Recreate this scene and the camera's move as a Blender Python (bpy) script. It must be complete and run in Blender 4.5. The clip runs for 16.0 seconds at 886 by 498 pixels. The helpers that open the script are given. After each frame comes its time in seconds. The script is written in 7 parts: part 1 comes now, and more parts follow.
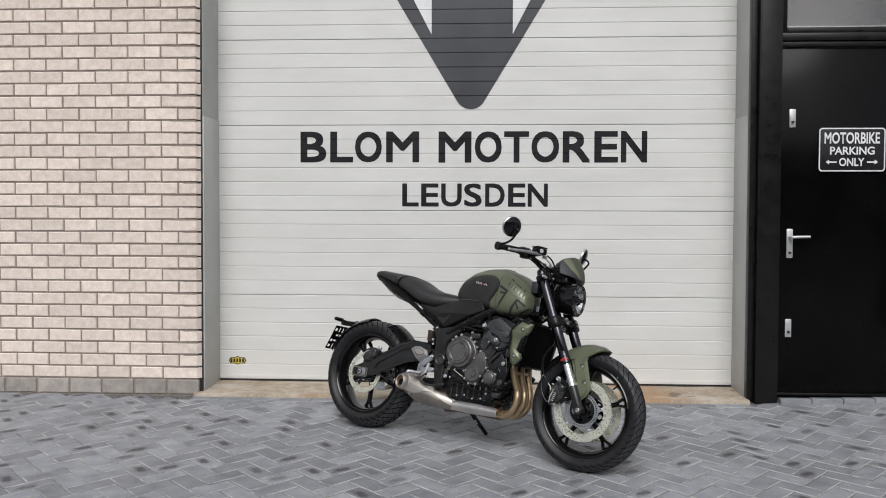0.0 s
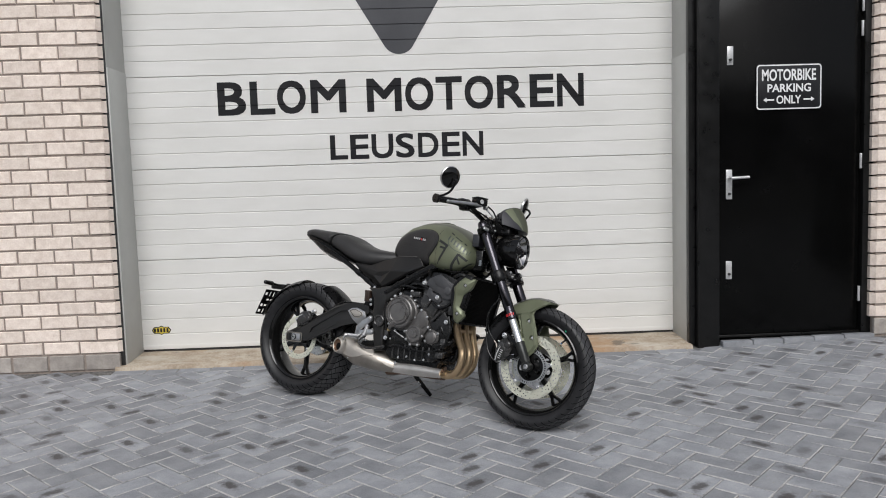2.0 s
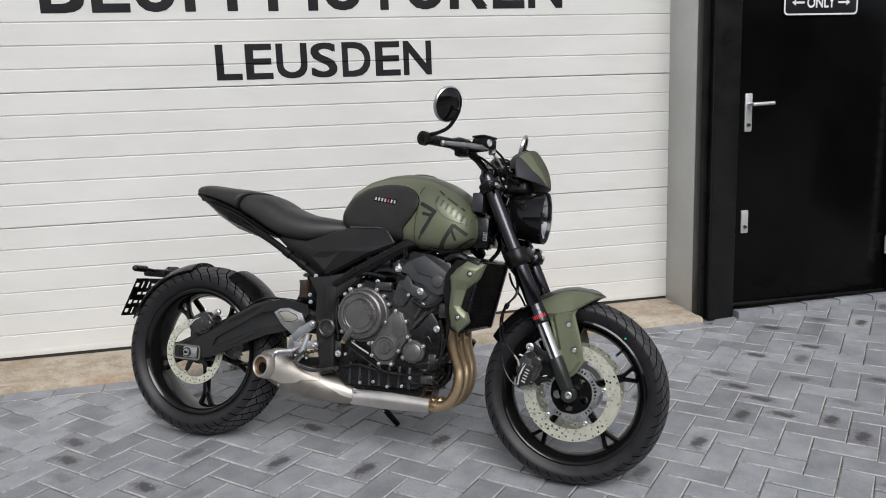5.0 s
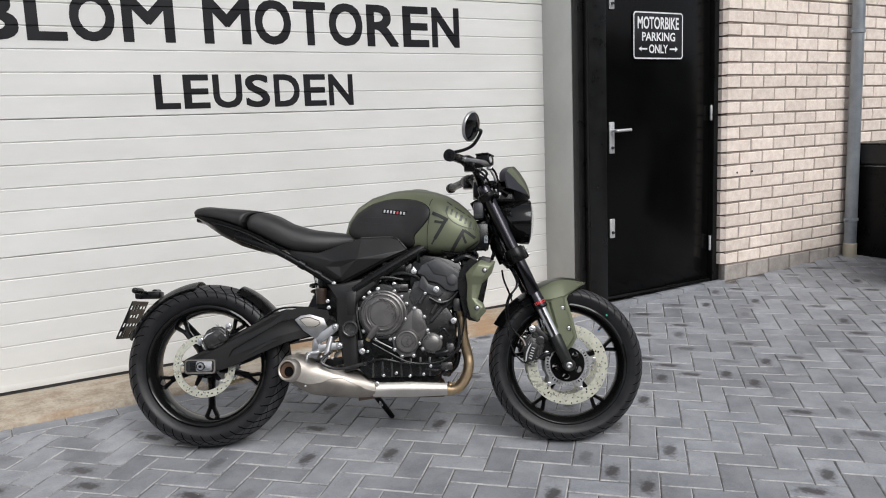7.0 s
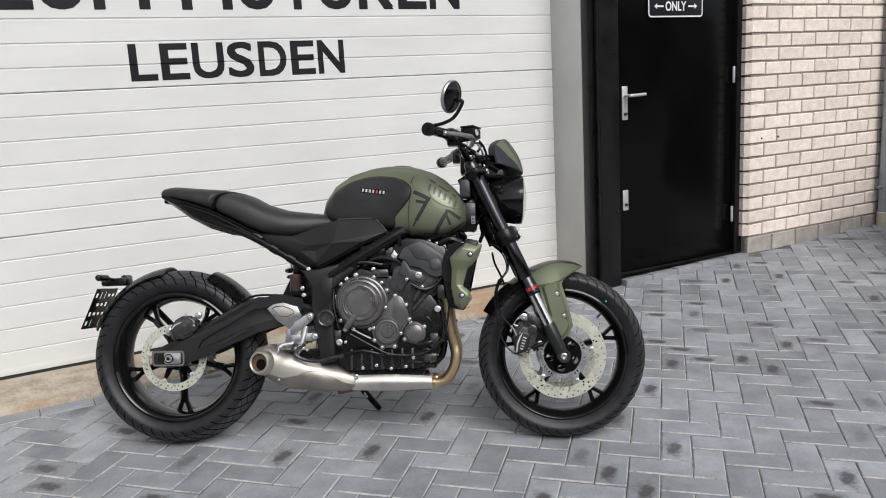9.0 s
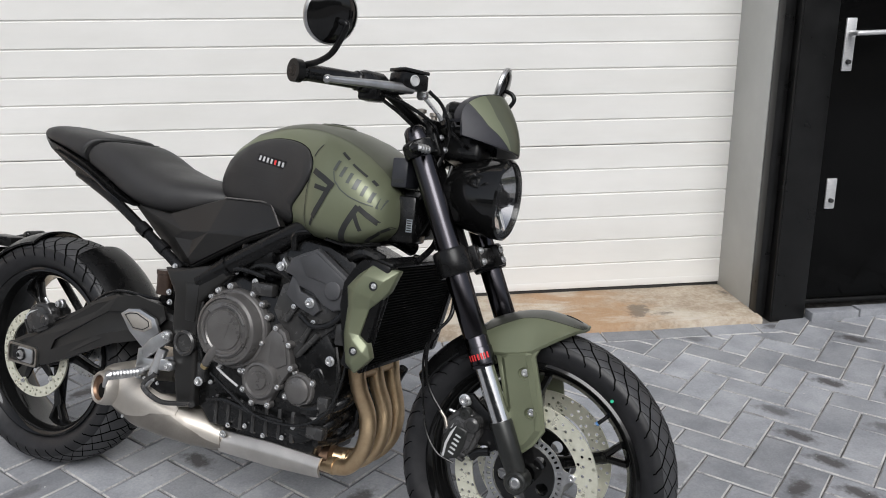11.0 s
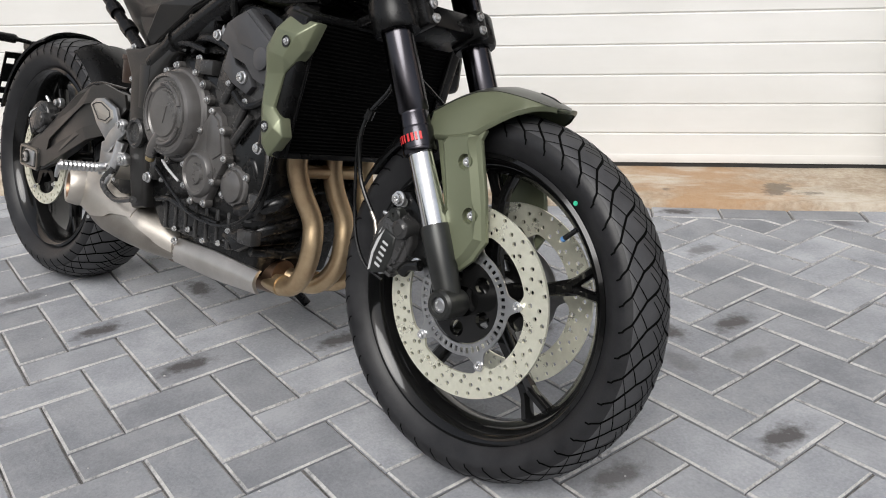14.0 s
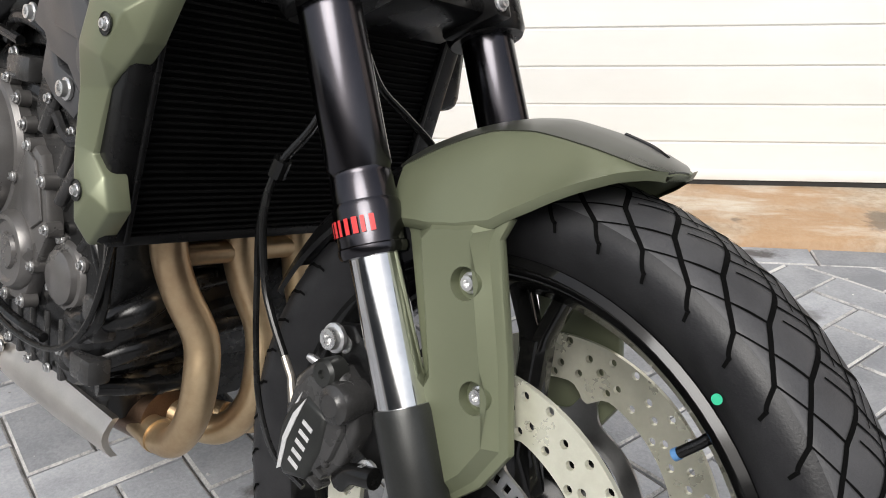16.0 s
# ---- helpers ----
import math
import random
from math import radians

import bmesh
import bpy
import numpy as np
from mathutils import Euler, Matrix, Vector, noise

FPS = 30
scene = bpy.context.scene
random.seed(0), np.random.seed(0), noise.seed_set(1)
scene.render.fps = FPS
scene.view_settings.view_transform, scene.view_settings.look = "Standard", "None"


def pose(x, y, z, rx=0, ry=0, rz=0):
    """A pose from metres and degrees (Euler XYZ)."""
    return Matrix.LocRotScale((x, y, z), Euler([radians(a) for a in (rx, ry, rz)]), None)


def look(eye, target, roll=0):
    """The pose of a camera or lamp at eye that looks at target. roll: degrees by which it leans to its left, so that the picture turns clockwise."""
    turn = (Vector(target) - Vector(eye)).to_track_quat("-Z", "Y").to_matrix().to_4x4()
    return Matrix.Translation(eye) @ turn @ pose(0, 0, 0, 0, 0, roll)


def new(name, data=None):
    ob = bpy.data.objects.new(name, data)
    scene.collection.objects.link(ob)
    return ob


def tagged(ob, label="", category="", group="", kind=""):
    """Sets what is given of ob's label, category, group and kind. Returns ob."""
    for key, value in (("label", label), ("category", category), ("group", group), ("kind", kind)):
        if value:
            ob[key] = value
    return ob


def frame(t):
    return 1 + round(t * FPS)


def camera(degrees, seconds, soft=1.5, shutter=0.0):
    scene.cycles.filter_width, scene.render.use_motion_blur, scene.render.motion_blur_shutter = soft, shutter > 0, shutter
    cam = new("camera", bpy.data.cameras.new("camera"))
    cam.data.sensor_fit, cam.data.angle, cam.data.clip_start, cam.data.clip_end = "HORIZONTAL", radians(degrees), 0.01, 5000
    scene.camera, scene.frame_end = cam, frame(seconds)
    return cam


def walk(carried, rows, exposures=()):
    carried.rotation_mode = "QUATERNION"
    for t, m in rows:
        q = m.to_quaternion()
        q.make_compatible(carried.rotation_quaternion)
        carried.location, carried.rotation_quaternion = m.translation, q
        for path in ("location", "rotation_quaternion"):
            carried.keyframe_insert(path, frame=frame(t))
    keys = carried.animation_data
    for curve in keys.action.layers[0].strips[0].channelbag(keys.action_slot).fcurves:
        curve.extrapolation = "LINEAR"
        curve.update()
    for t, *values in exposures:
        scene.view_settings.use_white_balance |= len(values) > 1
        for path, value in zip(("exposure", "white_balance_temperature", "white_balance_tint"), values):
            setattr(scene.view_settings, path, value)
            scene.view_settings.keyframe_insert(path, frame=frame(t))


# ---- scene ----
cam = camera(58.0, 16.0, soft=1.0)
PATH = [
    (0, (0.238, 0.024, 1.226), (0.135, 2.02, 1.166), 0.2),
    (0.5, (0.267, 0.018, 1.24), (0.237, 2.016, 1.147), 0.1),
    (1, (0.289, 0.001, 1.248), (0.287, 1.998, 1.132), -0.9),
    (1.5, (0.273, 0.065, 1.231), (0.307, 2.059, 1.086), -1.6),
    (2, (0.2, 0.276, 1.226), (0.269, 2.267, 1.044), -1.8),
    (2.5, (0.159, 0.478, 1.218), (0.242, 2.464, 0.996), -1.8),
    (3, (0.149, 0.794, 1.202), (0.244, 2.773, 0.932), -1.8),
    (3.5, (0.112, 1.064, 1.205), (0.255, 3.034, 0.893), -1.6),
    (4, (0.009, 1.369, 1.241), (0.232, 3.327, 0.9), -1.6),
    (4.5, (-0.058, 1.645, 1.231), (0.259, 3.586, 0.868), -1.9),
    (4.7, (-0.096, 1.764, 1.236), (0.257, 3.697, 0.867), -2.0),
    (6.8, (-1.038, 1.736, 1.225), (-0.087, 3.469, 0.926), -2.2),
    (7, (-1.171, 1.703, 1.225), (-0.177, 3.411, 0.921), -2.3),
    (7.5, (-1.353, 1.637, 1.254), (-0.285, 3.298, 0.939), -2.4),
    (8, (-1.37, 1.64, 1.256), (-0.293, 3.295, 0.941), -2.9),
    (8.5, (-1.178, 1.714, 1.24), (-0.155, 3.398, 0.895), -3.3),
    (9, (-0.892, 1.838, 1.24), (0.023, 3.574, 0.852), -3.2),
    (9.5, (-0.631, 2.046, 1.222), (0.184, 3.819, 0.782), -2.4),
    (10, (-0.33, 2.239, 1.216), (0.373, 4.048, 0.731), -1.7),
    (10.2, (-0.17, 2.313, 1.212), (0.465, 4.141, 0.711), -1.5),
    (12.3, (0.851, 2.895, 1.136), (0.463, 4.776, 0.578), -0.8),
    (12.5, (0.858, 2.898, 1.103), (0.446, 4.781, 0.568), -1.0),
    (13, (0.876, 2.881, 0.995), (0.483, 4.748, 0.394), -1.5),
    (13.5, (0.894, 2.889, 0.847), (0.538, 4.746, 0.196), -1.6),
    (14, (0.903, 2.91, 0.803), (0.58, 4.762, 0.12), -1.8),
    (14.5, (0.869, 2.984, 0.896), (0.568, 4.834, 0.197), -1.7),
    (15, (0.851, 3.214, 0.91), (0.526, 5.056, 0.203), -0.9),
    (15.5, (0.831, 3.439, 0.844), (0.478, 5.272, 0.125), -0.8),
    (16, (0.816, 3.567, 0.742), (0.48, 5.4, 0.016), -1.8),
]
walk(cam, [(t, look(eye, target, roll)) for t, eye, target, roll in PATH],
     exposures=[(0, 0.03, 6500, 10), (2, 0.09, 6500, 10), (4.5, 0.18, 6500, 10), (7, 0.22, 6500, 10), (10, 0.35, 6500, 10), (12.5, 0.34, 6500, 10), (13, 0.38, 6550, 10), (14, 0.52, 6700, 10), (14.5, 0.54, 6800, 10), (15, 0.6, 6800, 10), (15.5, 0.7, 6800, 10), (16, 0.8, 6800, 10)])

# ---- world, sun and exposure ----
world = bpy.data.worlds.new("world")
scene.world = world
world.use_nodes = True
wn = world.node_tree.nodes
sky = wn.new("ShaderNodeTexSky")
sky.sky_type, sky.sun_disc = "NISHITA", False
sky.sun_elevation, sky.sun_rotation = radians(46), radians(181)
sky.air_density, sky.dust_density, sky.ozone_density = 1.0, 3.0, 1.0
wn["Background"].inputs["Strength"].default_value = 0.115
veil = wn.new("ShaderNodeHueSaturation")        # thin high cloud greys the sky
veil.inputs["Saturation"].default_value = 0.45
world.node_tree.links.new(sky.outputs[0], veil.inputs["Color"])
world.node_tree.links.new(veil.outputs[0], wn["Background"].inputs["Color"])
sun = new("sun", bpy.data.lights.new("sun", "SUN"))
sun.data.energy, sun.data.angle, sun.data.color = 1.75, radians(38), (0.955, 0.98, 1.0)
sun.matrix_world = look((0.1, -7, 12), (0.3, 4.5, 0))


# ---- materials ----
def node(nt, kind, **sockets):
    n = nt.nodes.new("ShaderNode" + kind)
    for key, value in sockets.items():
        n.inputs[key.replace("_", " ")].default_value = value
    return n


def rgba(c):
    return (c, c, c, 1) if isinstance(c, (int, float)) else (*c, 1)


def surf(name, c1, c2=None, scale=8.0, rough=0.5, metal=0.0, bump=0.0, bump_scale=120.0, fine=0.35, rough_var=0.12,
         coat=0.0, vary=0.0, island=False, stretch=(1, 1, 1), spec=0.5):
    """A surface with broad and fine variation of colour, roughness and relief; vary: change from piece to piece."""
    m = bpy.data.materials.new(name)
    m.use_nodes = True
    nt = m.node_tree
    b = nt.nodes["Principled BSDF"]
    link = nt.links.new
    b.inputs["Metallic"].default_value, b.inputs["Coat Weight"].default_value = metal, coat
    b.inputs["Coat Roughness"].default_value = 0.08
    b.inputs["Specular IOR Level"].default_value = spec
    tex = nt.nodes.new("ShaderNodeTexCoord")
    mp = node(nt, "Mapping", Scale=stretch)
    rnd = nt.nodes.new("ShaderNodeNewGeometry").outputs["Random Per Island"] if island else nt.nodes.new("ShaderNodeObjectInfo").outputs["Random"]
    if vary and not island:
        off = node(nt, "VectorMath")
        off.operation = "MULTIPLY_ADD"
        off.inputs[1].default_value = (17, 31, 23)
        link(rnd, off.inputs[0])
        link(tex.outputs["Object"], off.inputs[2])
        link(off.outputs[0], mp.inputs["Vector"])
    else:
        link(tex.outputs["Object"], mp.inputs["Vector"])
    n1 = node(nt, "TexNoise", Scale=scale, Detail=5.0, Roughness=0.6)
    n2 = node(nt, "TexNoise", Scale=bump_scale, Detail=4.0, Roughness=0.65)
    link(mp.outputs[0], n1.inputs["Vector"])
    link(mp.outputs[0], n2.inputs["Vector"])
    mixf = node(nt, "Math")
    mixf.operation = "MULTIPLY_ADD"
    mixf.inputs[1].default_value, mixf.inputs[2].default_value = fine, -fine / 2
    link(n2.outputs["Fac"], mixf.inputs[0])
    add = node(nt, "Math")
    link(n1.outputs["Fac"], add.inputs[0])
    link(mixf.outputs[0], add.inputs[1])
    ramp = nt.nodes.new("ShaderNodeValToRGB")
    ramp.color_ramp.elements[0].position, ramp.color_ramp.elements[1].position = 0.32, 0.68
    ramp.color_ramp.elements[0].color, ramp.color_ramp.elements[1].color = rgba(c1), rgba(c2 if c2 is not None else c1)
    link(add.outputs[0], ramp.inputs[0])
    out = ramp.outputs[0]
    if vary:
        hsv = nt.nodes.new("ShaderNodeHueSaturation")
        mr = node(nt, "MapRange", To_Min=1 - vary, To_Max=1 + vary)
        link(rnd, mr.inputs["Value"])
        link(mr.outputs[0], hsv.inputs["Value"])
        link(out, hsv.inputs["Color"])
        out = hsv.outputs[0]
    link(out, b.inputs["Base Color"])
    rr = node(nt, "MapRange", From_Min=0.3, From_Max=0.7, To_Min=max(0.02, rough - rough_var / 2), To_Max=min(1, rough + rough_var / 2))
    link(n1.outputs["Fac"], rr.inputs["Value"])
    link(rr.outputs[0], b.inputs["Roughness"])
    if bump:
        bp = node(nt, "Bump", Strength=1.0, Distance=bump)
        link(n2.outputs["Fac"], bp.inputs["Height"])
        link(bp.outputs[0], b.inputs["Normal"])
    return m


def paver_mat(name, island):
    """Grey concrete paver with a dark oval stain on some of them; the paver's own place comes from its UV."""
    m = surf(name, (0.186, 0.194, 0.211), (0.302, 0.309, 0.326), 7.0, 0.72, bump=0.0012, bump_scale=170, fine=0.55, vary=0.21, island=island)
    nt = m.node_tree
    link = nt.links.new
    b = nt.nodes["Principled BSDF"]
    base = b.inputs["Base Color"].links[0].from_socket
    uv = nt.nodes.new("ShaderNodeUVMap")
    rnd = nt.nodes.new("ShaderNodeNewGeometry").outputs["Random Per Island"] if island else nt.nodes.new("ShaderNodeObjectInfo").outputs["Random"]
    wn_ = node(nt, "TexWhiteNoise")
    wn_.noise_dimensions = "1D"
    link(rnd, wn_.inputs["W"])
    off = node(nt, "VectorMath")
    off.operation = "MULTIPLY_ADD"
    off.inputs[1].default_value = (0.5, 0.25, 0)
    link(wn_.outputs["Color"], off.inputs[0])
    link(uv.outputs[0], off.inputs[2])
    sub = node(nt, "VectorMath")
    sub.operation = "SUBTRACT"
    sub.inputs[1].default_value = (1.25, 0.625, 0)
    link(off.outputs[0], sub.inputs[0])
    sc = node(nt, "VectorMath")
    sc.operation = "MULTIPLY"
    sc.inputs[1].default_value = (0.75, 1.5, 0)
    link(sub.outputs[0], sc.inputs[0])
    nz = node(nt, "TexNoise", Scale=3.2, Detail=4.0, Roughness=0.65)
    link(off.outputs[0], nz.inputs["Vector"])
    warp = node(nt, "VectorMath")
    warp.operation = "MULTIPLY_ADD"
    warp.inputs[1].default_value = (0.95, 0.95, 0)
    link(nz.outputs["Color"], warp.inputs[0])
    link(sc.outputs[0], warp.inputs[2])
    sh = node(nt, "VectorMath")
    sh.operation = "SUBTRACT"
    sh.inputs[1].default_value = (0.475, 0.475, 0)
    link(warp.outputs[0], sh.inputs[0])
    ln = node(nt, "VectorMath")
    ln.operation = "LENGTH"
    link(sh.outputs[0], ln.inputs[0])
    spot = node(nt, "MapRange", From_Min=0.22, From_Max=0.52, To_Min=1.0, To_Max=0.0)
    link(ln.outputs["Value"], spot.inputs["Value"])
    pick = node(nt, "MapRange", From_Min=0.76, From_Max=0.88, To_Min=0.0, To_Max=0.92)
    link(wn_.outputs["Value"], pick.inputs["Value"])
    mul = node(nt, "Math")
    mul.operation = "MULTIPLY"
    link(spot.outputs[0], mul.inputs[0])
    link(pick.outputs[0], mul.inputs[1])
    mix = nt.nodes.new("ShaderNodeMix")
    mix.data_type = "RGBA"
    mix.inputs["B"].default_value = (0.055, 0.05, 0.05, 1)
    link(mul.outputs[0], mix.inputs["Factor"])
    link(base, mix.inputs["A"])
    link(mix.outputs["Result"], b.inputs["Base Color"])
    return m


M_brick = surf("cream_brick", (0.70, 0.588, 0.51), (0.85, 0.745, 0.662), 22, 0.85, bump=0.0022, bump_scale=95, fine=0.6, vary=0.09)
M_brick_far = surf("cream_brick_far", (0.70, 0.588, 0.51), (0.85, 0.745, 0.662), 22, 0.85, bump=0.0022, bump_scale=95, fine=0.6, vary=0.09, island=True)
M_plinth = surf("grey_plinth_brick", (0.29, 0.262, 0.238), (0.43, 0.39, 0.355), 14, 0.85, bump=0.002, bump_scale=90, vary=0.12)
M_mortar = surf("mortar", (0.22, 0.18, 0.155), (0.32, 0.27, 0.235), 30, 0.9, bump=0.0015, bump_scale=200)
M_paver = paver_mat("concrete_paver", False)
M_paver_far = paver_mat("concrete_paver_far", True)
M_sand = surf("joint_sand", (0.05, 0.048, 0.046), (0.2, 0.19, 0.18), 35, 0.95, bump=0.002, bump_scale=260)
# paler concrete for the paver chamfers and the loose grit
M_edge = surf("pale_paver_edge", (0.15, 0.15, 0.155), (0.50, 0.49, 0.475), 9, 0.85, bump=0.001, bump_scale=200, fine=0.6)
M_panel = surf("white_door_panel", (0.655, 0.646, 0.618), (0.725, 0.716, 0.692), 1.6, 0.42, bump=0.00025, bump_scale=260, fine=0.1, stretch=(1, 1, 3))
M_greyboard = surf("grey_guide_board", (0.44, 0.442, 0.42), (0.515, 0.518, 0.495), 3, 0.5, fine=0.1)
M_rubber = surf("rubber_seal", 0.02, 0.03, 20, 0.7)
M_concrete = surf("threshold_concrete", (0.30, 0.235, 0.17), (0.46, 0.40, 0.32), 11, 0.85, bump=0.004, bump_scale=70, fine=0.8)


def weather(m, colour, scale, low, high, strength, stretch=(1, 1, 1), shift=0.0):
    """Lay stains of one colour over a material, with ragged borders at a large scale."""
    nt = m.node_tree
    b = nt.nodes["Principled BSDF"]
    base = b.inputs["Base Color"].links[0].from_socket
    co = nt.nodes.new("ShaderNodeTexCoord")
    mp = nt.nodes.new("ShaderNodeMapping")
    mp.inputs["Scale"].default_value = stretch
    mp.inputs["Location"].default_value = (shift, shift, shift)
    nt.links.new(co.outputs["Object"], mp.inputs["Vector"])
    nz = node(nt, "TexNoise", Scale=scale, Detail=8.0, Roughness=0.62)
    nt.links.new(mp.outputs[0], nz.inputs["Vector"])
    mr = node(nt, "MapRange", From_Min=low, From_Max=high, To_Min=0.0, To_Max=strength)
    nt.links.new(nz.outputs["Fac"], mr.inputs["Value"])
    mix = nt.nodes.new("ShaderNodeMix")
    mix.data_type = "RGBA"
    mix.inputs["B"].default_value = (*colour, 1)
    nt.links.new(mr.outputs[0], mix.inputs["Factor"])
    nt.links.new(base, mix.inputs["A"])
    nt.links.new(mix.outputs["Result"], b.inputs["Base Color"])


weather(M_concrete, (0.34, 0.20, 0.10), 2.6, 0.48, 0.60, 0.75, (0.7, 1, 1))
weather(M_concrete, (0.50, 0.455, 0.385), 3.1, 0.53, 0.62, 0.8, (0.5, 1.6, 1), 7.0)
weather(M_concrete, (0.10, 0.085, 0.07), 6.0, 0.63, 0.70, 0.7, (1, 1, 1), 3.0)
M_blackdoor = surf("black_door_paint", 0.0022, 0.0038, 3, 0.16, spec=0.13, rough_var=0.08, bump=0.00006, bump_scale=60)
M_blackframe = surf("black_frame_paint", 0.006, 0.010, 12, 0.33, spec=0.3, rough_var=0.15)
M_letter = surf("dark_vinyl", (0.010, 0.010, 0.012), (0.016, 0.016, 0.018), 4, 0.4, spec=0.3)
M_logo = surf("anthracite_vinyl", (0.042, 0.043, 0.05), (0.058, 0.06, 0.067), 3, 0.42)
M_white = surf("white_paint", 0.72, 0.8, 10, 0.45, fine=0.1)
M_alu = surf("brushed_aluminium", 0.58, 0.68, 40, 0.38, metal=0.55, stretch=(1, 1, 8))
M_zinc = surf("zinc_pipe", (0.28, 0.31, 0.34), (0.38, 0.41, 0.44), 9, 0.5, metal=0.6, bump=0.0003)
M_beige = surf("beige_plastic", (0.45, 0.4, 0.3), (0.55, 0.5, 0.4), 9, 0.6)
M_yellow = surf("yellow_sticker", (0.55, 0.43, 0.05), (0.66, 0.52, 0.08), 8, 0.5)
M_bin = surf("black_plastic", (0.003, 0.003, 0.0036), (0.0055, 0.0055, 0.006), 10, 0.3, spec=0.16, bump=0.0003)
M_binlid = surf("charcoal_plastic", (0.012, 0.0122, 0.013), (0.018, 0.0185, 0.019), 10, 0.34, spec=0.3, bump=0.0003)
M_backdrop = surf("far_facade", (0.05, 0.05, 0.052), (0.08, 0.08, 0.08), 0.4, 0.8)
M_glass = bpy.data.materials.new("window_glass")
M_glass.use_nodes = True
gb = M_glass.node_tree.nodes["Principled BSDF"]
gb.inputs["Base Color"].default_value, gb.inputs["Roughness"].default_value = (0.9, 0.95, 1, 1), 0.02
gb.inputs["Transmission Weight"].default_value = 1.0
gb.inputs["IOR"].default_value = 1.62       # coated sun-control glass


# ---- mesh helpers ----
def obj(name, me, material, parent=None, label="", smooth=None):
    ob = new(name, me)
    if material:
        if len(me.materials):
            me.materials.clear()
        me.materials.append(material)
    if smooth is not None and len(me.polygons):
        me.polygons.foreach_set("use_smooth", [True] * len(me.polygons))
        me.set_sharp_from_angle(angle=radians(smooth))
    if parent:
        ob.parent = parent
    if label:
        ob["label"] = label
    return ob


def part(name, bm, material, parent=None, label="", smooth=35):
    """Links a bmesh as one mesh object under a thing or a part."""
    me = bpy.data.meshes.new(name)
    bmesh.ops.recalc_face_normals(bm, faces=bm.faces[:])
    bm.to_mesh(me)
    bm.free()
    return obj(name, me, material, parent, label, smooth)


def soften(bm, width, segments=2):
    if width > 0:
        bmesh.ops.bevel(bm, geom=bm.edges[:], offset=width, segments=segments, profile=0.5, affect="EDGES", clamp_overlap=True)
    return bm


def block(x0, x1, y0, y1, z0, z1, bevel=0.003, bm=None, segments=2):
    b = bmesh.new()
    bmesh.ops.create_cube(b, size=1)
    for v in b.verts:
        v.co = Vector((x0 + (v.co.x + 0.5) * (x1 - x0), y0 + (v.co.y + 0.5) * (y1 - y0), z0 + (v.co.z + 0.5) * (z1 - z0)))
    soften(b, bevel, segments)
    return join(bm, b)


def join(bm, b, m=None):
    """Adds bmesh b into bm, and frees b."""
    if m is not None:
        bmesh.ops.transform(b, matrix=m, verts=b.verts[:])
    if bm is None:
        return b
    me = bpy.data.meshes.new("tmp")
    b.to_mesh(me)
    b.free()
    bm.from_mesh(me)
    bpy.data.meshes.remove(me)
    return bm


def prism(outline, depth, m=None, bevel=0.0, bm=None, segments=2):
    """A plate: a closed outline in the XY plane, made depth thick along +Z."""
    b = bmesh.new()
    vs = [b.verts.new((x, y, 0)) for x, y in outline]
    f = b.faces.new(vs)
    ext = bmesh.ops.extrude_face_region(b, geom=[f])
    for v in ext["geom"]:
        if isinstance(v, bmesh.types.BMVert):
            v.co.z += depth
    bmesh.ops.recalc_face_normals(b, faces=b.faces[:])
    if bevel:
        es = [e for e in b.edges if abs(e.verts[0].co.z - e.verts[1].co.z) < 1e-6]
        bmesh.ops.bevel(b, geom=es, offset=bevel, segments=segments, profile=0.5, affect="EDGES", clamp_overlap=True)
    return join(bm, b, m)


def lathe(profile, n=48, bm=None, m=None, closed=False):
    """Turns a profile of (radius, height) about the Z axis."""
    b = bmesh.new()
    rings = []
    for r, z in profile:
        if r < 1e-6:
            rings.append([b.verts.new((0, 0, z))])
        else:
            rings.append([b.verts.new((r * math.cos(2 * math.pi * i / n), r * math.sin(2 * math.pi * i / n), z)) for i in range(n)])
    pairs = list(zip(rings, rings[1:])) + ([(rings[-1], rings[0])] if closed else [])
    for a, c in pairs:
        for i in range(n):
            j = (i + 1) % n
            q = [a[i % len(a)], a[j % len(a)], c[j % len(c)], c[i % len(c)]]
            q = list(dict.fromkeys(q))
            if len(q) > 2:
                b.faces.new(q)
    return join(bm, b, m)


def spline(points, steps=8):
    """A smooth line through the points (Catmull-Rom)."""
    p = [Vector(q) for q in points]
    p = [2 * p[0] - p[1]] + p + [2 * p[-1] - p[-2]]
    out = []
    for i in range(1, len(p) - 2):
        for s in range(steps):
            t = s / steps
            out.append(0.5 * ((2 * p[i]) + (p[i + 1] - p[i - 1]) * t + (2 * p[i - 1] - 5 * p[i] + 4 * p[i + 1] - p[i + 2]) * t * t
                              + (3 * p[i] - p[i - 1] - 3 * p[i + 1] + p[i + 2]) * t ** 3))
    return out + [p[-2]]


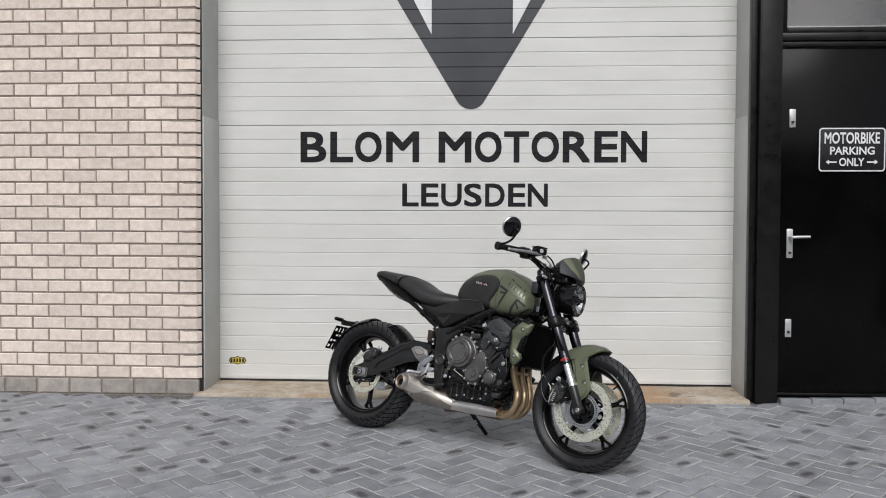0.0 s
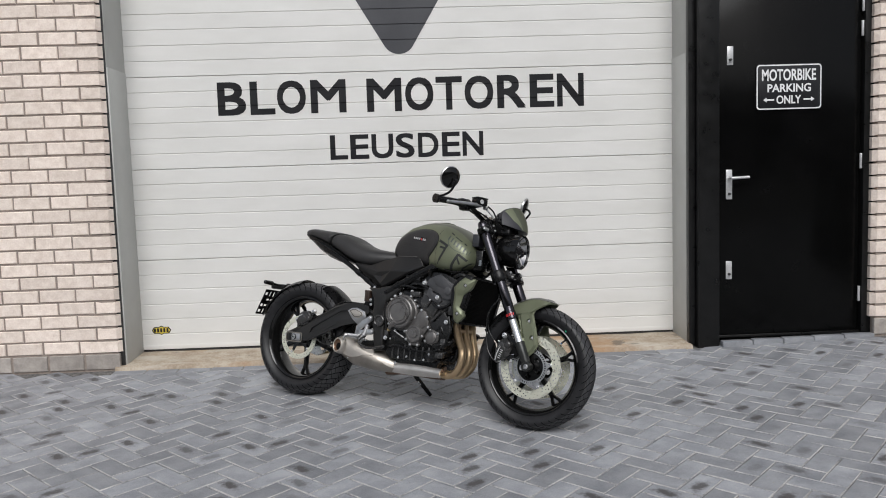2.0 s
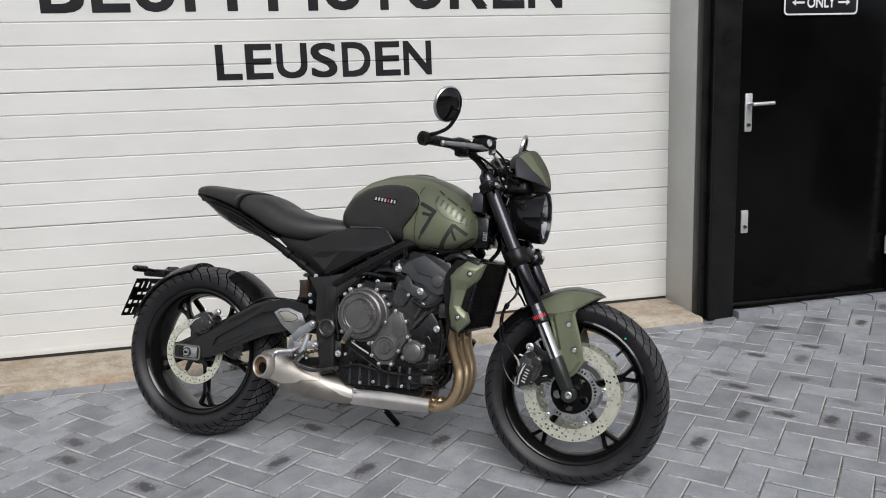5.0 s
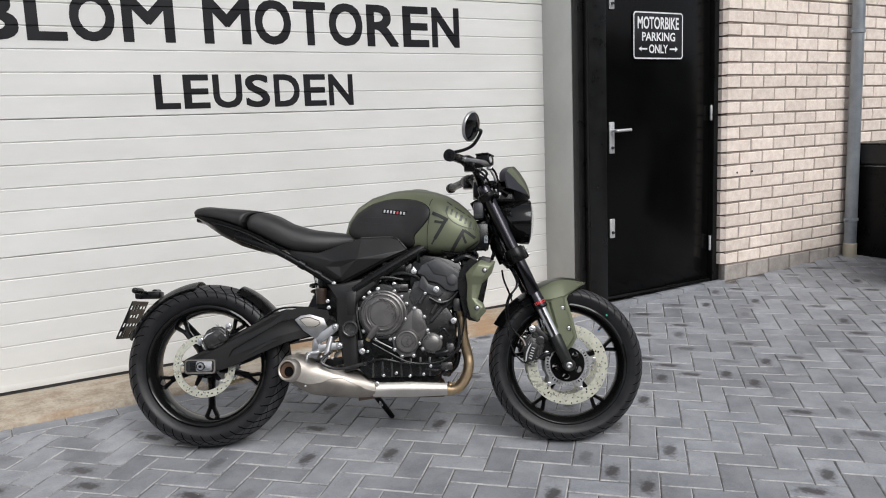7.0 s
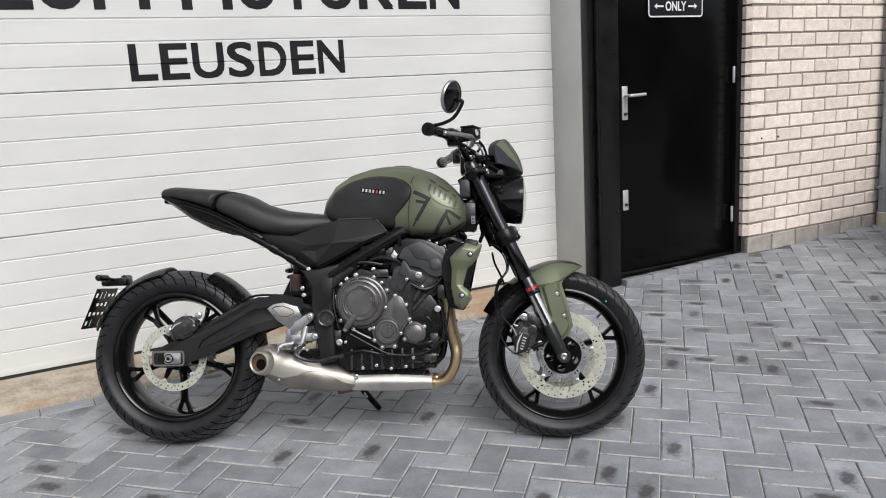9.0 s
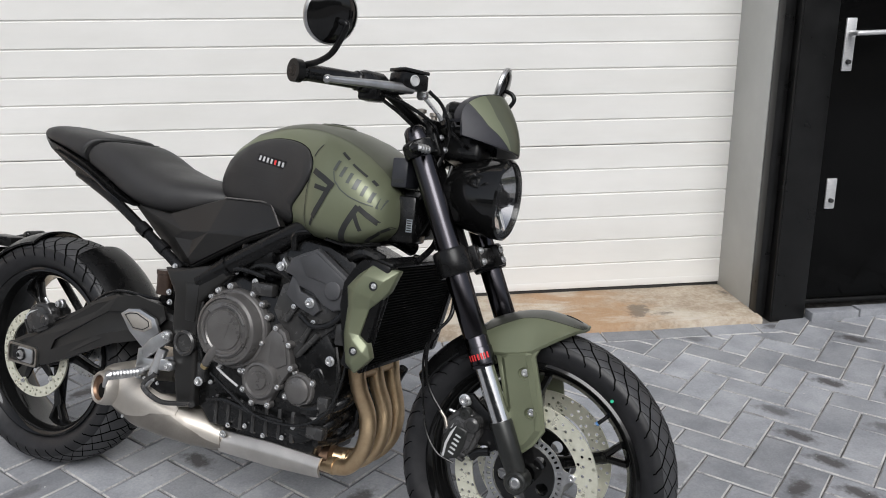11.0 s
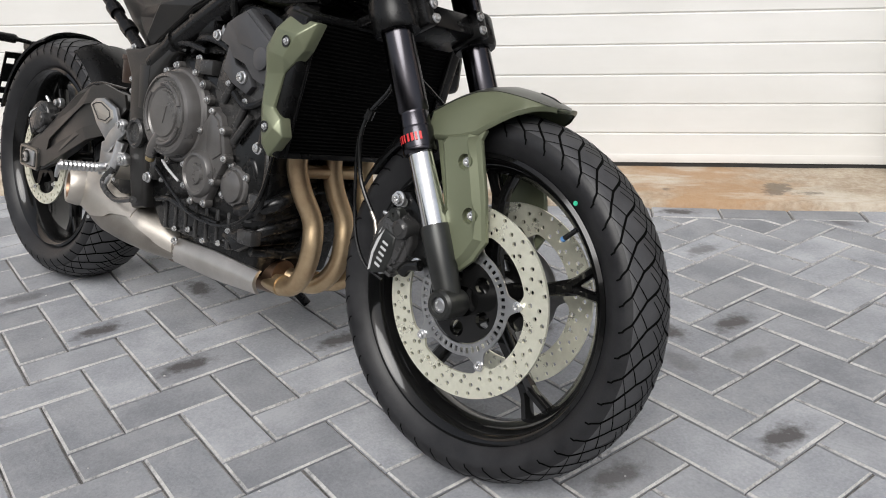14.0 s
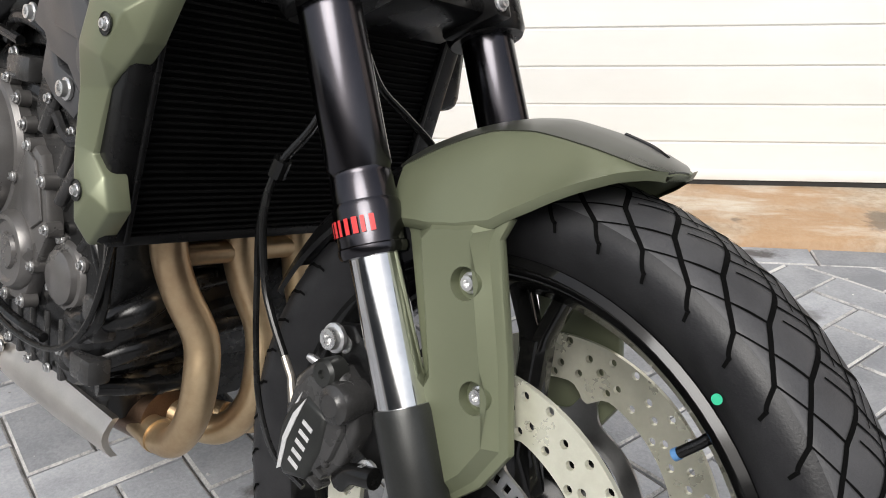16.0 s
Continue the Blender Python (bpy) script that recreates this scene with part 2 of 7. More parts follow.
def tube(points, radius, n=12, steps=8, bm=None, smooth=True, cap=True):
    """A round tube along a line; radius may be a list, one for each given point."""
    line = spline(points, steps) if smooth and len(points) > 2 else [Vector(q) for q in points]
    k = len(line)
    rad = radius if isinstance(radius, (list, tuple)) else [radius] * len(points)
    rs = [float(np.interp(i / (k - 1) * (len(rad) - 1), range(len(rad)), rad)) for i in range(k)]
    b = bmesh.new()
    side = None
    rings = []
    for i, q in enumerate(line):
        d = (line[min(i + 1, k - 1)] - line[max(i - 1, 0)]).normalized()
        if side is None:
            side = d.orthogonal().normalized()
        side = (side - d * side.dot(d)).normalized()
        up = d.cross(side)
        rings.append([b.verts.new(q + rs[i] * (math.cos(2 * math.pi * a / n) * side + math.sin(2 * math.pi * a / n) * up)) for a in range(n)])
    for a, c in zip(rings, rings[1:]):
        for i in range(n):
            b.faces.new((a[i], a[(i + 1) % n], c[(i + 1) % n], c[i]))
    if cap:
        b.faces.new(rings[0][::-1])
        b.faces.new(rings[-1])
    return join(bm, b)


def loft(sections, bm=None, cap=True, closed=True):
    """A skin over cross-sections, each a list of as many points."""
    b = bmesh.new()
    rings = [[b.verts.new(q) for q in s] for s in sections]
    n = len(rings[0])
    for a, c in zip(rings, rings[1:]):
        for i in range(n if closed else n - 1):
            b.faces.new((a[i], a[(i + 1) % n], c[(i + 1) % n], c[i]))
    if cap and closed:
        b.faces.new(rings[0][::-1])
        b.faces.new(rings[-1])
    return join(bm, b)


def thing(name, label, category, group="", kind="", m=None):
    e = new(name)
    e.empty_display_size = 0.1
    if m is not None:
        e.matrix_world = m
    return tagged(e, label, category, group, kind)


# ---- the ground ----
def ground_z(x, y):
    return 0.034 * (max(y, 2.0) - 4.45) + 0.036 * max(0.0, x - 2.0)


WALL_Y, DOOR_Y = 5.46, 5.826
bm = bmesh.new()
xs = [-60, -30, -12, -6, -3, 0, 2, 3, 4, 5, 6, 7, 20, 60]
ys = [-60, -20, -6, 0, 2, 3, 4, 5, 5.46, 6.2, 7.0, 30]
grid = [[bm.verts.new((x, y, ground_z(min(x, 7), min(y, 6)) - 0.0065)) for x in xs] for y in ys]
for a, c in zip(grid, grid[1:]):
    for i in range(len(xs) - 1):
        bm.faces.new((a[i], a[i + 1], c[i + 1], c[i]))
ground = tagged(part("ground", bm, M_sand, smooth=60), "sandy bed under grey concrete herringbone paving", "ground", kind="structure")

# ---- walls: backing, plinth, piers ----
PITCH_Z, PITCH_X, JOINT = 0.0855, 0.2325, 0.011


def wall(name, x0, x1, y, z_top, depth=0.3):
    return tagged(part(name, block(x0, x1, y + 0.007, y + depth, -0.05, z_top, 0), M_mortar, smooth=None),
                  "cream brick wall with recessed brown mortar joints", "wall", kind="structure")


RIGHT_Y = 5.41
wall_left = wall("wall_left", -9.0, -1.752, WALL_Y, 4.6)
wall_right = wall("wall_right", 3.235, 12.0, RIGHT_Y, 4.6)
wall_top = tagged(part("wall_top", block(-1.752, 3.235, 5.5, 5.8, 3.95, 4.6, 0), M_brick, smooth=None), "cream brick wall above the doors", "wall", kind="structure")
wall_back = tagged(part("wall_back", block(-9, 12, 6.4, 6.6, -0.05, 4.6, 0), M_mortar, smooth=None), "plain wall closing the rooms behind the doors", "wall", kind="structure")
roof = tagged(part("roof", block(-9, 12, 5.4, 6.6, 4.6, 4.75, 0.01), M_greyboard, smooth=None), "flat grey roof edge of the building", "roof", kind="structure")

# ---- the garage door ----
garage = thing("garage_door", "closed white sectional garage door with horizontal ribs and dark lettering", "garage door", kind="structure", m=pose(0, DOOR_Y, 0))
SECTION, BASE = 0.6207, 0.088
RIB = SECTION / 6


def ribbed(z0, z1, n, x0=-1.75, x1=2.035):
    """A door panel whose face has n flat strips parted by shallow grooves."""
    prof = [(0.04, z0 + 0.0015), (0.0035, z0 + 0.0015), (0.0, z0 + 0.005)]
    h = (z1 - z0) / n
    for i in range(1, n):
        z = z0 + i * h
        prof += [(0.0, z - 0.004), (0.0045, z - 0.001), (0.0045, z + 0.001), (0.0, z + 0.0055)]
    prof += [(0.0, z1 - 0.005), (0.0035, z1 - 0.0015), (0.04, z1 - 0.0015)]
    return loft([[(x, y, z) for y, z in prof] for x in (x0, x1)])


bottoms = [(BASE, 0.7088, 6)] + [(0.7088 + SECTION * i, 0.7088 + SECTION * (i + 1), 6) for i in range(5)]
for z0, z1, n in bottoms:
    part("door_panel", ribbed(z0, z1, n), M_panel, garage, smooth=20)
part("bottom_rail", block(-1.75, 2.035, -0.002, -0.0004, BASE - 0.002, BASE + 0.028, 0.0006), M_panel, garage, "white aluminium bottom rail")
part("bottom_seal", block(-1.75, 2.035, 0.004, 0.036, BASE - 0.022, BASE, 0.004), M_rubber, garage, "black rubber bottom seal")
for x in (-1.63, 1.80, 1.66, 0.83):
    part("screw", lathe([(0, -0.003), (0.005, -0.003), (0.006, 0)], 10, m=pose(x, -0.001, BASE + 0.017, 90)), M_rubber, garage, smooth=None)


def follow_ribs(me):
    """Press a thin film on the door into its grooves."""
    b = bmesh.new()
    b.from_mesh(me)
    zs = [v.co.z for v in b.verts]
    for k_ in range(0, 40):
        z = 0.7088 + RIB * k_
        if min(zs) - 0.004 < z < max(zs) + 0.004:
            for d in (-0.004, -0.001, 0.001, 0.0055):
                bmesh.ops.bisect_plane(b, geom=b.verts[:] + b.edges[:] + b.faces[:], dist=1e-6, plane_co=(0, 0, z + d), plane_no=(0, 0, 1))
            for v in b.verts:
                if -0.0012 < v.co.z - z < 0.0012:
                    v.co.y += 0.0042
    b.to_mesh(me)
    b.free()
    return me


def flat_text(body, x0, x1, z0, z1, material, parent, name="lettering", y=-0.0015, label="", fat=0.0, depth=0.0):
    """Words in the built-in font, brought to a given width and height on an upright face."""
    cu = bpy.data.curves.new("t", "FONT")
    cu.body, cu.size, cu.offset, cu.resolution_u = body, 1.0, fat, 4
    ob = bpy.data.objects.new("t", cu)
    me = bpy.data.meshes.new_from_object(ob)
    bpy.data.objects.remove(ob)
    lo = [min(v.co[i] for v in me.vertices) for i in (0, 1)]
    hi = [max(v.co[i] for v in me.vertices) for i in (0, 1)]
    for v in me.vertices:
        v.co = Vector((x0 + (v.co.x - lo[0]) / (hi[0] - lo[0]) * (x1 - x0), y, z0 + (v.co.y - lo[1]) / (hi[1] - lo[1]) * (z1 - z0)))
    return obj(name, me, material, parent, label)


def lettering(word, spans, z0, z1, d):
    """Single bold letters, each between the given left and right edges."""
    for ch, (x0, x1) in zip(word, spans):
        me = None
        vs, fs = [], []
        for k_, (dx, dz) in enumerate(((-d, -d), (d, d), (-d, d), (d, -d), (0, 0))):
            ob = flat_text(ch, x0 + d + dx, x1 - d + dx, z0 + d + dz, z1 - d + dz, M_letter, garage, y=-0.0008 - 0.0002 * k_)
            o = len(vs)
            vs += [tuple(v.co) for v in ob.data.vertices]
            fs += [tuple(i + o for i in p_.vertices) for p_ in ob.data.polygons]
            bpy.data.objects.remove(ob)
        me = bpy.data.meshes.new("letter")
        me.from_pydata(vs, [], fs)
        follow_ribs(me)
        obj("letter", me, M_letter, garage, "dark letter on the white door")


lettering("BLOM", [(-1.107, -0.917), (-0.888, -0.720), (-0.706, -0.510), (-0.478, -0.237)], 1.680, 1.904, 0.0068)
lettering("MOTOREN", [(-0.096, 0.142), (0.166, 0.360), (0.377, 0.557), (0.574, 0.772), (0.798, 0.995), (1.023, 1.192), (1.212, 1.398)], 1.678, 1.903, 0.0068)
lettering("LEUSDEN", [(-0.360, -0.240), (-0.222, -0.094), (-0.076, 0.073), (0.090, 0.218), (0.243, 0.384), (0.408, 0.534), (0.550, 0.694)], 1.360, 1.527, 0.0045)


def logo_outline():
    """Shield that tapers to a rounded tip."""
    tip = [(0.136 + 0.115 * math.cos(radians(a)), 2.178 + 0.115 * math.sin(radians(a))) for a in range(212, 329, 9)]
    return tip + [(0.695, 2.885), (0.83, 3.35), (-0.56, 3.35), (-0.42, 2.885)]


emblem = part("emblem", prism(logo_outline(), 0.001, pose(0, -0.0012, 0, 90), 0), M_logo, garage, "anthracite shield emblem", smooth=None)
follow_ribs(emblem.data)
for s in (-1, 1):
    tri = [(0.143 + s * 0.292, 2.60), (0.143 + s * 0.292, 3.2), (0.143 + s * 0.56, 3.2), (0.143 + s * 0.42, 2.845)]
    follow_ribs(part("emblem_inset", prism(tri if s > 0 else tri[::-1], 0.001, pose(0, -0.0026, 0, 90), 0), M_white, garage, "white wedge in the emblem", smooth=None).data)
hexa = [(-1.648, 0.220), (-1.632, 0.243), (-1.60, 0.243), (-1.582, 0.252), (-1.562, 0.243), (-1.53, 0.243), (-1.514, 0.220), (-1.53, 0.197), (-1.562, 0.197), (-1.582, 0.188), (-1.60, 0.197), (-1.632, 0.197)]
part("sticker", prism(hexa, 0.0008, pose(0, -0.0008, 0, 90)), M_letter, garage, "yellow and black maker's sticker", smooth=None)
part("sticker_field", prism([(-1.582 + (x + 1.582) * 0.88, 0.22 + (z - 0.22) * 0.8) for x, z in hexa], 0.0006, pose(0, -0.0016, 0, 90)), M_yellow, garage, smooth=None)
for i in range(5):
    x = -1.633 + i * 0.0215
    part("sticker_bar", block(x, x + 0.014, -0.0028, -0.0022, 0.206, 0.234, 0), M_letter, garage, smooth=None)

# grey guide boards at both sides of the opening
for n_, x0, x1, y0 in (("trim_left", -1.752, -1.712, 5.505), ("trim_right", 2.012, 2.05, 5.545)):
    tagged(part(n_, block(x0, x1, y0, DOOR_Y + 0.03, 0.04, 1.98, 0.002), M_greyboard), "grey coated metal board lining the garage opening", "trim", kind="structure")
    tagged(part(n_ + "_upper", block(x0 - 0.004 if x0 < 0 else x0 + 0.004, x1 - 0.004 if x0 < 0 else x1 + 0.004, y0, DOOR_Y + 0.03, 1.98, 3.95, 0.002), M_greyboard), "grey coated metal board lining the garage opening", "trim", kind="structure")
tagged(part("seal_left", block(-1.756, -1.722, 5.489, 5.506, 0.04, 3.95, 0.001), M_rubber), "black sealing strip beside the brick pier", "seal", kind="structure")
lintel = tagged(part("lintel", block(-1.752, 2.05, 5.55, DOOR_Y + 0.06, 3.7, 3.95, 0.004), M_greyboard), "grey metal lintel over the garage door", "lintel", kind="structure")

# concrete threshold, higher at the back and uneven
bm = bmesh.new()
rows_ = []
for y, z in ((5.435, 0.0), (5.438, 0.048), (5.45, 0.056), (5.55, 0.062), (5.68, 0.067), (5.80, 0.07), (5.9, 0.07)):
    rows_.append([bm.verts.new((x / 20 * 3.79 - 1.77, y + (0.006 * noise.noise((x * 0.9, 3, 0)) if y < 5.46 else 0), z + 0.004 * noise.noise((x * 0.7, y * 9, 1)))) for x in range(21)])
for a, c in zip(rows_, rows_[1:]):
    for i in range(20):
        bm.faces.new((a[i], a[i + 1], c[i + 1], c[i]))
tagged(part("threshold", bm, M_concrete, smooth=60), "stained tan concrete threshold under the garage door", "threshold", kind="structure")

# ---- the black side door ----
door = thing("door_1", "closed glossy black metal side door with white sign", "door", kind="structure", m=pose(0, 5.50, 0))
part("leaf", block(2.213, 3.165, 0.002, 0.05, 0.105, 2.412, 0.003), M_blackdoor, door)
part("kick_strip", block(2.20, 3.18, -0.012, 0.002, 0.086, 0.104, 0.003), M_blackframe, door, "black threshold strip")
frame_1 = thing("door_frame", "black painted steel frame round the side door", "door frame", kind="structure", m=pose(0, 5.50, 0))
part("post", block(2.056, 2.203, -0.05, 0.07, 0.03, 3.9, 0.004), M_blackframe, frame_1)
part("post_rib", block(2.062, 2.066, -0.054, -0.049, 0.05, 3.9, 0.001), M_blackframe, frame_1)
part("post_flank", block(2.012, 2.054, -0.012, 0.04, 0.045, 3.9, 0.003), M_blackframe, frame_1)
part("stile", block(3.172, 3.24, -0.03, 0.07, 0.06, 3.9, 0.004), M_blackframe, frame_1)
part("rail", block(2.203, 3.172, -0.02, 0.06, 2.418, 2.452, 0.003), M_blackframe, frame_1)
part("rail", block(2.203, 3.172, -0.035, 0.06, 2.455, 2.505, 0.004), M_blackframe, frame_1)
win = thing("window_1", "fixed window with black frame above the side door", "window", kind="structure", m=pose(0, 5.50, 0))
part("pane", block(2.245, 3.135, 0.012, 0.02, 2.55, 3.45, 0), M_glass, win, "clear glass pane", smooth=None).visible_shadow = False
for a in ((2.205, 2.245, 2.507, 3.5), (3.135, 3.171, 2.507, 3.5), (2.245, 3.135, 2.507, 2.55), (2.245, 3.135, 3.45, 3.5)):
    part("window_frame", block(a[0], a[1], -0.01, 0.05, a[2], a[3], 0.004), M_blackframe, win)
part("bead", block(2.245, 3.135, 0.0, 0.01, 2.55, 2.556, 0.001), M_alu, win, "light metal glazing bead", smooth=None)


def plate_with(name, x, z, h, lever=False, cylinder=True):
    t = part(name, block(x, x + 0.042, -0.008, 0.002, z, z + h, 0.004), M_alu, door, "brushed metal escutcheon")
    if cylinder:
        part("keyhole", lathe([(0, -0.012), (0.008, -0.012), (0.009, 0)], 16, m=pose(x + 0.021, -0.008, z + 0.035, -90) @ pose(0, 0, 0)), M_rubber, t, "dark keyhole")
    if lever:
        part("lever", tube([(x + 0.021, -0.005, z + h - 0.055), (x + 0.021, -0.045, z + h - 0.055), (x + 0.035, -0.055, z + h - 0.055), (x + 0.135, -0.055, z + h - 0.052)], 0.0095, 12, 6), M_alu, t, "brushed metal lever")
    return t


plate_with("escutcheon", 2.268, 1.885, 0.122)
plate_with("handle_plate", 2.262, 1.013, 0.195, True)
plate_with("escutcheon", 2.261, 0.48, 0.122)
for z, x in ((2.05, 3.155), (1.19, 3.155), (0.305, 3.155), (2.21, 3.158)):
    hinge = part("hinge", lathe([(0, 0), (0.008, 0), (0.009, 0.003), (0.009, 0.097), (0.008, 0.1), (0, 0.1)], 12, m=pose(x + 0.008, -0.012, z)), M_alu, door, "metal hinge")

sign = thing("parking_sign", "black enamel parking sign with white border and lettering", "sign", m=pose(0, 5.494, 0))


def rounded(x0, x1, z0, z1, r, n=6):
    out = []
    for cx, cz, a0 in ((x1 - r, z1 - r, 0), (x0 + r, z1 - r, 90), (x0 + r, z0 + r, 180), (x1 - r, z0 + r, 270)):
        out += [(cx + r * math.cos(radians(a0 + 90 * i / n)), cz + r * math.sin(radians(a0 + 90 * i / n))) for i in range(n + 1)]
    return out


part("plate", prism(rounded(2.459, 2.898, 1.588, 1.885, 0.025), 0.003, pose(0, 0.001, 0, 90), 0.001), M_letter, sign)
outer, inner = rounded(2.463, 2.894, 1.592, 1.881, 0.022), rounded(2.471, 2.886, 1.60, 1.873, 0.016)
bm = bmesh.new()
va, vb = [bm.verts.new((x, -0.003, z)) for x, z in outer], [bm.verts.new((x, -0.003, z)) for x, z in inner]
for i in range(len(va)):
    bm.faces.new((va[i], va[(i + 1) % len(va)], vb[(i + 1) % len(va)], vb[i]))
part("border", bm, M_white, sign, "white border line", smooth=None)
flat_text("MOTORBIKE", 2.498, 2.858, 1.776, 1.852, M_white, sign, y=-0.0035, label="white lettering", fat=0.024)
flat_text("PARKING", 2.535, 2.825, 1.703, 1.757, M_white, sign, y=-0.0035, label="white lettering", fat=0.024)
flat_text("ONLY", 2.595, 2.76, 1.627, 1.682, M_white, sign, y=-0.0035, label="white lettering", fat=0.024)
for s, x in ((1, 2.508), (-1, 2.848)):
    arrow = [(0, 0), (0.022, 0.016), (0.022, 0.005), (0.072, 0.005), (0.072, -0.005), (0.022, -0.005), (0.022, -0.016)]
    pts = [(x + s * a, 1.654 + c) for a, c in arrow]
    part("arrow", prism(pts if s > 0 else pts[::-1], 0.0006, pose(0, -0.003, 0, 90)), M_white, sign, "white arrow", smooth=None)
# row of raised kerb tiles before the side door
for i in range(5):
    x = 2.21 + i * 0.205
    t = tagged(part("kerb_tile", block(x, x + 0.2, 5.405, 5.462, 0.02, 0.078 + 0.004 * i, 0.005), M_paver), "light grey concrete edging tile before the door", "edging tile", "edging tiles before the side door", "structure")

# ---- drainpipe and the black containers ----
pipe = thing("drainpipe", "grey zinc rain pipe fixed to the brick wall", "drainpipe", m=pose(4.545, 5.345, 0))
part("shaft", lathe([(0.044, 0.22), (0.045, 0.225), (0.045, 4.5), (0.0, 4.5)], 28), M_zinc, pipe)
part("foot", lathe([(0.0, 0.09), (0.05, 0.09), (0.05, 0.215), (0.045, 0.22), (0.0, 0.22)], 28), M_beige, pipe, "beige plastic ground socket")
for z in (0.40, 1.79, 3.2):
    clip = part("bracket", lathe([(0.046, z - 0.012), (0.052, z - 0.01), (0.052, z + 0.01), (0.046, z + 0.012)], 28), M_zinc, pipe)
    part("lug", block(-0.085, -0.045, -0.006, 0.008, z - 0.01, z + 0.01, 0.002), M_zinc, clip)


def container(x0, x1, y0, y1, h, taper, label):
    """A black bin: body, thin bright seam, lid with a sloping inset field towards -X, corner strip and feet."""
    zg = ground_z(x0, y0)
    t = thing("waste_container", label, "waste container", "containers by the wall", m=pose((x0 + x1) / 2, (y0 + y1) / 2, zg))
    a, d = (x1 - x0) / 2, (y1 - y0) / 2
    seam = h * 0.80
    body = loft([[(-a + k, -d + k, z), (a - k, -d + k, z), (a - k, d - k, z), (-a + k, d - k, z)] for k, z in ((0.0, 0.012), (taper, seam))])
    part("body", soften(body, 0.005), M_bin, t)
    a, d = a - taper, d - taper
    part("rim", block(-a - 0.004, a + 0.004, -d - 0.004, d + 0.004, seam, seam + 0.008, 0.002), M_binlid, t, "thin edge under the lid")
    part("seam", block(-a - 0.0065, -a - 0.003, -d + 0.02, d - 0.10, seam + 0.001, seam + 0.006, 0.001), M_zinc, t, "bright seam under the lid")
    lid = block(-a - 0.002, a + 0.002, -d - 0.002, d + 0.002, seam + 0.008, h, 0.006)
    lid_ = part("lid", lid, M_bin, t, "black hinged lid")
    zl, zh = seam + 0.018, h - 0.016
    field = loft([[(-a - 0.003, -d + 0.02, zl), (-a - 0.003, d - 0.075, zl), (-a - 0.003, d - 0.045, zh), (-a - 0.003, -d + 0.02, zh)],
                  [(-a - 0.016, -d + 0.024, zl + 0.006), (-a - 0.016, d - 0.081, zl + 0.006), (-a - 0.005, d - 0.052, zh - 0.004), (-a - 0.005, -d + 0.024, zh - 0.004)]])
    part("lid_field", field, M_binlid, lid_, "charcoal sloping field on the lid", smooth=None)
    part("corner_strip", block(-a - taper - 0.002, -a - taper + 0.008, d + taper - 0.006, d + taper + 0.002, 0.014, 0.15, 0.001), M_zinc, t, "pale metal strip at the lower corner")
    for sx in (-1, 1):
        for sy in (-1, 1):
            part("foot", lathe([(0, 0), (0.022, 0), (0.022, 0.013), (0, 0.013)], 14, None, pose(sx * (a - 0.02), sy * (d - 0.02), 0)), M_rubber, t)
    return t


container(4.605, 5.75, 4.86, 5.395, 0.865, 0.004, "black plastic waste container with lid against the brick wall")
box2 = container(3.885, 5.0, 3.96, 4.535, 1.04, 0.045, "black plastic waste container with small white marking")
for i in range(2):
    part("marking", block(-0.5305, -0.5265, 0.15 + i * 0.04, 0.178 + i * 0.04, 0.93, 0.965, 0), M_white, box2, "white marking", smooth=None)

# far side of the yard, behind the camera
tagged(part("backdrop", block(-45, 45, -17, -16.5, -1, 7.6, 0), M_backdrop, smooth=None), "plain grey facade across the yard", "building", kind="structure")

# ---- the motorcycle: X forward from the rear axle, Y to its left, Z up ----
M_green = surf("olive_matt_paint", (0.145, 0.159, 0.101), (0.169, 0.184, 0.119), 6, 0.36, metal=0.4, fine=0.12, rough_var=0.06, bump=0.00004, bump_scale=900)
M_matt = surf("matt_black_paint", (0.0042, 0.0042, 0.0044), (0.0072, 0.0071, 0.0072), 14, 0.27, spec=0.24, bump=0.00008, bump_scale=700)
M_gloss = surf("gloss_black_paint", 0.004, 0.007, 9, 0.09, rough_var=0.04, spec=0.42)
M_panelblk = surf("satin_grey_black_plastic", (0.0095, 0.0091, 0.0086), (0.0145, 0.0138, 0.0131), 9, 0.34, spec=0.45, bump=0.00012, bump_scale=800)
M_fork = surf("black_anodised_tube", (0.056, 0.054, 0.060), (0.070, 0.067, 0.074), 20, 0.2, metal=1.0, rough_var=0.04, stretch=(1, 1, 0.3))
M_case = surf("dark_engine_casting", (0.042, 0.0414, 0.041), (0.072, 0.0708, 0.070), 30, 0.25, metal=0.5, spec=0.45, bump=0.00025, bump_scale=420)
M_cover = surf("satin_engine_cover", (0.112, 0.107, 0.103), (0.155, 0.148, 0.143), 18, 0.30, metal=0.55, bump=0.0001, bump_scale=600)
M_tyre = surf("tyre_rubber", (0.010, 0.010, 0.011), (0.020, 0.020, 0.0215), 26, 0.42, spec=0.32, bump=0.0002, bump_scale=500)
M_tread = surf("tread_rubber", (0.034, 0.034, 0.0365), (0.054, 0.054, 0.057), 22, 0.55, spec=0.42, bump=0.0002, bump_scale=500)
M_groove_shade = surf("tyre_groove_shade", 0.002, 0.003, 30, 0.9, spec=0.05)
M_vinyl = surf("black_seat_vinyl", (0.017, 0.0166, 0.0168), (0.027, 0.0262, 0.0264), 10, 0.46, spec=0.4, bump=0.0004, bump_scale=650)
M_disc = surf("brake_disc_steel", (0.68, 0.67, 0.55), (0.78, 0.77, 0.645), 30, 0.30, metal=0.6, stretch=(1, 1, 1))
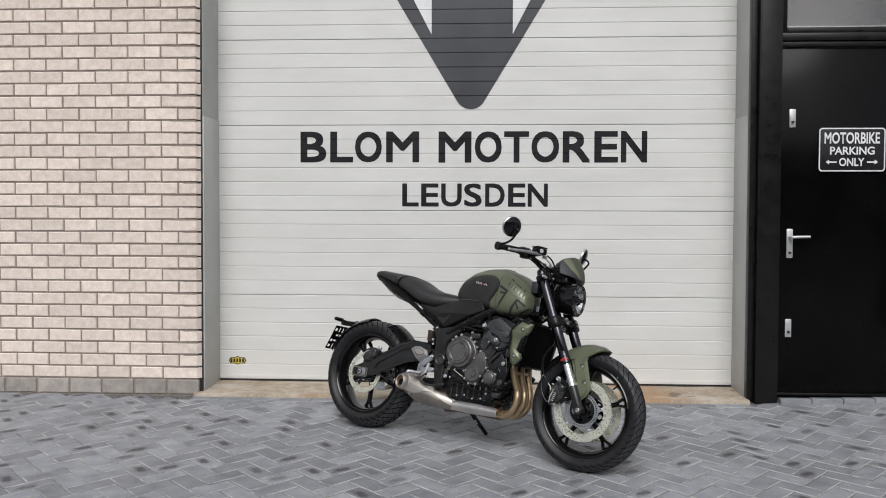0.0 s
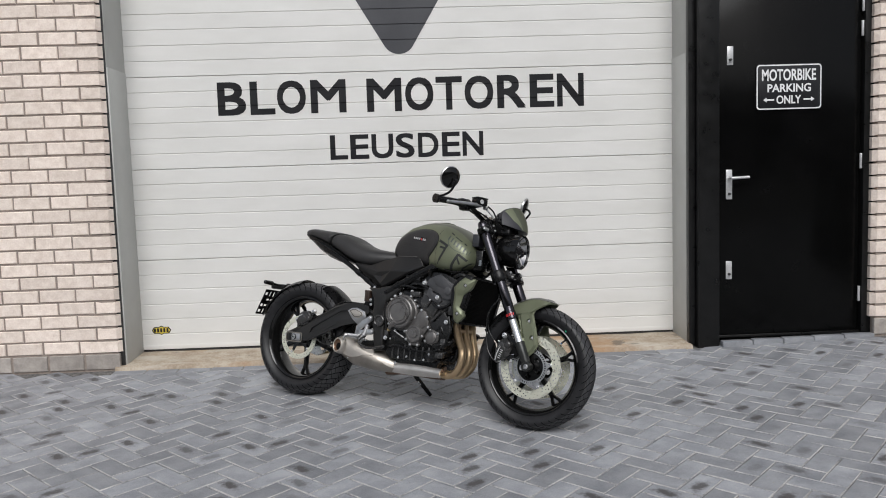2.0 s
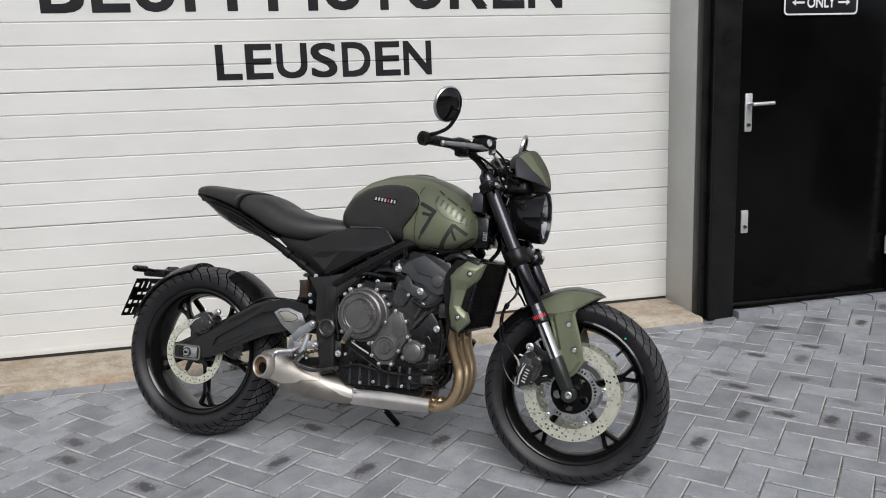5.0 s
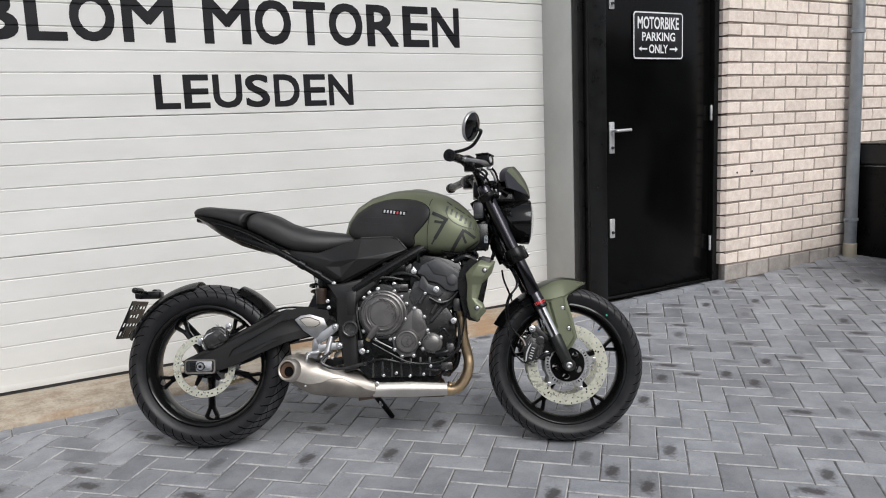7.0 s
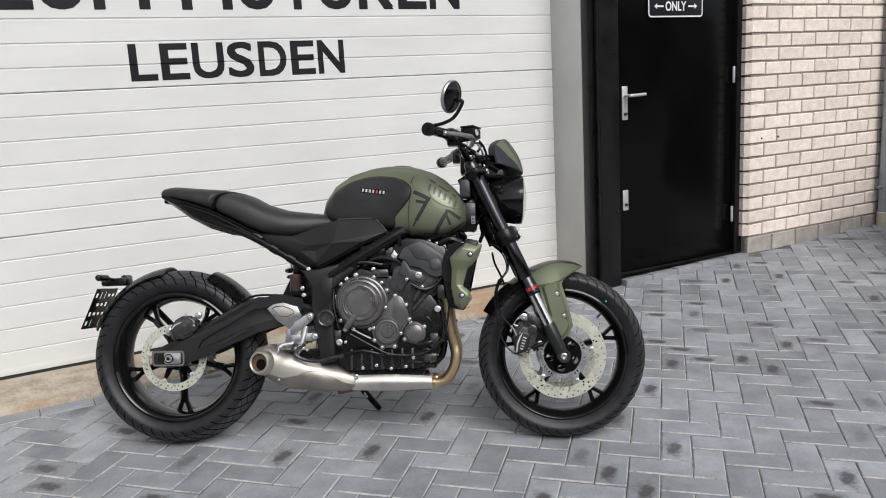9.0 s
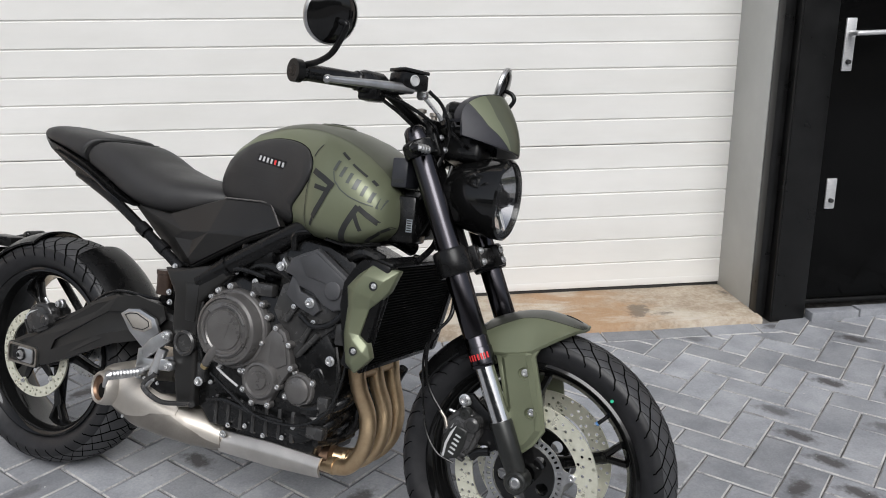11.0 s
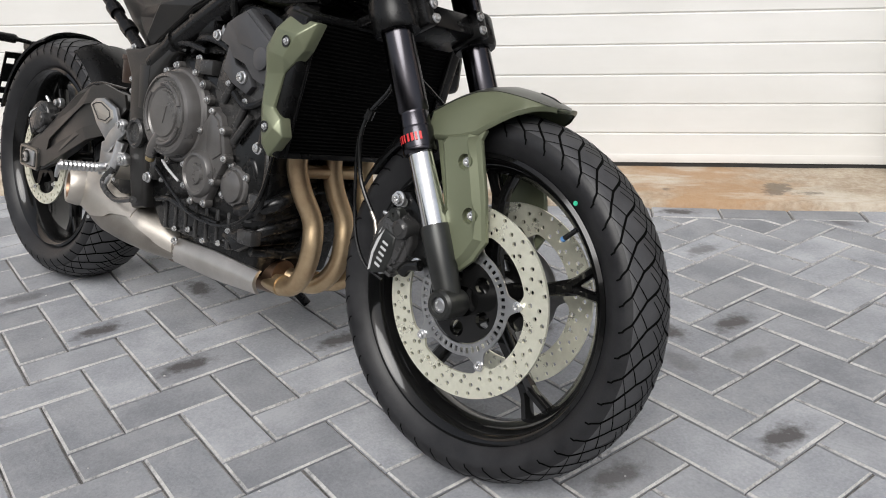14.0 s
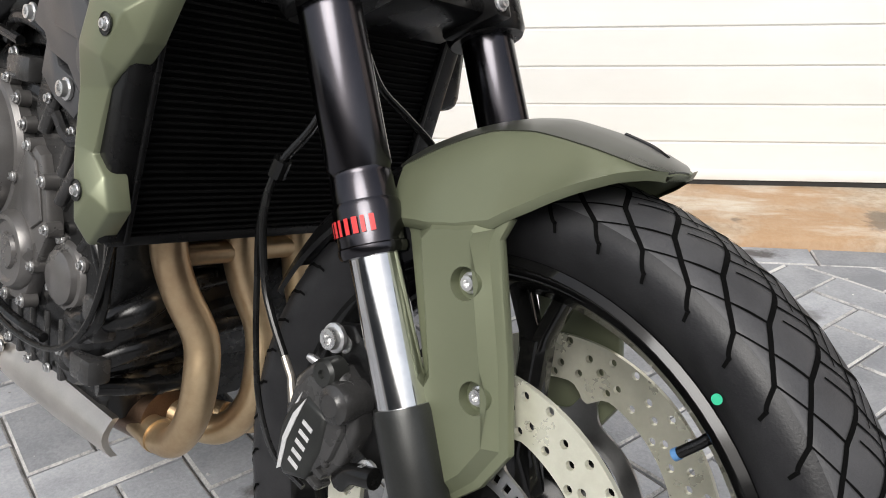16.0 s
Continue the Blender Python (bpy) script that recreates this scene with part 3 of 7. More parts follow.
M_chrome = surf("polished_steel", 0.7, 0.8, 30, 0.1, metal=1.0, rough_var=0.04)
M_bolt = surf("zinc_plated_bolt", 0.60, 0.74, 60, 0.3, metal=0.9)
M_steel = surf("satin_stainless", (0.58, 0.55, 0.51), (0.70, 0.665, 0.625), 14, 0.42, metal=1.0, bump=0.0001, bump_scale=500)
M_bronze = surf("heat_tinted_header", (0.42, 0.285, 0.17), (0.66, 0.52, 0.33), 7, 0.38, rough_var=0.10, metal=0.9, fine=0.2)
M_brownpipe = surf("brown_stained_steel", (0.14, 0.085, 0.055), (0.26, 0.17, 0.115), 12, 0.38, metal=0.9, bump=0.0001, bump_scale=400)
M_muffler = surf("dull_stainless", (0.31, 0.28, 0.245), (0.43, 0.395, 0.35), 11, 0.42, metal=1.0, bump=0.0001, bump_scale=400)
M_satin = surf("satin_muffler_steel", (0.45, 0.415, 0.37), (0.58, 0.54, 0.485), 10, 0.48, metal=0.9, rough_var=0.06, bump=0.0001, bump_scale=500)
M_silver = surf("silver_casting", (0.46, 0.46, 0.46), (0.60, 0.60, 0.60), 25, 0.34, metal=1.0, bump=0.0001, bump_scale=500)
M_fin = surf("radiator_fins", (0.003, 0.003, 0.003), (0.005, 0.005, 0.005), 20, 0.6, spec=0.06)
M_red = surf("red_marking", (0.55, 0.02, 0.025), (0.62, 0.04, 0.04), 20, 0.4)
M_decal = surf("dark_tank_decal", (0.014, 0.015, 0.014), (0.02, 0.021, 0.02), 20, 0.45)
M_badge = surf("grey_badge", (0.055, 0.062, 0.055), (0.07, 0.078, 0.07), 20, 0.35)
M_slate = surf("slate_grey_paint", (0.022, 0.022, 0.027), (0.030, 0.030, 0.036), 20, 0.42, spec=0.32)
M_castgrey = surf("grey_coated_casting", (0.020, 0.021, 0.020), (0.032, 0.033, 0.031), 18, 0.34, metal=0.4, bump=0.0001, bump_scale=500)
M_chain = surf("brass_chain", (0.38, 0.30, 0.15), (0.5, 0.4, 0.22), 40, 0.35, metal=0.9)
M_shiny = surf("mirror_silver", 0.85, 0.88, 5, 0.03, metal=1.0, rough_var=0.01)
M_brown = surf("brown_reservoir", (0.030, 0.019, 0.014), (0.05, 0.032, 0.024), 20, 0.35)
M_hose = surf("black_hose", 0.0035, 0.007, 40, 0.26, spec=0.4)
M_headplate = surf("dark_grey_plastic_cover", (0.036, 0.0365, 0.039), (0.052, 0.0525, 0.056), 16, 0.40, spec=0.5, bump=0.0001, bump_scale=700)
# darker olive of the tank crest, filler cover and one screen field
M_olivedark = surf("dark_olive_grey", (0.082, 0.088, 0.060), (0.097, 0.103, 0.072), 6, 0.36, metal=0.35, fine=0.12, rough_var=0.06)
M_greendot = surf("green_dot", (0.02, 0.4, 0.22), (0.03, 0.45, 0.25), 30, 0.5)
M_slatebox = surf("dark_grey_box_plastic", (0.020, 0.021, 0.026), (0.028, 0.029, 0.034), 20, 0.42)
M_bluecap = surf("blue_cap", (0.06, 0.17, 0.36), (0.09, 0.22, 0.44), 30, 0.4)
M_band = surf("dark_grey_satin_paint", (0.040, 0.042, 0.033), (0.052, 0.054, 0.043), 6, 0.30, metal=0.3, fine=0.12, rough_var=0.06)
M_label = surf("silver_label", 0.4, 0.5, 30, 0.4)
M_clear = bpy.data.materials.new("clear_lens")
M_clear.use_nodes = True
cb = M_clear.node_tree.nodes["Principled BSDF"]
cb.inputs["Base Color"].default_value, cb.inputs["Roughness"].default_value = (0.06, 0.06, 0.065, 1), 0.02
cb.inputs["Alpha"].default_value, cb.inputs["IOR"].default_value = 0.16, 1.5

BIKE_X, BIKE_Y, BIKE_Z = -0.4712, 4.7883, 0.0135
BIKE = pose(BIKE_X, BIKE_Y, BIKE_Z, 0, 0, -31.17) @ pose(0, 0, 0, 0, 0.83, 0) @ pose(0, 0, 0, -13.4, 0, 0) @ pose(0, -0.0050, 0)
bike = thing("motorcycle", "matt olive green and black naked motorcycle on its side stand", "motorcycle", m=BIKE)
REAR, FRONT = Vector((0.0, 0.0, 0.315)), Vector((1.407, 0.0, 0.292))
SIDE = lambda y: pose(0, y, 0, 90)      # plates drawn in X, Z; thickness goes to the right (-Y)


def turned(profile, centre, n=48, axis="y", bm=None):
    """A turned part: (radius, distance along the axis), the axis running to the right (y), forward (x) or up (z)."""
    c = Vector(centre)
    rot = {"y": pose(0, 0, 0, 90), "x": pose(0, 0, 0, 0, 90), "z": pose(0, 0, 0)}[axis]
    return lathe(profile, n, bm, Matrix.Translation(c) @ rot)


def bolt(parent, centre, r=0.006, axis="y", material=None, direction=None, name="bolt"):
    """A flanged bolt head with a socket."""
    r *= 0.7
    prof = [(0, 0), (r * 1.35, 0), (r * 1.35, r * 0.35), (r, r * 0.45), (r * 0.95, r * 1.1), (r * 0.5, r * 1.15), (r * 0.45, r * 0.6), (0, r * 0.55)]
    if direction is not None:
        m = Matrix.Translation(centre) @ Vector(direction).to_track_quat("Z", "Y").to_matrix().to_4x4()
        b = lathe(prof, 12, None, m)
    else:
        b = turned(prof, centre, 12, axis)
    return part(name, b, material or M_bolt, parent, smooth=30)


def perforated(loops, depth, m=None, bm=None):
    """A flat plate: the first loop is its outline, the others holes through it; thickness along +Z."""
    b = bmesh.new()
    for lp in loops:
        vs = [b.verts.new((x, y, 0)) for x, y in lp]
        for i in range(len(vs)):
            b.edges.new((vs[i], vs[(i + 1) % len(vs)]))
    bmesh.ops.triangle_fill(b, use_beauty=True, use_dissolve=False, edges=b.edges[:])
    ext = bmesh.ops.extrude_face_region(b, geom=b.faces[:])
    for v in ext["geom"]:
        if isinstance(v, bmesh.types.BMVert):
            v.co.z += depth
    return join(bm, b, m)


def circle(cx, cy, r, n=10, a0=0.0):
    return [(cx + r * math.cos(a0 + 2 * math.pi * i / n), cy + r * math.sin(a0 + 2 * math.pi * i / n)) for i in range(n)]


def polar(r, a):
    return (r * math.cos(radians(a)), r * math.sin(radians(a)))


# -- wheels --
def tyre_part(name, c, radius, width, rim_r, parent, grooves, wide):
    """A round-shouldered tyre with sidewall and tread; dark strips paint the shade of its long slanting grooves."""
    hw = width / 2
    prof = [(rim_r - 0.012, -hw * 0.62), (rim_r + 0.004, -hw * 0.70), (rim_r + 0.010, -hw * 0.80), (rim_r + 0.030, -hw * 0.98)]
    def crown(v):
        """Radius of the tread at v, from -1 at one shoulder to 1 at the other."""
        return radius - (radius - rim_r - 0.036) * (1 - math.sqrt(max(0.0, 1 - abs(v) ** 2.3 * 0.985)))
    n = 40
    tread = [(crown(-1 + 2 * i / n), hw * (-1 + 2 * i / n)) for i in range(n + 1)]
    side_wall = prof + tread[:3]
    b = turned(side_wall + [(r - 0.004, y) for r, y in tread[3:-3]] + [(r, -y) for r, y in reversed(side_wall)], c, 144)
    ob = part(name, b, M_tyre, parent, "black road tyre with slanting tread grooves", smooth=50)
    part("tread", turned([(tread[2][0] - 0.003, tread[2][1])] + tread[2:-2] + [(tread[-3][0] - 0.003, tread[-3][1])], c, 144), M_tread, ob, "grey-black tread band", smooth=50)
    b = bmesh.new()
    k = grooves
    step = 2 * math.pi / k
    # kinked grooves: a fine start beyond the crown, a broad middle and a narrow end on the shoulder, joined by fine sipes
    main = [(2.25, -0.27, 0.5), (1.85, -0.12, 0.6), (1.31, 0.03, 0.8), (1.13, 0.12, 1.35), (1.05, 0.18, 1.4), (0.80, 0.42, 1.2), (0.38, 0.60, 1.1), (0.04, 0.725, 1.0), (-0.02, 0.75, 0.95), (-0.22, 0.93, 0.9), (-0.30, 1.0, 0.85), (-0.36, 1.06, 0.75)]
    lines = []
    for sd_, off_ in ((1, 0.0), (-1, 0.5)):
        for ln in (main, [(0.0, 0.73, 0.35), (-0.60, 0.57, 0.4), (-0.85, 0.50, 0.6), (-1.24, 0.40, 0.6)], [(1.02, 0.22, 0.7), (0.62, 0.05, 0.5), (0.30, -0.06, 0.35)]):
            lines.append([(u + off_, sd_ * v, w_) for u, v, w_ in ln])
    def place(u, v, lift):
        over = max(0.0, abs(v) - 1.0)
        v = math.sin(radians(90 * max(-1.0, min(1.0, v))))
        r = crown(v) + lift + 0.0004 * abs(v) ** 8 - over * 0.11
        v *= 1.0 + (0.0009 - over * 0.004) / hw if over else 1.0
        a = u * step
        return Vector((c[0] + r * math.cos(a), c[1] - hw * v, c[2] + r * math.sin(a)))
    # flat near-black strips on the tread carry the shade of its grooves
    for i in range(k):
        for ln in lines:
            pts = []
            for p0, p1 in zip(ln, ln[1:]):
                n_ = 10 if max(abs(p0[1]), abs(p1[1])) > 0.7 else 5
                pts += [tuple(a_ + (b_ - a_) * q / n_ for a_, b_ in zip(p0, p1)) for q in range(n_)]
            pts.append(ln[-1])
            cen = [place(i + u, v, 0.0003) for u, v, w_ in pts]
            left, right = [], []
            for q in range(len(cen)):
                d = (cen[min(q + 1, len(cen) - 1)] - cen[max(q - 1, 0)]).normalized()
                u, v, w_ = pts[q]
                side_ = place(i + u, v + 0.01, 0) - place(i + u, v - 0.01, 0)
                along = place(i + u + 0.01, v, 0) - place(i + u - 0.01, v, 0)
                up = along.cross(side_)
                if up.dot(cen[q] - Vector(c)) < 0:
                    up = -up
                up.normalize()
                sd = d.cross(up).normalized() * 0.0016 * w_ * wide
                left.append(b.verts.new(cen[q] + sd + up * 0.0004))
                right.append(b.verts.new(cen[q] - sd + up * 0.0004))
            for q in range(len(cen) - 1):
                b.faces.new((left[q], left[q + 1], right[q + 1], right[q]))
    tagged(part("tread_pattern", b, M_groove_shade, ob, "near-black strips for the shade in the tread grooves", smooth=None), kind="stuff")
    return ob


def cast_rim(name, c, r, width, hub_r, hub_w, spoke_phase, label):
    """A cast rim: barrel with flanges, hub and five spokes that fork towards the rim."""
    hw = width / 2
    prof = [(r, -hw), (r + 0.006, -hw + 0.003), (r + 0.006, -hw + 0.006), (r - 0.004, -hw + 0.010), (r - 0.012, -hw + 0.022), (r - 0.02, -hw * 0.3), (r - 0.02, hw * 0.3), (r - 0.012, hw - 0.022),
            (r - 0.004, hw - 0.010), (r + 0.006, hw - 0.006), (r + 0.006, hw - 0.003), (r, hw), (r - 0.007, hw - 0.004), (r - 0.016, hw - 0.02), (r - 0.026, hw * 0.3), (r - 0.026, -hw * 0.3), (r - 0.016, -hw + 0.02), (r - 0.007, -hw + 0.004)]
    rim = part(name, lathe(prof, 96, None, Matrix.Translation(c) @ pose(0, 0, 0, 90), closed=True), M_gloss, bike, label, smooth=35)
    part("hub", turned([(0.0, -hub_w), (hub_r * 0.8, -hub_w), (hub_r, -hub_w + 0.008), (hub_r, hub_w - 0.008), (hub_r * 0.8, hub_w), (0, hub_w)], c, 32), M_gloss, rim, smooth=35)
    eight = ((-1, -0.5), (-0.5, -1), (0.5, -1), (1, -0.5), (1, 0.5), (0.5, 1), (-0.5, 1), (-1, 0.5))
    for i in range(5):
        a = spoke_phase + 72 * i
        b = bmesh.new()
        for s, line in ((0, ((hub_r * 0.7, 0, 0.021, 0.022), (hub_r + 0.03, 0, 0.0125, 0.019), (0.12, 0, 0.0115, 0.016), (0.165, 0, 0.013, 0.014))), (-1, ((0.14, 0, 0.009, 0.013), (0.17, 2.5, 0.0075, 0.012), (r - 0.02, 6.5, 0.0085, 0.013))), (1, ((0.14, 0, 0.009, 0.013), (0.17, 2.5, 0.0075, 0.012), (r - 0.02, 6.5, 0.0085, 0.013)))):
            secs = []
            for rr, da, ww, tt in line:
                ang = radians(a + s * da)
                cx, cz = rr * math.cos(ang), rr * math.sin(ang)
                nx, nz = -math.sin(ang), math.cos(ang)
                secs.append([(c[0] + cx + nx * ww * e, c[1] + tt * h, c[2] + cz + nz * ww * e) for e, h in eight])
            loft(secs, b)
        part("spoke", b, M_gloss, rim, smooth=35)
    return rim


def brake_disc(parent, c, y, r, r_in, thick, rows, lugs, phase, n_holes):
    loops = [circle(0, 0, r, 96)]
    inner = []
    for i in range(120):
        a = 3.0 * i
        lug = max(0.0, math.cos(radians((a - phase) * lugs))) ** 8
        inner.append(polar(r_in - 0.014 * lug, a))
    loops.append(inner)
    for i in range(n_holes):
        a = 360.0 / n_holes * i
        for q, rr in enumerate(rows[i % len(rows)]):
            loops.append(circle(*polar(rr, a + 3.0 * q), 0.0036, 10))
    b = perforated(loops, thick, Matrix.Translation((c[0], y + thick / 2, c[2])) @ pose(0, 0, 0, 90))
    return part("brake_disc", b, M_disc, parent, "drilled steel brake disc", smooth=30)


fw = cast_rim("front_wheel", FRONT, 0.2295, 0.098, 0.040, 0.052, 20, "gloss black cast wheel")
tyre_part("tyre", FRONT, 0.301, 0.122, 0.2305, fw, 46, 1.0)
for s in (-1, 1):
    y = s * 0.066
    brake_disc(fw, FRONT, y, 0.155, 0.115, 0.005, ((0.147, 0.133), (0.140, 0.124), (0.150, 0.129, 0.120)), 5, 10, 42)
    # black hub plate with round holes, and the slotted ring whose arms carry the disc
    hubp = [circle(0, 0, 0.066, 60)] + [circle(*polar(0.046, 72 * i + 46), 0.0135, 18) for i in range(5)] + [circle(0, 0, 0.024, 24)]
    part("disc_carrier", perforated(hubp, 0.008, Matrix.Translation((FRONT.x, y + 0.004, FRONT.z)) @ pose(0, 0, 0, 90)), M_gloss, fw, "black disc carrier", smooth=30)
    rim_o = []
    for i in range(180):
        a = 2.0 * i
        lug = max(0.0, math.cos(radians((a - 10) * 5)))
        rim_o.append(polar(0.0865 + 0.0225 * (lug ** 7) + 0.004 * lug ** 2, a))
    loops = [rim_o, circle(0, 0, 0.068, 80)]
    if s < 0:
        for i in range(44):
            a = 360 / 44 * i
            loops.append([polar(0.073, a - 2.0), polar(0.0815, a - 1.9), polar(0.0815, a + 1.9), polar(0.073, a + 2.0)])
    part("sensor_ring", perforated(loops, 0.003, Matrix.Translation((FRONT.x, y + s * 0.0045 + 0.0015, FRONT.z)) @ pose(0, 0, 0, 90)), M_silver, fw, "slotted steel sensor ring", smooth=20)
    for i in range(5):
        px_, pz_ = polar(0.104, 10 + 72 * i)
        bolt(fw, (FRONT.x + px_, y + s * 0.006, FRONT.z + pz_), 0.0085, direction=(0, s, 0), name="disc_bolt")
bx, bz = polar(0.246, 49)
part("balance_dot", turned([(0, 0), (0.0036, 0.0), (0.0036, 0.001), (0, 0.0012)], (FRONT.x + bx, -0.0545, FRONT.z + bz), 14), M_greendot, fw, "green paint dot", smooth=None)
valve = part("valve", tube([(1.562, -0.012, 0.444), (1.553, -0.018, 0.432), (1.5395, -0.02, 0.419)], 0.0042, 12, smooth=False), M_hose, fw, "black valve with cap")
part("valve_cap", tube([(1.5398, -0.02, 0.4193), (1.5365, -0.02, 0.4162)], 0.0046, 12, smooth=False), M_bluecap, valve, "blue valve cap")

rw = cast_rim("rear_wheel", REAR, 0.2295, 0.150, 0.048, 0.07, 55, "gloss black cast wheel")
tyre_part("tyre", REAR, 0.318, 0.180, 0.2305, rw, 44, 1.35)
brake_disc(rw, REAR, -0.088, 0.121, 0.094, 0.005, ((0.115, 0.103), (0.109,)), 5, 30, 34)
part("disc_carrier", perforated([[polar(0.040 + 0.050 * max(0.0, math.cos(radians((a_ - 30) * 5))) ** 3, a_) for a_ in range(0, 360, 3)]] + [circle(0, 0, 0.02, 20)], 0.006, Matrix.Translation((0, -0.083, 0.315)) @ pose(0, 0, 0, 90)), M_gloss, rw, "black disc carrier", smooth=30)
for i in range(5):
    px_, pz_ = polar(0.09, 30 + 72 * i)
    bolt(rw, (px_, -0.093, 0.315 + pz_), 0.0065, name="disc_bolt")
teeth = [polar(0.098 if i % 2 else 0.090, 360 / 88 * i) for i in range(88)]
part("sprocket", perforated([teeth] + [circle(*polar(0.065, 72 * i + 20), 0.014, 14) for i in range(5)] + [circle(0, 0, 0.03, 20)], 0.006, Matrix.Translation((0, 0.093, 0.315)) @ pose(0, 0, 0, 90)), M_bolt, rw, "steel chain sprocket", smooth=20)


# -- fork --
def fork_x(z):
    return 1.403 - (z - 0.300) * 0.447


AXIS = Vector((-0.447, 0, 1)).normalized()


def on_fork(y, z):
    return Vector((fork_x(z), y, z))


for s in (-1, 1):
    y = s * 0.103
    leg = part("fork_leg", tube([on_fork(y, 0.535), on_fork(y, 0.566), on_fork(y, 0.567), on_fork(y, 0.571), on_fork(y, 0.573), on_fork(y, 0.69), on_fork(y, 0.97)], [0.0250, 0.0250, 0.0244, 0.0244, 0.0256, 0.0256, 0.0256], 36, smooth=False), M_fork, bike, "black fork leg")
    part("fork_collar", tube([on_fork(y, 0.510), on_fork(y, 0.513), on_fork(y, 0.517), on_fork(y, 0.518), on_fork(y, 0.545), on_fork(y, 0.549)], [0.0262, 0.0278, 0.0278, 0.0268, 0.0268, 0.0250], 32, smooth=False), M_fork, leg, "black dust seal collar")
    part("stanchion", tube([on_fork(y, 0.36), on_fork(y, 0.53)], 0.0205, 28, smooth=False), M_chrome, leg, "polished chrome inner tube")
    lug = tube([on_fork(y, 0.405), on_fork(y, 0.40), on_fork(y, 0.35), on_fork(y, 0.315), on_fork(y, 0.285), on_fork(y, 0.272)], [0.0228, 0.0242, 0.0235, 0.0215, 0.019, 0.010], 24, smooth=False)
    turned([(0.0, -0.022), (0.021, -0.022), (0.0235, -0.016), (0.0235, 0.026), (0.0195, 0.030), (0.0135, 0.030), (0.012, 0.020), (0, 0.020)], (FRONT.x, y, FRONT.z), 28, bm=lug)
    part("axle_lug", lug, M_castgrey, leg, "dark grey axle casting")
    part("axle_end", turned([(0, 0), (0.0125, 0), (0.0125, 0.006), (0.008, 0.0075), (0.0065, 0.004), (0, 0.003)], (FRONT.x, y + s * 0.020, FRONT.z), 18), M_silver, leg, "silver axle end")
    part("cap", tube([on_fork(y, 0.968), on_fork(y, 0.985), on_fork(y, 0.992)], [0.025, 0.024, 0.018], 20, smooth=False), M_fork, leg, "anodised fork cap")
    if s < 0:
        # red marking on the collar, as plain bars
        sx = Vector((1, 0, 0.447)).normalized()
        base = on_fork(y, 0.526)
        for k_ in range(7):
            secs = []
            for q in range(4):
                ang = radians(-128 + k_ * 14 + q * (2.6, 3.0, 2.2)[k_ % 3])
                d_ = sx * math.cos(ang) + Vector((0, 1, 0)) * math.sin(ang)
                secs.append([base + d_ * 0.0283, base + d_ * 0.0283 + AXIS * 0.0125])
            part("fork_marking", loft(secs, closed=False, cap=False), M_red, leg, "red marking bar", smooth=60)
    # indicator on a short stalk at the upper clamp
    I0, I1 = on_fork(y, 0.944) + Vector((0.026, s * 0.030, 0)), on_fork(y, 0.942) + Vector((0.030, s * 0.108, 0.002))
    ind = part("indicator", tube([on_fork(y, 0.945) + Vector((0.02, s * 0.02, 0)), I0, I0 + (I1 - I0) * 0.12, I0 + (I1 - I0) * 0.5, I0 + (I1 - I0) * 0.85, I1], [0.006, 0.007, 0.0125, 0.0135, 0.0105, 0.004], 18), M_gloss, bike, "small front indicator")
    for q in range(4):
        w_ = (0.0095, 0.0105, 0.0100, 0.0075)[q]
        part("lens", lathe([(0, 0.0085), (w_ * 0.45, 0.0075), (w_ * 0.85, 0.004), (w_, -0.004), (0, -0.004)], 6, None, Matrix.Translation(I0 + (I1 - I0) * (0.2 + 0.2 * q) + Vector((0.0095, -s * 0.001, 0.001))) @ pose(0, 0, 0, 0, 80, 0)), M_silver, ind, "clear faceted lens", smooth=None)

yoke = block(-0.045, 0.035, -0.085, 0.085, -0.018, 0.022, 0.008)
for s in (-1, 1):
    turned([(0.0, -0.026), (0.036, -0.026), (0.039, -0.02), (0.039, 0.024), (0.036, 0.03), (0, 0.03)], (0, s * 0.103, 0), 28, "z", yoke)
    block(-0.02, 0.048, s * 0.07 - 0.012, s * 0.07 + 0.012, -0.024, 0.026, 0.004, yoke)
low = part("lower_yoke", join(None, yoke, Matrix.Translation(on_fork(0, 0.715)) @ pose(0, 0, 0, 0, -24.1, 0)), M_matt, bike, "black lower fork clamp")
for s in (-1, 1):
    for dz in (-0.011, 0.013):
        bolt(low, on_fork(s * 0.062, 0.715) + AXIS * dz + Vector((0.046, 0, 0.018)), 0.0085, direction=(1, 0, 0.4))
b = block(-0.035, 0.03, -0.07, 0.07, -0.012, 0.016, 0.006)
for s in (-1, 1):
    turned([(0.0, -0.016), (0.034, -0.016), (0.036, -0.012), (0.036, 0.014), (0.033, 0.018), (0, 0.018)], (0, s * 0.103, 0), 28, "z", b)
top = part("upper_yoke", join(None, b, Matrix.Translation(on_fork(0, 0.945)) @ pose(0, 0, 0, 0, -24.1, 0)), M_matt, bike, "black upper fork clamp")
for s in (-1, 1):
    for dz in (-0.014, 0.014):
        bolt(top, on_fork(s * 0.074, 0.950) + AXIS * dz + Vector((0.040, 0, 0.014)), 0.0072, direction=(1, 0, 0.4))
    part("clamp_ear", join(None, block(-0.01, 0.036, s * 0.074 - 0.011, s * 0.074 + 0.011, -0.026, 0.026, 0.004), Matrix.Translation(on_fork(0, 0.950)) @ pose(0, 0, 0, 0, -24.1, 0)), M_matt, top)
box_ = part("control_box", block(1.058, 1.096, -0.118, -0.050, 0.862, 0.926, 0.005), M_slatebox, bike, "dark grey electronics box behind the fork")
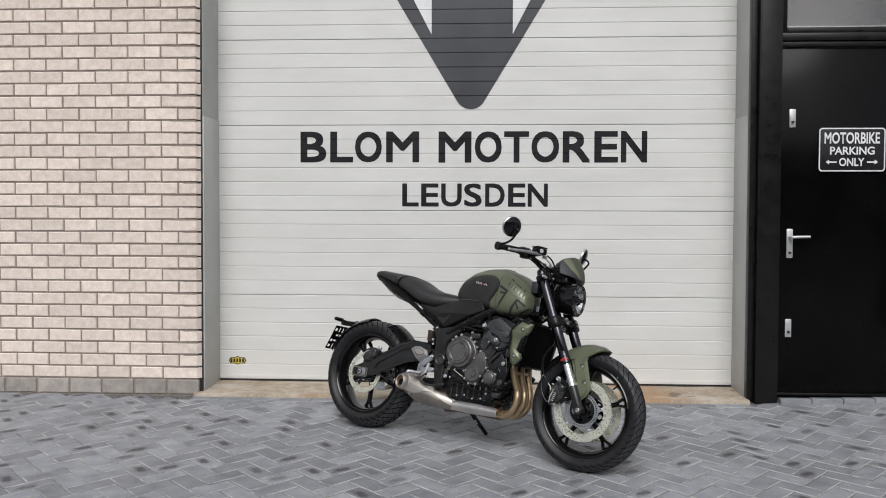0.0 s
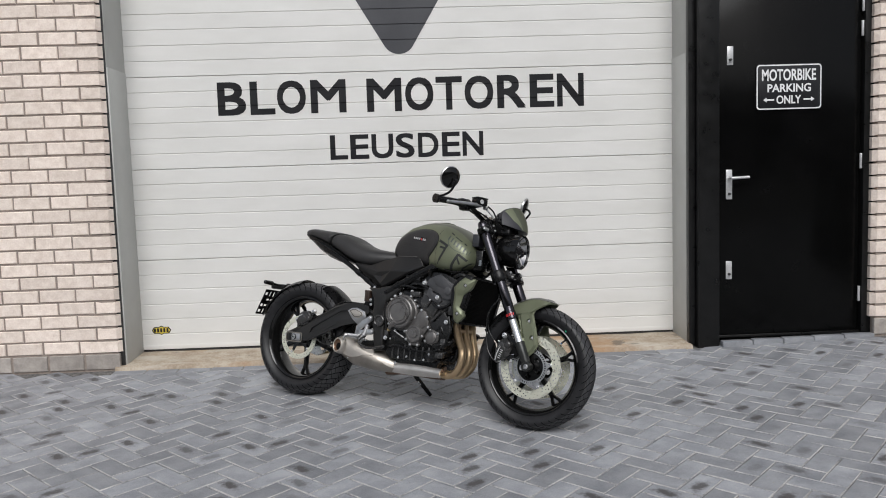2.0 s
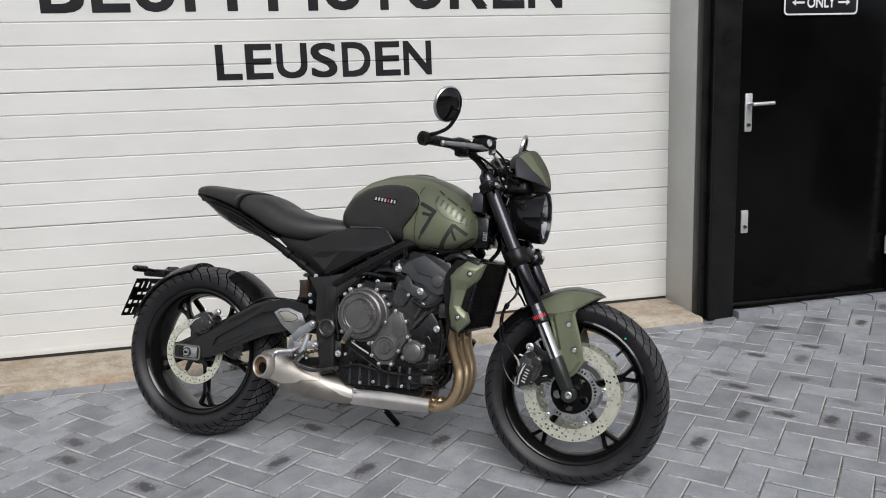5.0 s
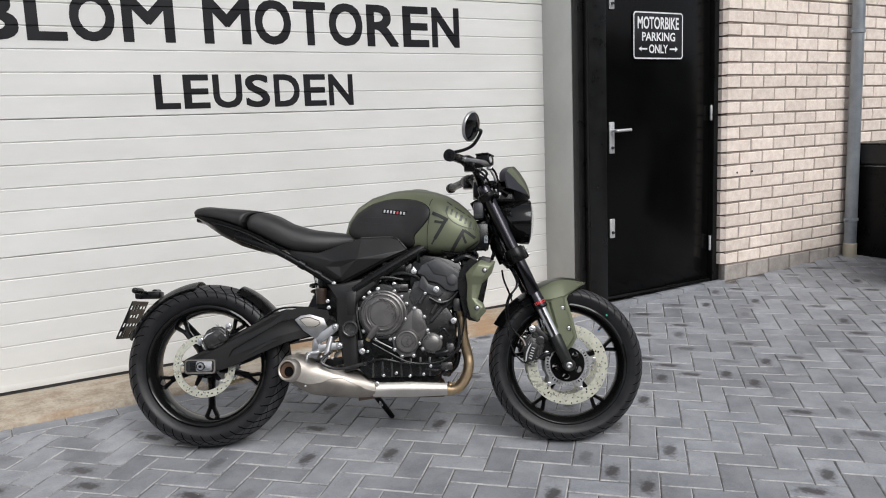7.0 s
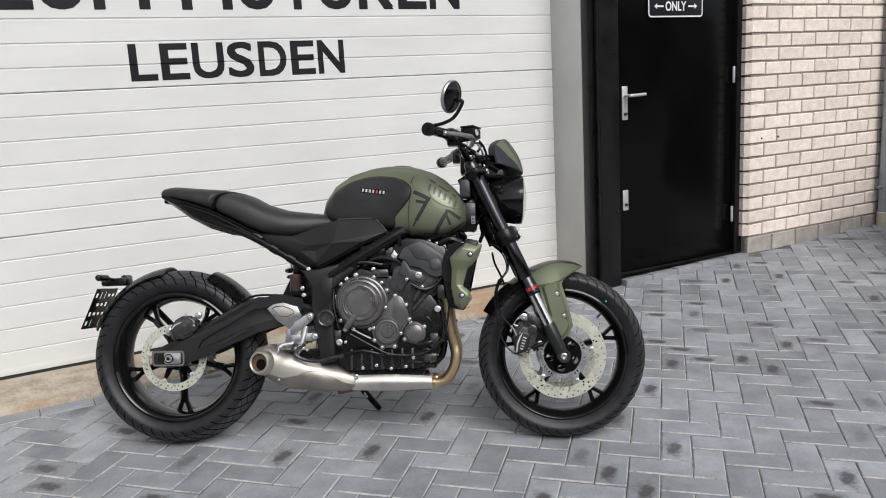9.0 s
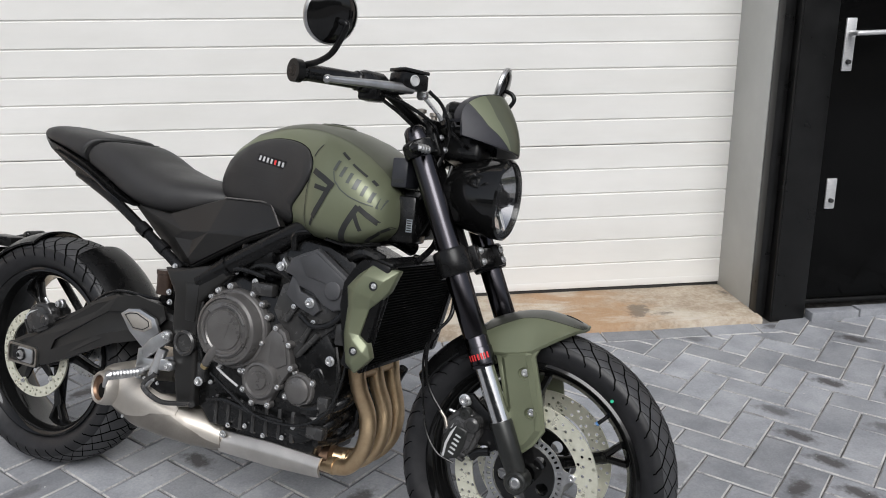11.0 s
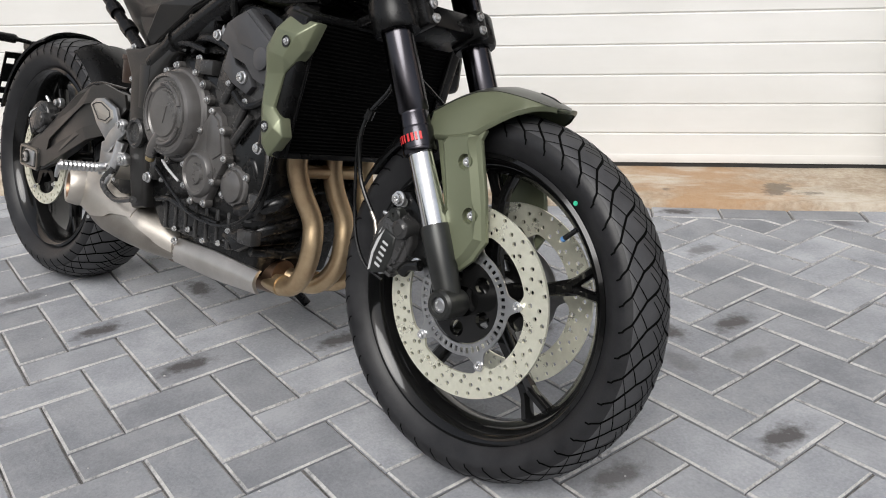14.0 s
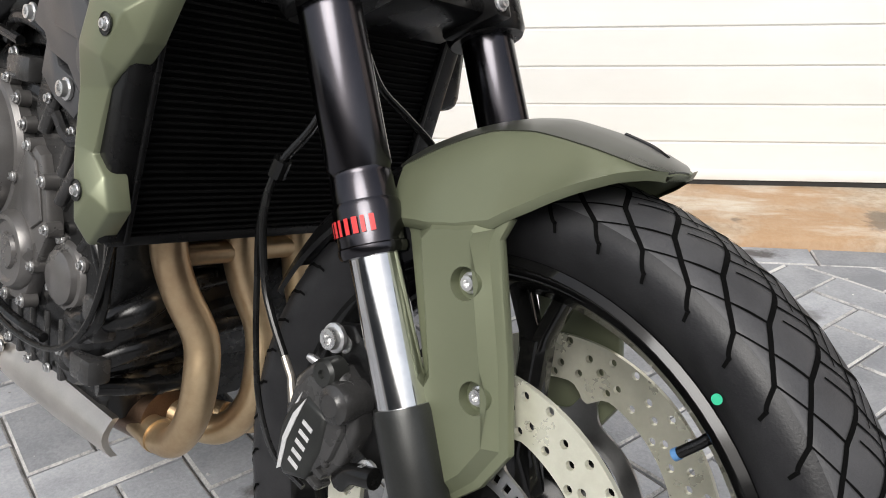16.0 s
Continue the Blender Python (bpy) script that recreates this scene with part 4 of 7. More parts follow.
part("box_label", block(1.060, 1.090, -0.1185, -0.1180, 0.872, 0.880, 0), M_decal, box_, smooth=None)
tag_ = part("frame_label", block(1.096, 1.110, -0.0995, -0.0985, 0.768, 0.796, 0.0004), M_zinc, bike, "silver label plate with plain bars", smooth=None)
for q in range(5):
    part("label_bar", block(1.0975, 1.1085, -0.1002, -0.0996, 0.7705 + q * 0.0052, 0.7735 + q * 0.0052, 0), M_decal, tag_, smooth=None)
part("label_backing", block(1.05, 1.114, -0.0984, -0.030, 0.742, 0.846, 0.008), M_hose, bike, "black cover beside the steering head")
part("stay", tube([(1.165, -0.075, 0.735), (1.135, -0.075, 0.86)], 0.0055, 10, smooth=False), M_matt, bike, "black stay behind the fork")
b = tube([on_fork(0, 0.70) + Vector((-0.035, 0, 0)), on_fork(0, 0.95) + Vector((-0.035, 0, 0))], 0.033, 24, smooth=False)
part("steering_head", b, M_matt, bike)

# -- front fender with its side legs --
def arc_shell(c, r, half, a0, a1, thick, droop, n=30, m=16, taper=0.0, flat=0.0):
    """A shell over a wheel between two angles; droop: how far the edges come down; flat: share of the width with no droop."""
    rings = []
    for i in range(n + 1):
        t_ = i / n
        a = radians(a0 + (a1 - a0) * t_)
        k_ = taper * (1 - t_) ** 1.7
        hw = half * (1 - k_)
        ro, ri = [], []
        for q in range(m + 1):
            v = -1 + 2 * q / m
            rr = r - 0.004 * v * v - droop * (max(0.0, abs(v) - flat) / (1 - flat)) ** (1.2 if flat else 2.6) * (1 - 1.25 * k_)
            ro.append((c[0] + rr * math.cos(a), c[1] + hw * v, c[2] + rr * math.sin(a)))
            rr -= thick
            ri.append((c[0] + rr * math.cos(a), c[1] + hw * v * 0.97, c[2] + rr * math.sin(a)))
        rings.append(ro + ri[::-1])
    return loft(rings)


# angle from the axle; lower edge (radius, half width); crest (radius, half width); top radius
FENDER = ((74.6, 0.3235, 0.020, 0.3245, 0.014, 0.3255), (75.2, 0.3232, 0.036, 0.3250, 0.026, 0.3272), (76.8, 0.318, 0.060, 0.3255, 0.040, 0.3298), (80, 0.303, 0.082, 0.3262, 0.048, 0.3335), (85, 0.282, 0.090, 0.3268, 0.050, 0.3365), (91, 0.262, 0.093, 0.3285, 0.052, 0.3395),
          (97, 0.256, 0.0945, 0.3262, 0.055, 0.338), (103, 0.256, 0.0945, 0.318, 0.060, 0.3345), (110, 0.262, 0.091, 0.310, 0.062, 0.330), (118, 0.272, 0.086, 0.306, 0.062, 0.326), (126, 0.276, 0.082, 0.305, 0.060, 0.3235))


def fender_row(a, lo, wl, cr, wc, tp, grow=0.0, band=False):
    """One cross-section: skirts, crest lines and a gently domed top; band: the top between the crests alone."""
    half = []
    if not band:
        half += [(lo, wl), (lo + 0.004, wl + 0.0012), (lo + (cr - lo) * 0.35, wl + (wc - wl) * 0.22), (lo + (cr - lo) * 0.7, wl + (wc - wl) * 0.58), (cr - 0.002, wc + 0.0035)]
    half += [(cr, wc), (cr + (tp - cr) * 0.35, wc * 0.78), (cr + (tp - cr) * 0.8, wc * 0.4), (tp, 0.0)]
    full = [(r_, -w_) for r_, w_ in half] + [(r_, w_) for r_, w_ in half[-2::-1]]
    c_, s_ = math.cos(radians(a)), math.sin(radians(a))
    out = [(FRONT.x + (r_ + grow) * c_, w_, FRONT.z + (r_ + grow) * s_) for r_, w_ in full]
    return out + [(FRONT.x + (r_ + grow - 0.0035) * c_, w_ * 0.965, FRONT.z + (r_ + grow - 0.0035) * s_) for r_, w_ in full[::-1]]


def fender_rows(a0, a1, n, grow=0.0, band=False):
    tab = list(zip(*FENDER))
    out = []
    for i in range(n + 1):
        a = a0 + (a1 - a0) * i / n
        out.append(fender_row(a, *[float(np.interp(a, tab[0], q)) for q in tab[1:]], grow, band))
    return out


fend = part("front_fender", loft(fender_rows(74.6, 112, 44)), M_green, bike, "matt olive front fender", smooth=32)
part("fender_band", loft(fender_rows(74.8, 113, 34, 0.0012, True)), M_band, fend, "dark band along the top of the fender", smooth=40)
part("fender_tail", loft(fender_rows(110, 126, 12, -0.002)), M_matt, fend, "black rear part of the fender", smooth=40)
part("fender_flap", arc_shell(FRONT, 0.322, 0.070, 125, 150, 0.004, 0.03, flat=0.4), M_matt, fend, "black rear fender flap")
part("fender_slot", tube([FRONT + Vector((r_ * math.cos(radians(a_)), 0.008, r_ * math.sin(radians(a_)))) for a_, r_ in ((77.5, 0.3300), (80, 0.3335), (84, 0.3360))], 0.0026, 8), M_gloss, fend, "black slot")
def chamfered(outline, holes, hole_r, depth, inset, m):
    """A thick plate with broad sloping edges and round sunk holes."""
    b = perforated([outline] + [circle(x, z, hole_r, 20) for x, z in holes], depth)
    n = len(outline)
    for i in range(n):
        p0, p1, p2 = Vector(outline[i - 1]), Vector(outline[i]), Vector(outline[(i + 1) % n])
        n1, n2 = (p1 - p0).normalized(), (p2 - p1).normalized()
        side_ = Vector((n1.y + n2.y, -(n1.x + n2.x))) / max(0.6, 1 + n1.dot(n2))
        for v in b.verts:
            if v.co.z > depth / 2 and abs(v.co.x - p1.x) < 1e-6 and abs(v.co.y - p1.y) < 1e-6:
                v.co.x, v.co.y = p1.x + side_.x * inset, p1.y + side_.y * inset
    bmesh.ops.recalc_face_normals(b, faces=b.faces[:])
    return join(None, b, m)


for s in (-1, 1):
    def lay(outline, y_in, y_out, bev):
        return prism(outline, y_out - y_in, SIDE(-y_in if s < 0 else y_out), bev)
    legp = [(1.318, 0.545), (1.345, 0.560), (1.395, 0.566), (1.418, 0.561), (1.411, 0.545), (1.419, 0.515), (1.434, 0.460), (1.446, 0.395), (1.426, 0.362), (1.402, 0.340), (1.372, 0.350), (1.345, 0.408), (1.357, 0.434), (1.327, 0.532)]
    b = lay(legp, 0.078, 0.088, 0.003)
    holes = ((1.393, 0.510), (1.415, 0.431))
    plate_ = [(1.336, 0.536), (1.350, 0.552), (1.394, 0.560), (1.408, 0.553), (1.404, 0.540), (1.412, 0.512), (1.428, 0.455), (1.440, 0.396), (1.421, 0.364), (1.402, 0.345), (1.377, 0.354), (1.351, 0.408), (1.362, 0.434)]
    join(b, chamfered(plate_, holes, 0.0125, 0.012, 0.011, SIDE(-0.086 if s < 0 else 0.098)))
    leg_ = part("fender_leg", b, M_green, fend, "olive leg bolted to the fork", smooth=25)
    for x, z in holes:
        bolt(fend, (x, s * 0.0885, z), 0.0085, direction=(0, s, 0))

# -- brake calipers --
def caliper(parent, m, label, k=1.0):
    """Two-piston caliper: finned body, bridge, pins."""
    prof = [(-0.050, -0.024), (-0.018, -0.040), (0.020, -0.042), (0.046, -0.028), (0.054, 0.0), (0.044, 0.026), (0.018, 0.040), (-0.012, 0.040), (-0.040, 0.024), (-0.052, 0.004)]
    b = prism([(x * k, y * k) for x, y in prof], 0.034, Matrix.Translation((0, 0, 0.008)), 0.007, segments=3)
    prism([(x * 0.80 * k, y * 0.78 * k) for x, y in prof], 0.010, Matrix.Translation((0, 0, 0.038)), 0.005, b)
    prism([(x * 0.9 * k, y * 0.8 * k) for x, y in prof], 0.026, Matrix.Translation((0, 0, -0.03)), 0.005, b)
    c_ = part("caliper", join(None, b, m), M_case, parent, label)
    part("piston_cap", lathe([(0, 0.06), (0.009, 0.06), (0.0105, 0.058), (0.016, 0.056), (0.0175, 0.052), (0.0175, 0.02)], 28, None, m @ Matrix.Translation((0.034 * k, -0.018 * k, -0.004))), M_case, c_, "round black piston cap")
    for q in range(3):
        part("cooling_rib", join(None, block((-0.05 + q * 0.012) * k, (-0.044 + q * 0.012) * k, -0.03 * k, 0.012 * k, 0.03, 0.0465, 0.002), m), M_case, c_)
    part("caliper_stripe", prism([(-0.036 * k, 0.013 * k), (-0.018 * k, 0.020 * k), (0.018 * k, 0.019 * k), (-0.004 * k, 0.0235 * k), (-0.020 * k, 0.0245 * k), (-0.037 * k, 0.017 * k)], 0.001, m @ pose(0, 0, 0.0482)), M_label, c_, "light marking bar", smooth=None)
    for x, y in ((-0.062, 0.02), (0.064, 0.016)):
        b2 = lathe([(0, 0), (0.012, 0), (0.012, 0.01), (0.0085, 0.012), (0.008, 0.02), (0, 0.021)], 12, None, m @ Matrix.Translation((x * k, y * k, 0.004)))
        part("caliper_bolt", b2, M_bolt, c_)
    part("bleed_nipple", lathe([(0, 0), (0.004, 0), (0.004, 0.014), (0.0025, 0.018), (0, 0.018)], 10, None, m @ pose(0.03 * k, 0.03 * k, 0.02, -70)), M_bolt, c_)
    return c_


for s in (-1, 1):
    m = Matrix.Translation((1.272, s * 0.069, 0.361)) @ (pose(0, 0, 0, 90) if s < 0 else pose(0, 0, 0, 90, 0, 180)) @ pose(0, 0, 0, 0, 0, 72 if s < 0 else 108)
    caliper(bike, m, "dark front brake caliper")
    br = prism([(1.262, 0.44), (1.285, 0.445), (1.34, 0.40), (1.372, 0.40), (1.368, 0.352), (1.335, 0.33), (1.30, 0.345), (1.275, 0.36), (1.28, 0.40)], 0.014, SIDE(s * 0.085 + 0.007), 0.003)
    part("caliper_bracket", br, M_matt, bike, "black caliper bracket")
    bolt(bike, (1.272, s * 0.098, 0.432), 0.0135, direction=(0, s, 0))
    bolt(bike, (1.326, s * 0.098, 0.334), 0.0125, direction=(0, s, 0))

# outer body of the front caliper, its pale edge and lettering as plain bars
for s in (-1, 1):
    body_ = prism([(1.267, 0.384), (1.293, 0.373), (1.288, 0.341), (1.273, 0.310), (1.246, 0.304), (1.234, 0.317), (1.238, 0.350), (1.250, 0.372)], 0.016, SIDE(-0.104 if s < 0 else 0.120), 0.006, segments=3)
    face_ = part("caliper_body", body_, M_castgrey, bike, "dark grey caliper body")
    rim_pts = [(1.268, 0.382), (1.254, 0.364), (1.244, 0.339), (1.240, 0.308)]
    part("caliper_edge", prism(rim_pts + [(1.2445, 0.311), (1.249, 0.338), (1.258, 0.360)], 0.0012, SIDE(-0.1195 if s < 0 else 0.1207)), M_label, face_, "pale machined edge", smooth=None)
    for q in range(5):
        cx, cz = 1.2595 + q * 0.0032, 0.321 + q * 0.0095
        part("caliper_bar", prism([(cx - 0.0065, cz + 0.0008), (cx + 0.0055, cz - 0.0042), (cx + 0.0070, cz - 0.0006), (cx - 0.0050, cz + 0.0044)], 0.0008, SIDE(-0.1198 if s < 0 else 0.1206)), M_label, face_, "pale bar", smooth=None)
    part("pin_cap", turned([(0, -0.01), (0.0125, -0.01), (0.0125, 0.006), (0.010, 0.009), (0.004, 0.009), (0.003, 0.006), (0, 0.006)], (1.281, s * 0.110, 0.407), 20), M_castgrey, face_, "round black pin cap")
    part("slide_pin", tube([(1.300, s * 0.100, 0.318), (1.315, s * 0.104, 0.330), (1.338, s * 0.104, 0.336)], [0.011, 0.009, 0.009], 12), M_hose, face_, "black rubber slide pin boot")

# -- headlight and fly screen --
LAMP = Matrix.Translation((1.184, 0.0, 0.862)) @ pose(0, 0, 0, 0, 93, 0)
bowl = part("headlight", lathe([(0.0, -0.05), (0.03, -0.048), (0.058, -0.03), (0.076, 0.0), (0.085, 0.04), (0.089, 0.075), (0.089, 0.098), (0.084, 0.102), (0.082, 0.098), (0.079, 0.06), (0.068, 0.01), (0.0, -0.02)], 56, None, LAMP), M_gloss, bike, "round headlight in a gloss black shell")
part("reflector", lathe([(0.0, 0.036), (0.03, 0.04), (0.06, 0.058), (0.08, 0.088)], 40, None, LAMP), M_chrome, bowl, "bright reflector", smooth=25)
blk = block(-0.006, 0.004, -0.078, 0.078, 0.06, 0.084, 0.002)
for q in range(7):
    block(-0.018, 0.010, -0.024 + q * 0.008 - 0.0012, -0.024 + q * 0.008 + 0.0012, 0.06, 0.088, 0.0006, blk)
part("lamp_bar", join(None, blk, LAMP), M_gloss, bowl, "black ribbed bar across the lamp")
half_disc = [polar(0.077, a_) for a_ in range(98, 263, 8)]
lower_q = [(0.014, 0.007), (0.0755, 0.007)] + [polar(0.0765, a_) for a_ in range(12, 74, 8)] + [(0.014, 0.074)]
part("lamp_mask", join(None, perforated([circle(0, 0, 0.0815, 48), [(x * 0.985 - 0.004, y) for x, y in half_disc], lower_q, [(x, -y) for x, y in lower_q[::-1]]], 0.003), LAMP @ Matrix.Translation((0, 0, 0.074))), M_gloss, bowl, "gloss black mask inside the lamp", smooth=None)
part("upper_reflector", prism(half_disc, 0.002, LAMP @ pose(0, 0, 0.040, 0, -24, 0), 0.0005), M_silver, bowl, "silver upper reflector", smooth=None)
for s in (-1, 1):
    for q, (r0, r1) in enumerate(((0.020, 0.048), (0.050, 0.074))):
        wing = [(0.018, s * (r0 - 0.012)), (0.018 + r0 * 0.2, s * r1)] + [polar(r1, s * a_) for a_ in range(60, 10, -12)] + [(r0, s * 0.010)]
        # white in place of chrome paints a bright reflection into two facets
        part("reflector_facet", prism(wing if s < 0 else wing[::-1], 0.002, LAMP @ pose(0, 0, 0.058 + 0.006 * q, s * (8 - 20 * q), -18 - 10 * q, 0), 0.0005), M_chrome if q != (s > 0) else M_white, bowl, "lower facet; white ones carry a painted reflection", smooth=None)
    part("facet_line", tube([LAMP @ Vector(p_) for p_ in ((0.072, s * 0.008, 0.079), (0.014, s * 0.008, 0.079), (0.012, s * 0.074, 0.079))], 0.0011, 6, 1, smooth=False), M_chrome, bowl, "bright contour line")
part("facet_line", tube([LAMP @ Vector((x * 0.985 - 0.004, y, 0.079)) for x, y in half_disc], 0.0011, 6, 1, smooth=False), M_chrome, bowl, "bright contour line")
for q in range(5):
    part("lamp_rib", join(None, block(-0.034, -0.006, -0.030 + q * 0.013, -0.027 + q * 0.013, 0.058, 0.074, 0.0008), LAMP), M_chrome, bowl, "bright rib in the lamp", smooth=None)
part("lens", lathe([(0.083, 0.099), (0.07, 0.107), (0.045, 0.113), (0.02, 0.1155), (0.0, 0.116)], 48, None, LAMP), M_clear, bowl, "clear domed lens").visible_shadow = False
part("lamp_bracket", block(1.13, 1.2, -0.07, 0.07, 0.80, 0.88, 0.01), M_matt, bowl)

SCR = Matrix.Translation((1.229, 0.004, 0.941))


def screen_point(v, t_, lift=0.0):
    """Fly screen: v across from -1 (right) to 1, t_ from its lower edge to its domed top."""
    z0 = 0.015 + 0.014 * v * v
    z1 = 0.062 + 0.082 * max(0.0, 1 - abs(v) ** 2.1) ** (1 / 2.1)
    z = z0 + (z1 - z0) * t_
    return Vector((0.061 - 3.2 * (z - 0.015) ** 2 - 0.088 * v * v - 0.006 * abs(v) + lift, 0.106 * v, z + lift * 0.3))


def screen_shell():
    out = []
    for i in range(17):
        front = [screen_point(math.sin(radians(90 * (-1 + q / 12))), i / 16) for q in range(25)]
        out.append(front + [p_ + Vector((-0.006, -p_.y * 0.04, 0)) for p_ in front[::-1]])
    return out


scr_rows = screen_shell()
scr = part("fly_screen", join(None, loft(scr_rows), SCR), M_slate, bike, "olive and slate fly screen above the headlight", smooth=40)


def seam_a(t_):
    return float(np.interp(t_, (0, 0.12, 0.37, 0.65, 0.93, 1), (-0.31, -0.44, -0.70, -0.80, -0.875, -0.89)))


def band_b(t_):
    return float(np.interp(t_, (0, 0.07, 0.57, 1), (-0.27, -0.30, -0.525, -0.58)))


for nm, mt, inner_, outer_ in (("slate field of the screen", M_slate, lambda t_: -1.0, lambda t_: seam_a(t_)), ("olive band across the screen", M_green, lambda t_: seam_a(t_), lambda t_: band_b(t_)), ("dark olive field of the screen", M_olivedark, lambda t_: band_b(t_), lambda t_: 0.995), ("fine dark line", M_decal, lambda t_: seam_a(t_) - 0.01, lambda t_: seam_a(t_) + 0.012)):
    rows2 = []
    for i in range(19):
        t_ = 0.015 + 0.975 * i / 18
        v_a, v_b = inner_(t_), outer_(t_)
        rows2.append([screen_point(v_a + (v_b - v_a) * q / 18, t_, 0.0014 if mt is not M_decal else 0.0018) for q in range(19)])
    part("screen_stripe", join(None, loft(rows2, closed=False, cap=False), SCR), mt, scr, nm, smooth=60)
edge = [screen_point(math.sin(radians(90 * (-1 + q / 12))), 1.0) for q in range(25)]
part("screen_edge", join(None, loft([[p_ + Vector((0.0005, 0, 0.0012)), p_ + Vector((-0.022, -p_.y * 0.12, 0.001)), p_ + Vector((-0.022, -p_.y * 0.16, -0.003)), p_ + Vector((0, -p_.y * 0.03, -0.003))] for p_ in edge], cap=True), SCR), M_slate, scr, "slate rear edge of the screen", smooth=50)
part("screen_filler", block(1.130, 1.225, -0.058, 0.058, 0.925, 0.985, 0.014, None, 3), M_matt, scr, "black filler between lamp and screen")
part("screen_shroud", loft([[SCR @ Vector((x, y * w_, z)) for y in (-0.09, -0.045, 0, 0.045, 0.09)] + [SCR @ Vector((x - 0.004, y * w_, z - 0.006)) for y in (0.09, 0.045, 0, -0.045, -0.09)] for x, z, w_ in ((-0.03, 0.012, 1.0), (-0.06, 0.035, 0.9), (-0.085, 0.055, 0.8))]), M_matt, scr, "black shroud behind the screen")
part("instrument", turned([(0, -0.02), (0.045, -0.02), (0.052, -0.01), (0.052, 0.012), (0.048, 0.018), (0.046, 0.014), (0, 0.014)], (1.155, 0.0, 1.005), 36, "z"), M_gloss, bike, "round black instrument")

# -- handlebar, grips, levers, mirrors --
def bar(s):
    return [(1.085, 0.0, 1.0), (1.086, s * 0.05, 1.001), (1.078, s * 0.11, 1.022), (1.055, s * 0.18, 1.058), (1.02, s * 0.27, 1.066), (0.978, s * 0.362, 1.062)]


handlebar = part("handlebar", tube(bar(-1)[::-1] + bar(1)[1:], 0.0115, 18, 8), M_matt, bike, "tapered black handlebar")
part("bar_clamp", block(1.06, 1.11, -0.045, 0.045, 0.955, 1.02, 0.008), M_matt, handlebar)
for s in (-1, 1):
    A, B = Vector((1.03, s * 0.245, 1.066)), Vector((0.978, s * 0.362, 1.062))
    grip = part("grip", tube([A, A + (B - A) * 0.06, A + (B - A) * 0.1, A + (B - A) * 0.93, B], [0.019, 0.02, 0.0165, 0.0165, 0.018], 20, smooth=False), M_hose, handlebar, "black rubber grip")
    part("bar_end", tube([B, B + (B - A) * 0.05, B + (B - A) * 0.16, B + (B - A) * 0.2], [0.017, 0.0185, 0.0185, 0.012], 18, smooth=False), M_gloss, handlebar, "black bar end")
    sw = tube([A + (A - B) * 0.5, A + (A - B) * 0.42, A + (A - B) * 0.08, A], [0.018, 0.0235, 0.0245, 0.02], 14, smooth=False)
    C = A + (A - B) * 0.28
    block(C.x - 0.022, C.x + 0.02, C.y - 0.024, C.y + 0.024, C.z - 0.036, C.z + 0.005, 0.006, sw)
    part("switch_box", sw, M_hose, handlebar, "black switch housing")
    D = A + (A - B) * 0.62
    perch = part("lever_perch", tube([D + Vector((0, 0, 0)), D + Vector((0.03, s * -0.01, 0.0)), D + Vector((0.05, 0, -0.004))], [0.02, 0.014, 0.01], 14), M_matt, handlebar, "black lever clamp")
    E0 = D + Vector((0.05, 0, -0.004))
    tip = Vector((1.024, -0.352, 1.052)) if s < 0 else Vector((1.112, 0.366, 1.038))
    lv = tube([E0, E0 + (tip - E0) * 0.3 + Vector((0.012, 0, 0)), E0 + (tip - E0) * 0.7 + Vector((0.01, 0, 0)), tip], [0.0105, 0.0098, 0.0080, 0.0068], 14)
    bmesh.ops.create_icosphere(lv, subdivisions=2, radius=0.009, matrix=Matrix.Translation(tip))
    part("lever", lv, M_silver, handlebar, "silver ball-ended lever")
    # bar-end mirror
    E = B + (B - A) * 0.12
    mp_ = Vector((1.05, -0.405, 1.16)) if s < 0 else Vector((1.099, 0.398, 1.162))
    part("mirror_clamp", tube([E + (A - B) * 0.04, E + (B - A) * 0.08], 0.022, 18, smooth=False), M_matt, handlebar, "black mirror clamp")
    stem = part("mirror_stem", tube([E + Vector((0.01, 0, 0.012)), E + Vector((0.05, s * 0.012, 0.018)), E + Vector((0.085, s * 0.022, 0.035)), mp_ + Vector((0.034, 0, -0.02)), mp_ + Vector((0.02, 0, -0.012))] if s < 0 else [E + Vector((0.01, 0, 0.012)), (1.03, 0.394, 1.078), (1.085, 0.398, 1.077), (1.108, 0.398, 1.092), (1.134, 0.398, 1.124), (1.128, 0.398, 1.142), (1.112, 0.398, 1.150)], 0.0058, 12), M_matt, bike, "bent black mirror stem")
    MM = Matrix.Translation(mp_) @ pose(0, 0, 0, 0, 0, -30 if s < 0 else 12) @ pose(0, 0, 0, 0, 106, 0)
    part("mirror_shell", lathe([(0, 0.016), (0.02, 0.0155), (0.038, 0.011), (0.0505, 0.002), (0.0515, -0.004), (0.050, -0.007), (0, -0.006)], 40, None, MM), M_gloss, stem, "round black mirror shell")
    part("mirror_glass", lathe([(0.0495, -0.0072), (0.03, -0.0085), (0.0, -0.009)], 40, None, MM), M_shiny, stem, "mirror glass")
    part("mirror_bezel", lathe([(0.0500, 0.0045), (0.0535, 0.001), (0.0538, -0.004), (0.0515, -0.0045)], 40, None, MM), M_silver, stem, "silver mirror bezel")
    part("mirror_rim", lathe([(0.0490, -0.0095), (0.0525, -0.006), (0.0525, -0.002), (0.0490, -0.0065)], 40, None, MM), M_silver, stem, "silver mirror rim")
RESM = Matrix.Translation((1.104, -0.170, 1.082)) @ pose(0, 0, 0, 0, 0, -24)
